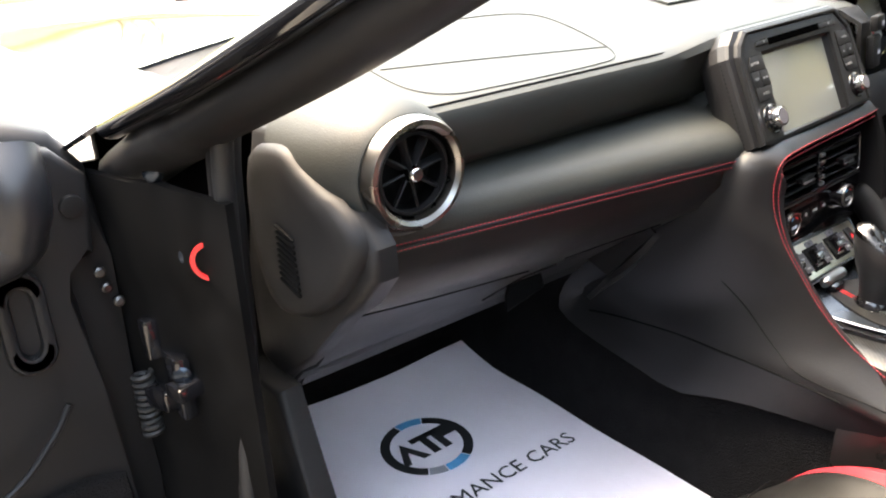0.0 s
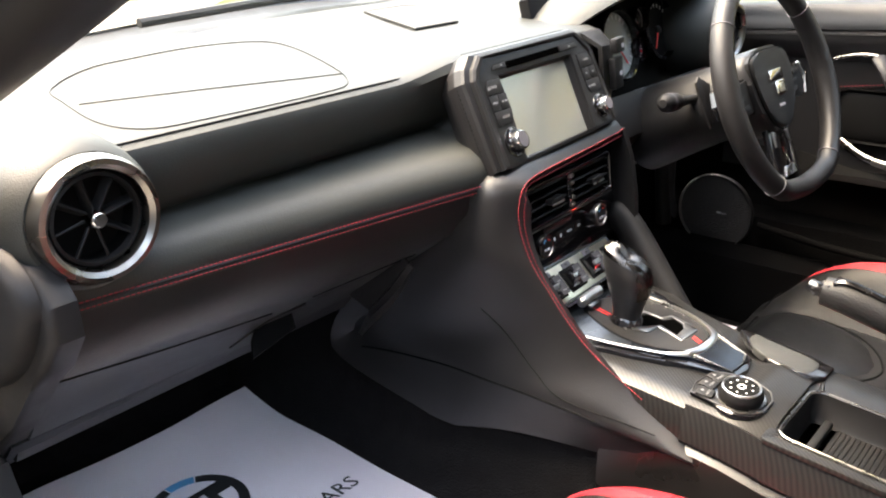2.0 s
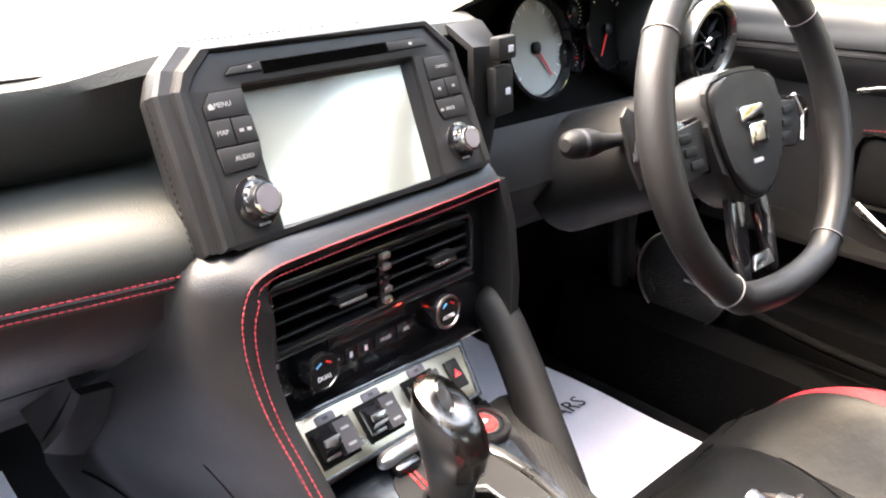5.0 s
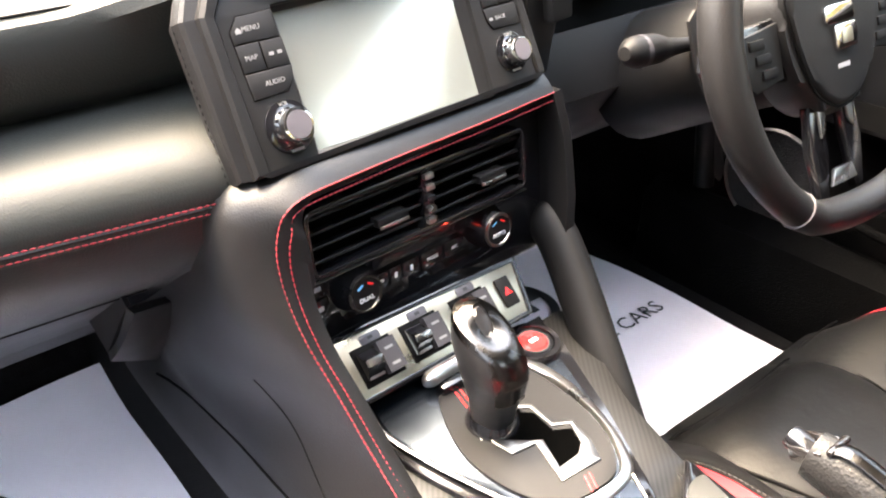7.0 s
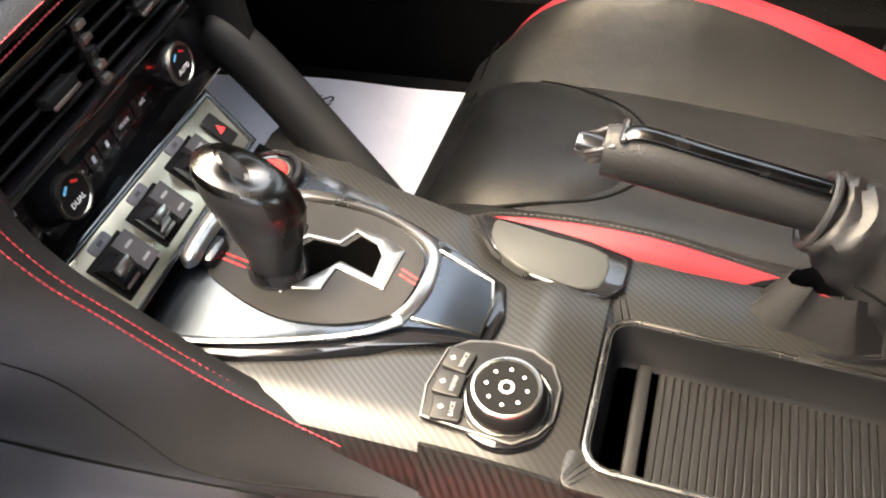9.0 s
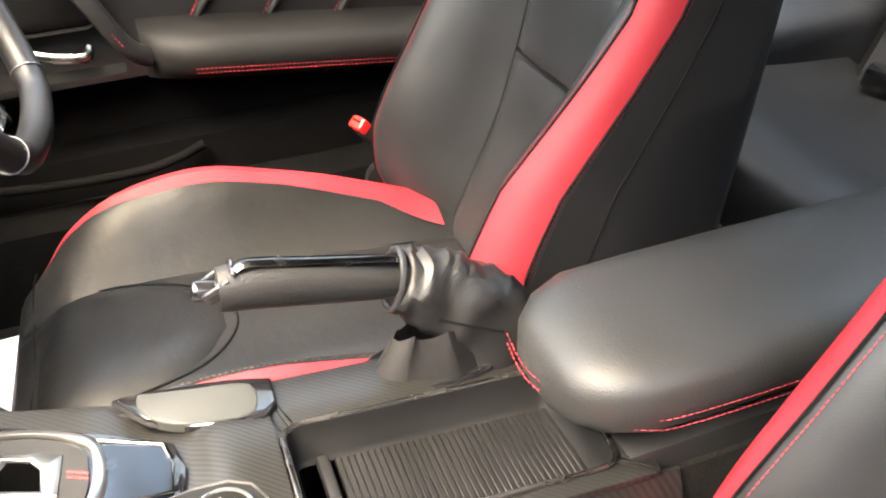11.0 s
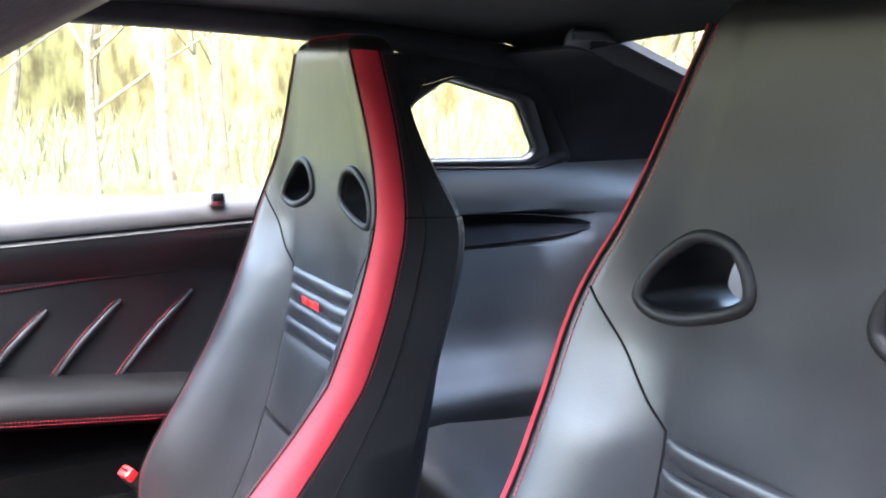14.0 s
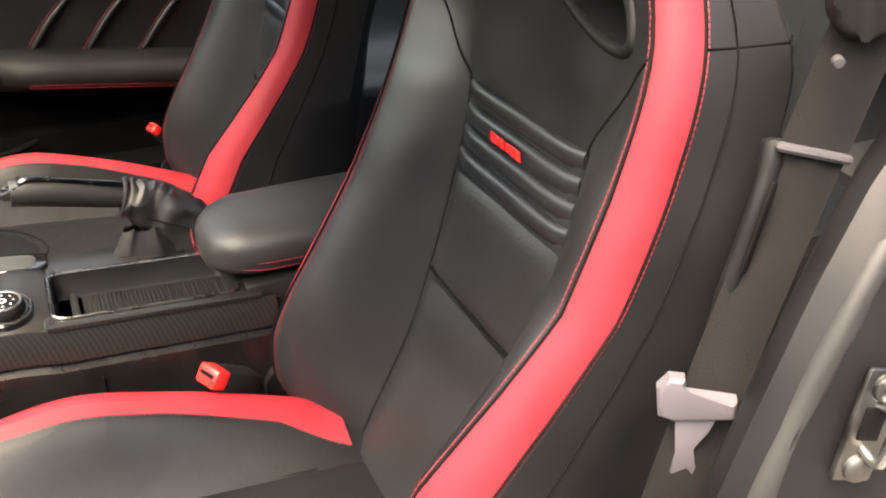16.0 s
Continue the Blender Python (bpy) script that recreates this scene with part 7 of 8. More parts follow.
# rear belt lying on the rear seat behind the passenger
rbelt = thing("rear_seat_belt", "black rear seat belt with grey tongue", "seat belt")
rw = smooth_path([(-0.345, -1.640, 0.845), (-0.300, -1.592, 0.72), (-0.240, -1.545, 0.585), (-0.215, -1.500, 0.45), (-0.21, -1.45, 0.335)], 6)
part("webbing", sheet([[(p.x - 0.022, p.y, p.z), (p.x, p.y + 0.003, p.z), (p.x + 0.022, p.y, p.z)] for p in rw], 0.0014), BELT, rbelt, "black ribbed webbing")
rt = part("tongue", box(0.070, 0.012, 0.022, 0.005, pose(-0.238, -1.540, 0.588, 20)), GREYP, rbelt, "grey plastic tongue")
part("blade", rim(rounded(0.026, 0.040, 0.006, 3), rounded(0.014, 0.020, 0.004, 3), 0.003, 0.0008, pose(-0.232, -1.530, 0.560, 70)), METAL, rt, "bright steel blade")
# striker
strk = thing("door_striker", "bare metal door striker on the lock pillar", "door striker", pose(-0.826, -0.922, 0.609, 10, 8, -16))
part("plate", box(0.007, 0.032, 0.092, 0.003), STEEL, strk)
part("slot", box(0.003, 0.017, 0.026, 0.001, pose(-0.0038, 0.001, 0.003)), DARKG, strk, "dark slot behind the loop")
part("loop", tube(smooth_path([(-0.003, 0, 0.018), (-0.022, 0, 0.018), (-0.022, 0, -0.018), (-0.003, 0, -0.018)], 4), 0.0035, 8), METAL, strk)
for dz in (0.033, -0.033):
    part("bolt", lathe([(0.0115, 0.0), (0.0110, 0.004), (0.008, 0.0065), (0.003, 0.007), (0, 0.0062)], 14, pose(-0.003, 0, dz, 0, -90, 0)), STEEL, strk)

# ---- driver's door panel, closed ----
door = thing("door_driver", "closed black leather door panel with red stitching", "car door")
rows = []
prof = ((0.762, 0.774), (0.755, 0.766), (0.747, 0.758), (0.735, 0.757), (0.715, 0.762), (0.700, 0.768), (0.665, 0.782), (0.655, 0.790), (0.60, 0.796), (0.54, 0.798), (0.48, 0.798), (0.42, 0.798))
def door_top(y):
    """Height of the window line, which climbs towards the rear."""
    return 0.772 + 0.052 * (-0.32 - y)


for y in np.linspace(0.06, -1.04, 26):
    k = (door_top(y) - 0.046 - 0.655) / (0.762 - 0.655)
    rows.append([(x, y, 0.655 + (z - 0.655) * k if z > 0.655 else z) for z, x in prof])
part("upper_panel", sheet(rows, 0.008), LEATHER, door, "black leather upper panel")
part("sill_top", sheet([[(x, y, door_top(y) + z) for z, x in ((0.0, 0.812), (-0.001, 0.798), (-0.006, 0.786), (-0.022, 0.771), (-0.040, 0.761), (-0.048, 0.762), (-0.052, 0.771))] for y in np.linspace(0.06, -1.04, 26)], 0.006), SILL, door, "satin black sill strip below the window")
part("sill_seam", tube([(0.7575, y, door_top(y) - 0.058) for y in np.linspace(0.04, -1.03, 24)], 0.0016, 6), DARKG, door)
# lower panel coloured as it looks in the armrest's shade
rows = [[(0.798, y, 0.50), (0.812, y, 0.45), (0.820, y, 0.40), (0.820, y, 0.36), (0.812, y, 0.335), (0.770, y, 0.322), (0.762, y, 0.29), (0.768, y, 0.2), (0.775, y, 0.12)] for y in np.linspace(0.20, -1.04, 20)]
part("lower_panel", sheet(rows, 0.008), DOORLOW, door, "black lower panel with shade put into its colour")
dl = smooth_path([(0.7935, -0.16, 0.606), (0.7925, -0.316, 0.628), (0.7915, -0.415, 0.639), (0.7905, -0.622, 0.655), (0.7895, -0.89, 0.665), (0.7885, -1.02, 0.667)], 6)
part("stitching", stitches([p - Vector((0.0012, 0, 0)) for p in dl], 0.0050, 0.0014, 0.0009), THREAD, door, "red stitching")
part("seam", tube([p + Vector((0, 0, -0.004)) for p in dl], 0.0016, 6), DARKG, door)
for k, (yb, yt) in enumerate(((-0.440, -0.548), (-0.548, -0.670), (-0.660, -0.798))):
    a, b = Vector((0.797, yb, 0.480 - 0.008 * k)), Vector((0.795, yt, 0.604 + 0.007 * k))
    mid = a.lerp(b, 0.5) + Vector((0, 0.004, 0.003))
    rp = smooth_path([a, mid, b], 8)
    rbp = part("ridge", tube(rp, [0.004 + 0.006 * math.sin(math.pi * (j + 1) / (len(rp) + 1)) for j in range(len(rp))], 12, flat=0.8), LEATHER, door, "raised diagonal leather ridge")
    part("stitching", stitches([p + Vector((-0.006, 0.010, 0.004)) for p in rp], 0.005, 0.0015, 0.0010), THREAD, rbp)
rows = []
for y in (-0.365, -0.37, -0.385, -0.42, -0.5, -0.6, -0.7, -0.8, -0.9):
    k = min(1, math.sqrt(max(0, (-0.363 - y) / 0.05)))
    zt = 0.492 - 0.13 * max(0, (-0.40 - y)) * 0.9
    rows.append([(0.800, y, zt + 0.012), (0.77, y, zt + 0.010 * k), (0.735 + 0.03 * (1 - k), y, zt + 0.004), (0.715 + 0.05 * (1 - k), y, zt - 0.006), (0.706 + 0.06 * (1 - k), y, zt - 0.022), (0.708 + 0.06 * (1 - k), y, zt - 0.042), (0.725 + 0.04 * (1 - k), y, zt - 0.060), (0.79, y, zt - 0.070)])
part("armrest", sheet(rows, 0.008), DOORARM, door, "padded leather door armrest")
for dz in (-0.040, -0.046):
    part("stitching", stitches([(0.7072, y, 0.492 - 0.13 * max(0, (-0.40 - y)) * 0.9 + dz) for y in np.linspace(-0.43, -0.9, 12)], 0.0046, 0.0016, 0.0006), THREAD, door, "red stitching")
strap = part("pull_handle", tube(smooth_path([(0.742, -0.235, 0.672), (0.722, -0.262, 0.645), (0.712, -0.31, 0.565), (0.716, -0.345, 0.495), (0.735, -0.372, 0.468)], 6), 0.016, 12, flat=0.6), LEATHER, door, "slanting leather pull handle")
part("stitching", stitches([(0.7005, -0.262 - 0.083 * t, 0.643 - 0.148 * t) for t in np.linspace(0, 1, 14)], 0.0042, 0.0018, 0.0008), THREAD, strap)
part("chrome_trim", tube(smooth_path([(0.752, -0.155, 0.664), (0.742, -0.20, 0.676), (0.738, -0.242, 0.672), (0.742, -0.262, 0.640)], 5), 0.0042, 10), GUN, door, "dark bright trim round the release recess")
part("release_lever", tube(smooth_path([(0.755, -0.185, 0.512), (0.738, -0.235, 0.490), (0.730, -0.29, 0.482), (0.742, -0.30, 0.492)], 6), 0.0048, 10, flat=1.5), GUN, door, "dark chrome release lever")
part("recess", box(0.02, 0.16, 0.10, 0.02, pose(0.788, -0.24, 0.555)), DARKG, door)
part("window_ledge", sheet([[(0.742, y, 0.484 - 0.02 * (y < -0.2)), (0.735, y, 0.452), (0.78, y, 0.44)] for y in (-0.04, -0.12, -0.22, -0.34)], 0.006), DARKG, door, "black switch ledge")
ringm = Matrix(((0, 0, -1, 0.752), (1, 0, 0, 0.045), (0, 1, 0, 0.322), (0, 0, 0, 1)))
sp = part("speaker_ring", lathe([(0.083, -0.002), (0.083, 0.004), (0.0815, 0.006), (0.0795, 0.004), (0.0795, -0.002)], 56, ringm), STEEL, door, "dull steel speaker ring")
part("speaker_mesh", lathe([(0.0795, 0.0), (0.05, 0.002), (0, 0.003)], 40, ringm), mat("speaker_cloth", (0.012, 0.012, 0.012), 0.7, cells=(380, 1.0, 0.002), var=(20, 0.3)), sp)
part("speaker_badge", box(0.001, 0.022, 0.004, 0, pose(0.7485, 0.03, 0.322)), METAL, sp)
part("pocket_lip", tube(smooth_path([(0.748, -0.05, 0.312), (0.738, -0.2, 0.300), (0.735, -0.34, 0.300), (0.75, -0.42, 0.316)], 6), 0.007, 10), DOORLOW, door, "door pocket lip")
ck = part("lock_pin", box(0.016, 0.030, 0.026, 0.004, pose(0.770, -0.838, 0.789)), METAL, door, "bright framed lock pin")
part("pin", box(0.012, 0.020, 0.016, 0.003, pose(0.764, -0.838, 0.794)), DARKG, ck)

# ---- rear seats ----
def rear_seat(sx, label):
    r = thing("back_bucket_seat", label, "rear seat", pose(sx, 0, 0), "rear seats")
    out_ = 1 if sx > 0 else -1
    rows = []
    for y, z in ((-1.10, 0.20), (-1.12, 0.27), (-1.16, 0.302), (-1.25, 0.305), (-1.38, 0.290), (-1.50, 0.280)):
        rows.append([(u, y, z - (0.10 if abs(u) > 0.255 else 0) + (0.045 if u * out_ > 0 else 0.022) * (abs(u) / 0.26) ** 3) for u in (-0.27, -0.262, -0.24, -0.18, -0.09, 0, 0.09, 0.18, 0.24, 0.262, 0.27)])
    for row in rows:
        row[:] = [(u + (0.055 * out_ if u * out_ > 0.2 else 0), y, z) for u, y, z in row]
    c = part("cushion", sheet(rows), REARL, r, "black leather rear cushion")
    for u in (-0.17, 0.17):
        part("seam", tube([(u, y, z + 0.008) for y, z in ((-1.13, 0.283), (-1.25, 0.305), (-1.38, 0.290), (-1.48, 0.282))], 0.0014, 6), DARKG, c)
    rows = []
    for z, y, w in ((0.26, -1.47, 0.235), (0.34, -1.52, 0.240), (0.45, -1.57, 0.238), (0.58, -1.62, 0.232), (0.66, -1.645, 0.234), (0.73, -1.672, 0.228), (0.80, -1.710, 0.212), (0.86, -1.765, 0.186), (0.882, -1.82, 0.165), (0.888, -1.90, 0.15), (0.87, -1.98, 0.14)):
        row = []
        for k in np.linspace(-1, 1, 17):
            bol = 0.055 * max(0, (abs(k) - 0.5) / 0.5) ** 1.6 if z < 0.85 else 0
            edge_ = 0.05 if abs(k) > 0.99 else 0
            row.append((k * w * (1.12 if k * out_ > 0 else 1.0), y + bol - edge_, z))
        rows.append(row)
    b = part("backrest", sheet(rows), REARL, r, "black leather bucket backrest")
    for s in (-1, 1):
        part("seam", tube(smooth_path([(s * 0.14, -1.49, 0.32), (s * 0.140, -1.56, 0.50), (s * 0.115, -1.622, 0.70), (s * 0.075, -1.675, 0.83)], 6), 0.0016, 6), DARKG, b)
    part("seam", tube([(u, -1.595 + 0.002, 0.60) for u in np.linspace(-0.13, 0.13, 7)], 0.0014, 6), DARKG, b)
    return r


rear_seat(0.30, "black leather rear bucket seat behind the driver")
rear_seat(-0.31, "black leather rear bucket seat behind the passenger")
mid = thing("rear_centre_panel", "charcoal panel between the rear seats with round speaker", "rear panel")
# panel and speaker cover take the lightened copy of the charcoal
part("panel", sheet([[(x, y, z) for y, z in ((-1.50, 0.25), (-1.56, 0.45), (-1.61, 0.66), (-1.645, 0.80), (-1.66, 0.865), (-1.69, 0.880), (-1.76, 0.880))] for x in (-0.19, -0.18, -0.1, 0, 0.1, 0.18, 0.19)], 0.006), REARP, mid, "charcoal moulded panel")
srm = pose(-0.085, -1.606, 0.785, 78)
part("speaker_dish", lathe([(0.076, 0.006), (0.072, 0.0065), (0.068, 0.003), (0.05, 0.001), (0.0, 0.0)], 48, srm), REARP, mid, "round dished speaker cover")
part("plate", rim(rounded(0.205, 0.20, 0.01, 4), rounded(0.150, 0.150, 0.0749, 4), 0.005, 0.002, srm), REARP, mid, "flat speaker plate")
rb = thing("rear_belt_buckle", "black rear buckle with red button on the cushion", "belt buckle", pose(0.462, -1.470, 0.322, -8, 0, 118))
part("body", box(0.042, 0.095, 0.036, 0.008), GLOSSB, rb)
part("release", box(0.036, 0.018, 0.022, 0.004, pose(0, 0.042, -0.004)), REDPL, rb, "red release button")

# ---- open passenger door ----
pd = thing("door_passenger", "open passenger door with charcoal inner panel", "car door")
# panel in x and z, facing rearwards, standing square to the body
def at_door(y=0.285):
    return Matrix(((1, 0, 0, 0), (0, 0, -1, y), (0, 1, 0, 0), (0, 0, 0, 1)))


dout = [(-0.812, 0.18), (-0.815, 0.30), (-0.822, 0.46), (-0.818, 0.60), (-0.822, 0.70), (-0.85, 0.742), (-0.90, 0.762), (-1.10, 0.79), (-1.90, 0.83), (-1.95, 0.5), (-1.90, 0.05), (-0.90, 0.02)]
part("door_shell", prism(dout[::-1], 0.08, 0.02, at_door(0.385), 3), PLASTIC, pd, "black door shell")
dpan = [(-0.862, 0.30), (-0.862, 0.46), (-0.868, 0.57), (-0.880, 0.605), (-0.840, 0.615), (-0.832, 0.70), (-0.86, 0.732), (-0.905, 0.748), (-1.10, 0.775), (-1.85, 0.80), (-1.85, 0.20), (-0.95, 0.16), (-0.84, 0.20)]
part("inner_panel", prism(dpan[::-1], 0.022, 0.008, at_door(0.302), 3), TRIMGREY, pd, "charcoal moulded inner panel")
hnd = rounded(0.050, 0.118, 0.024, 6, -0.924, 0.562)
hd = part("pull_bezel", rim(hnd, [(x * 0.42 - 0.924 * 0.58, (z - 0.562) * 0.66 + 0.562) for x, z in hnd], 0.016, 0.005, at_door(0.285)), TRIMGREY, pd, "grey oval pull surround")
part("pull_recess", prism([(x * 0.5 - 0.924 * 0.5, (z - 0.562) * 0.66 + 0.562) for x, z in hnd][::-1], 0.004, 0, at_door(0.286)), DARKG, hd)
part("armrest_roll", tube(smooth_path([(-0.905, 0.255, 0.745), (-0.908, 0.235, 0.712), (-0.915, 0.24, 0.68), (-0.95, 0.25, 0.65), (-1.2, 0.25, 0.63)], 6), 0.030, 14), SEATL, pd, "padded leather roll")
part("plug", lathe([(0.013, 0.0), (0.012, 0.004), (0.009, 0.005), (0, 0.003)], 24, Matrix(((1, 0, 0, -0.853), (0, 0, -1, 0.280), (0, 1, 0, 0.672), (0, 0, 0, 1)))), PLASTIC, pd, "round plastic plug")
part("pocket", prism([(-0.85, 0.20), (-0.862, 0.34), (-0.90, 0.352), (-0.96, 0.35), (-1.5, 0.36), (-1.5, 0.12), (-0.95, 0.12)][::-1], 0.012, 0.006, at_door(0.280)), CARPET, pd, "carpeted pocket front")
part("pocket_edge", tube(smooth_path([(-0.905, 0.262, 0.462), (-0.93, 0.258, 0.43), (-0.985, 0.255, 0.385), (-1.1, 0.25, 0.35)], 5), 0.004, 8), TRIMGREY, pd, "charcoal pocket edge")
for dx, dz in ((-0.836, 0.585), (-0.832, 0.565), (-0.822, 0.545)):
    part("bolt", lathe([(0.0065, 0.0), (0.0065, 0.004), (0.004, 0.006), (0, 0.006)], 10, Matrix(((1, 0, 0, dx), (0, 0, -1, 0.300), (0, 1, 0, dz), (0, 0, 0, 1)))), STEEL, pd, "bare metal bolt")
hinge = part("hinge", box(0.02, 0.04, 0.08, 0.005, pose(-0.79, 0.24, 0.45)), GLOSSB, pd, "black door hinge")
part("strap", box(0.05, 0.05, 0.028, 0.005, pose(-0.795, 0.27, 0.43, 0, 0, 20)), GLOSSB, hinge, "black check strap")
part("spring", tube([(-0.818 + 0.0105 * math.cos(a), 0.285 + 0.0105 * math.sin(a), 0.37 + 0.0085 * a / (2 * math.pi)) for a in np.linspace(0, 20 * math.pi, 160)], 0.0034, 6), RUBBER, hinge, "ribbed black wiring gaiter")
part("block", box(0.018, 0.02, 0.05, 0.004, pose(-0.806, 0.265, 0.505)), GLOSSB, hinge)
part("lower_plate", box(0.05, 0.03, 0.02, 0.004, pose(-0.785, 0.22, 0.455, 0, 0, 12)), GLOSSB, hinge)
for x, y, z in ((-0.776, 0.24, 0.70), (-0.776, 0.25, 0.615), (-0.766, 0.205, 0.615), (-0.764, 0.21, 0.545), (-0.79, 0.225, 0.47)):
    part("bolt", lathe([(0.011, 0.0), (0.011, 0.006), (0.007, 0.009), (0, 0.009)], 12, pose(x, y, z, 90, 0, -30)), BLUEMET, hinge, "hinge bolt")
structure("wall_hinge_pillar", sheet([[(-0.745, 0.12, z), (-0.765, 0.20, z), (-0.772, 0.24, z), (-0.79, 0.262, z), (-0.82, 0.36, z)] for z in (0.10, 0.30, 0.45, 0.60, 0.69)], 0.01), DARKG, "black hinge pillar", "wall")
tag = thing("pillar_tag", "small red round tag on the hinge pillar", "tag", Matrix(((0.8, 0, -0.6, -0.760), (-0.6, 0, -0.8, 0.160), (0, 1, 0, 0.620), (0, 0, 0, 1))))
part("disc", rim(rounded(0.044, 0.044, 0.0219, 6), rounded(0.034, 0.034, 0.0169, 6), 0.002, 0.0005), REDPL, tag)
part("label_bar", box(0.010, 0.016, 0.002, 0, pose(0, 0, 0.001)), GREYINK, tag)

# rear spoiler outside
spo = thing("rear_spoiler", "dark grey rear wing outside the rear window", "spoiler")
part("blade", tube(smooth_path([(-0.86, -2.72, 0.92), (-0.5, -2.70, 0.965), (0, -2.68, 0.975), (0.5, -2.70, 0.965), (0.86, -2.72, 0.92)], 6), 0.09, 12, flat=0.25), GREYP, spo, "grey wing blade")
for x in (-0.55, 0.55):
    part("stay", box(0.04, 0.14, 0.12, 0.01, pose(x, -2.70, 0.90)), PAINT, spo)
structure("wall_boot_lid", sheet([[(x, y, z - 0.03 * abs(x) ** 2) for x in np.linspace(-0.88, 0.88, 14)] for y, z in ((-2.36, 0.885), (-2.5, 0.872), (-2.75, 0.86), (-2.85, 0.80), (-2.88, 0.4))], 0.01), PAINT, "glossy black boot lid", "wall")

# dealer card on the dash
card = thing("display_card", "small white printed card standing on the dash", "card", pose(0.60, 0.40, 0.800, 82, 0, 0))
part("sheet", prism(rounded(0.10, 0.09, 0.004, 2, 0, 0.045), 0.0012, 0), PAPER, card)
part("ring_print", rim(rounded(0.044, 0.044, 0.0219, 6, 0, 0.055), rounded(0.032, 0.032, 0.0159, 6, 0, 0.055), 0.0005, 0, pose(0, 0, 0.0013)), BLUEINK, card)
part("text_bar", box(0.07, 0.006, 0.0004, 0, pose(0, 0.014, 0.0015)), REDPL, card, "red print bar")

# ---- woodland round the car ----
def limb(bm_list, start, heading, length, r, depth, rng):
    pts = [Vector(start)]
    d = Vector(heading).normalized()
    n = 5
    for k in range(n):
        d = (d + Vector((rng.uniform(-1, 1), rng.uniform(-1, 1), rng.uniform(-0.3, 0.7))) * 0.16).normalized()
        pts.append(pts[-1] + d * length / n)
    bm_list.append(tube(pts, [max(r * (1 - 0.75 * k / n), 0.004) for k in range(n + 1)], 6 if depth else 9))
    tips = [pts[-1]]
    if depth < 3:
        for k in range(4 if depth else 9):
            t = rng.uniform(0.3, 1.0) if depth else rng.uniform(0.25, 1.0)
            i = min(int(t * n), n - 1)
            p = pts[i].lerp(pts[i + 1], t * n - i)
            a = rng.uniform(0, 2 * math.pi)
            up = rng.uniform(0.7, 1.7)
            h = Vector((math.cos(a), math.sin(a), up))
            tips += limb(bm_list, p, h, length * rng.uniform(0.35, 0.6), r * 0.42 * (1 - 0.4 * t), depth + 1, rng)
    return tips


def tree(seed, height, label, m):
    rng = random.Random(seed)
    t = thing("tree", label, "tree", m, "woodland trees")
    wood = []
    tips = limb(wood, (0, 0, -0.3), (0, 0, 1), height, height * 0.014, 0, rng)
    verts, faces = [], []
    part("trunk", wood[0], BARK, t)
    part("branchwork", join(*wood[1:]), BARK, t, "bare branching limbs")
    for p in tips:
        for k in range(5):
            c = p + Vector((rng.uniform(-1, 1), rng.uniform(-1, 1), rng.uniform(-1, 1))) * 0.35
            s = rng.uniform(0.03, 0.07)
            a = Vector((rng.uniform(-1, 1), rng.uniform(-1, 1), rng.uniform(-1, 1))).normalized() * s
            b = a.cross(Vector((rng.uniform(-1, 1), rng.uniform(-1, 1), rng.uniform(-1, 1)))).normalized() * s * 0.6
            i = len(verts)
            verts += [tuple(c - a), tuple(c + b), tuple(c + a), tuple(c - b)]
            faces.append((i, i + 1, i + 2, i + 3))
    me = bpy.data.meshes.new("crown")
    me.from_pydata(verts, [], faces)
    part("crown", me, LEAF, t, "thin yellow-green spring leaves")
    return t


kinds = [tree(3, 7.0, "bare spring tree with thin yellow-green leaves", pose(9.0, -5.2, -0.24)), tree(8, 5.5, "low spreading spring tree with pale twigs", pose(7.5, -2.6, -0.24)), tree(15, 9.0, "tall thin bare-trunked woodland tree", pose(12.5, -7.5, -0.24))]
rng = random.Random(5)
spots = []
for k in range(46):
    a = rng.uniform(-78, 22)
    d = rng.uniform(9, 26)
    spots.append((d * math.cos(radians(a)), -1.0 + d * math.sin(radians(a))))
for k in range(16):
    a = rng.uniform(200, 285)
    d = rng.uniform(14, 30)
    spots.append((d * math.cos(radians(a)), -1.0 + d * math.sin(radians(a))))
for k in range(10):
    a = rng.uniform(40, 110)
    d = rng.uniform(30, 45)
    spots.append((d * math.cos(radians(a)), d * math.sin(radians(a))))
for k, (x, y) in enumerate(spots):
    sc = rng.uniform(0.75, 1.3)
    copy_thing(kinds[k % 3], pose(x, y, -0.24, 0, 0, rng.uniform(0, 360)) @ Matrix.Diagonal((sc, sc, sc, 1)))

# undergrowth: uncountable scrub
verts, faces = [], []
rng = random.Random(11)
for k in range(16000):
    a = radians(rng.uniform(-100, 14))
    d = rng.uniform(10, 38)
    h = rng.uniform(0.12, 0.7) * (0.6 + d / 30)
    x, y = d * math.cos(a), d * math.sin(a) - 1
    lean = Vector((rng.uniform(-0.4, 0.4), rng.uniform(-0.4, 0.4), 1)) * h
    w = Vector((rng.uniform(-1, 1), rng.uniform(-1, 1), 0)).normalized() * rng.uniform(0.006, 0.02)
    i = len(verts)
    b = Vector((x, y, -0.26))
    verts += [tuple(b - w), tuple(b + w), tuple(b + lean * 0.6 + w * 1.5), tuple(b + lean)]
    faces.append((i, i + 1, i + 2, i + 3))
me = bpy.data.meshes.new("undergrowth")
me.from_pydata(verts, [], faces)
und = part("undergrowth", me, SCRUB, None)
tagged(und, "dry yellow undergrowth between the trees", "undergrowth", kind="stuff")


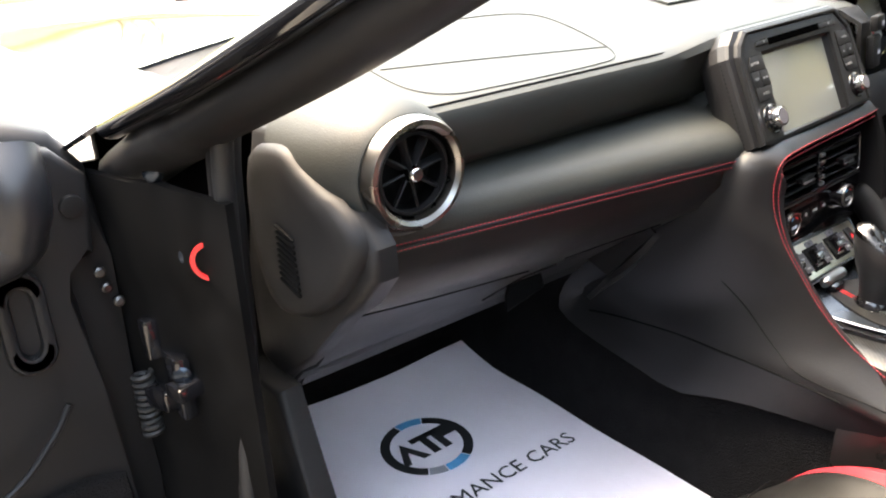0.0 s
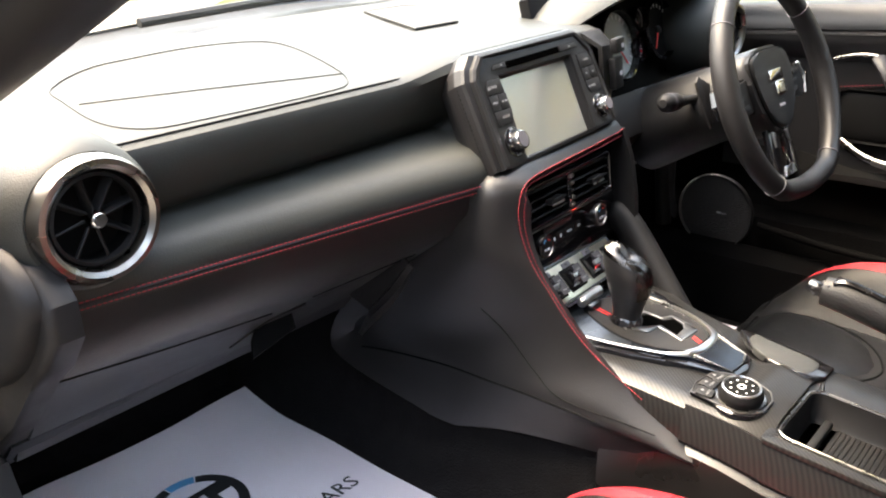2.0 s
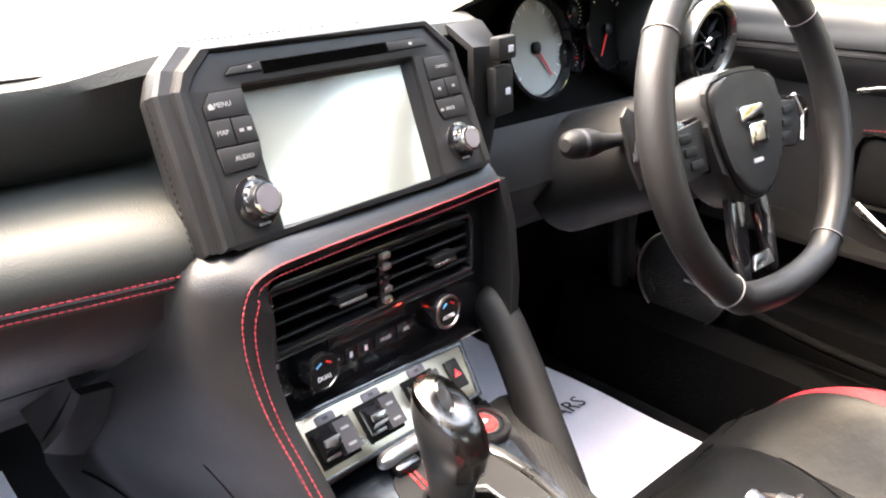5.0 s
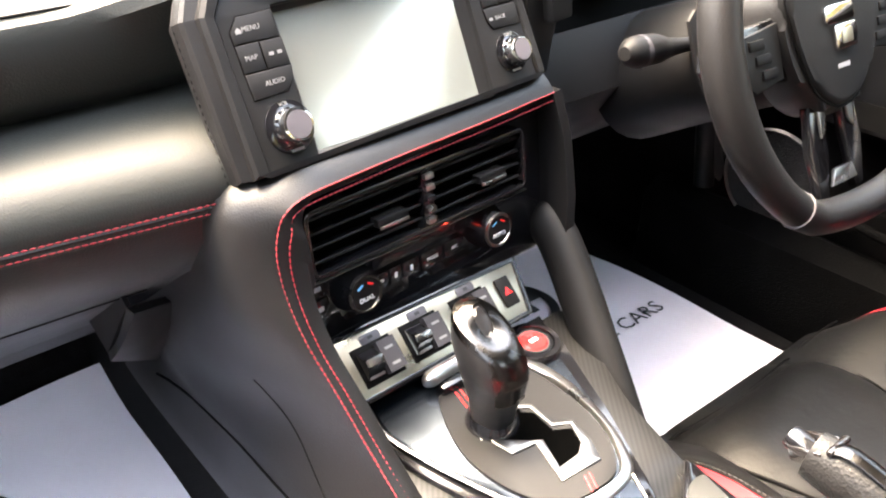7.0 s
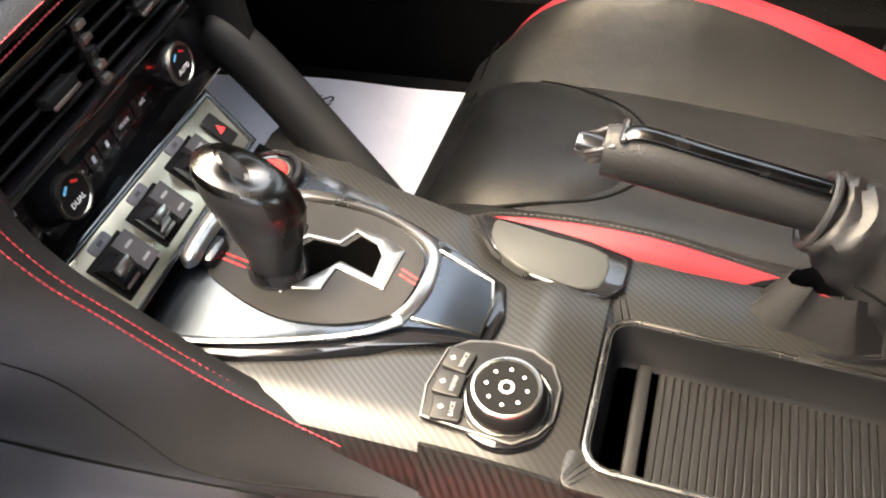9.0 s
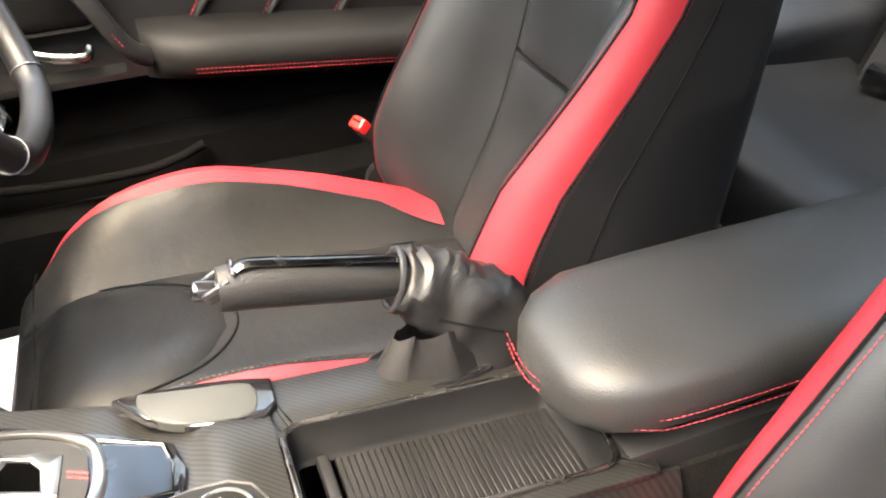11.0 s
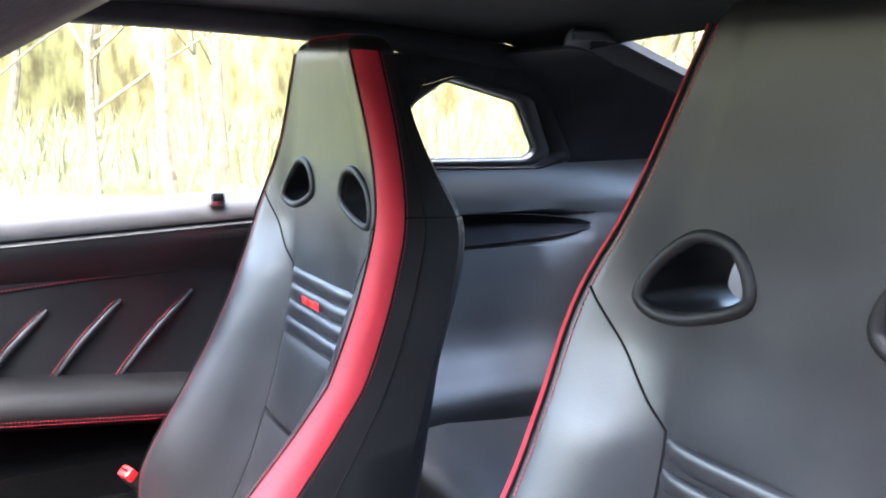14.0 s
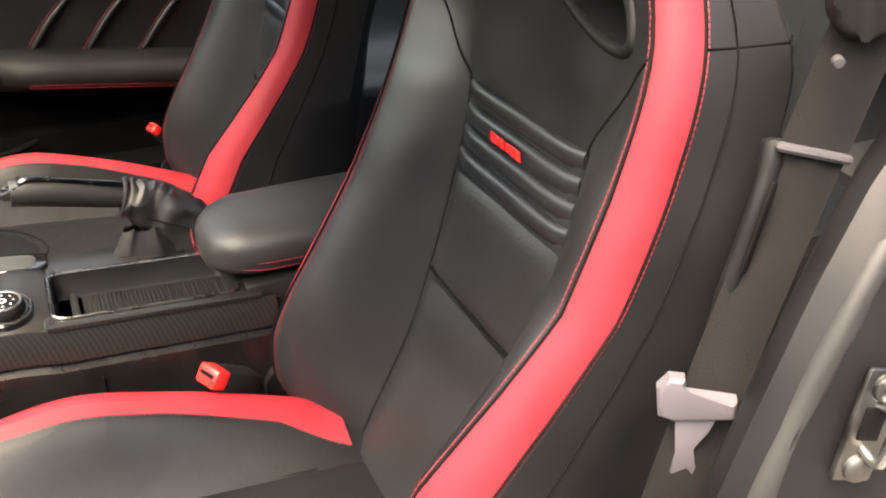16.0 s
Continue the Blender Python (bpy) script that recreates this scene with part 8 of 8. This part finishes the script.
# far wood behind the nearer trees
def woods_material():
    m = mat("far_woods", (0.16, 0.14, 0.06), 1.0, spec=0.0)
    nt = m.node_tree
    b = nt.nodes["Principled BSDF"]
    tc = nt.nodes.new("ShaderNodeTexCoord")
    mp = nt.nodes.new("ShaderNodeMapping")
    mp.inputs["Scale"].default_value = (1.6, 1.6, 0.5)
    nt.links.new(tc.outputs["Object"], mp.inputs["Vector"])
    trunks = nt.nodes.new("ShaderNodeTexNoise")
    trunks.inputs["Scale"].default_value = 1.6
    trunks.inputs["Detail"].default_value = 8
    nt.links.new(mp.outputs[0], trunks.inputs["Vector"])
    clumps = nt.nodes.new("ShaderNodeTexNoise")
    clumps.inputs["Scale"].default_value = 0.9
    clumps.inputs["Detail"].default_value = 10
    nt.links.new(tc.outputs["Object"], clumps.inputs["Vector"])
    mix = nt.nodes.new("ShaderNodeMath")
    mix.operation = "MULTIPLY_ADD"
    mix.inputs[1].default_value = 0.6
    nt.links.new(trunks.outputs[0], mix.inputs[0])
    half = nt.nodes.new("ShaderNodeMath")
    half.operation = "MULTIPLY"
    half.inputs[1].default_value = 0.4
    nt.links.new(clumps.outputs[0], half.inputs[0])
    nt.links.new(half.outputs[0], mix.inputs[2])
    ramp = nt.nodes.new("ShaderNodeValToRGB")
    e = ramp.color_ramp.elements
    e[0].position, e[0].color = 0.40, (0.05, 0.042, 0.02, 1)
    e[1].position, e[1].color = 0.60, (0.165, 0.15, 0.06, 1)
    nt.links.new(mix.outputs[0], ramp.inputs[0])
    nt.links.new(ramp.outputs[0], b.inputs["Base Color"])
    return m


rows = []
for a in np.linspace(-128, 18, 90):
    c, s_ = math.cos(radians(a)), math.sin(radians(a))
    r = 31 + 2.0 * noise.noise(Vector((a * 0.13, 0, 0)))
    top = 9.5 + 2.2 * noise.noise(Vector((a * 0.22, 5, 0))) + 1.4 * noise.noise(Vector((a * 1.1, 9, 0)))
    rows.append([(c * r, -1 + s_ * r, lerp(-0.4, top, k / 6)) for k in range(7)])
structure("backdrop", sheet(rows), woods_material(), "distant pale spring woodland", "backdrop")
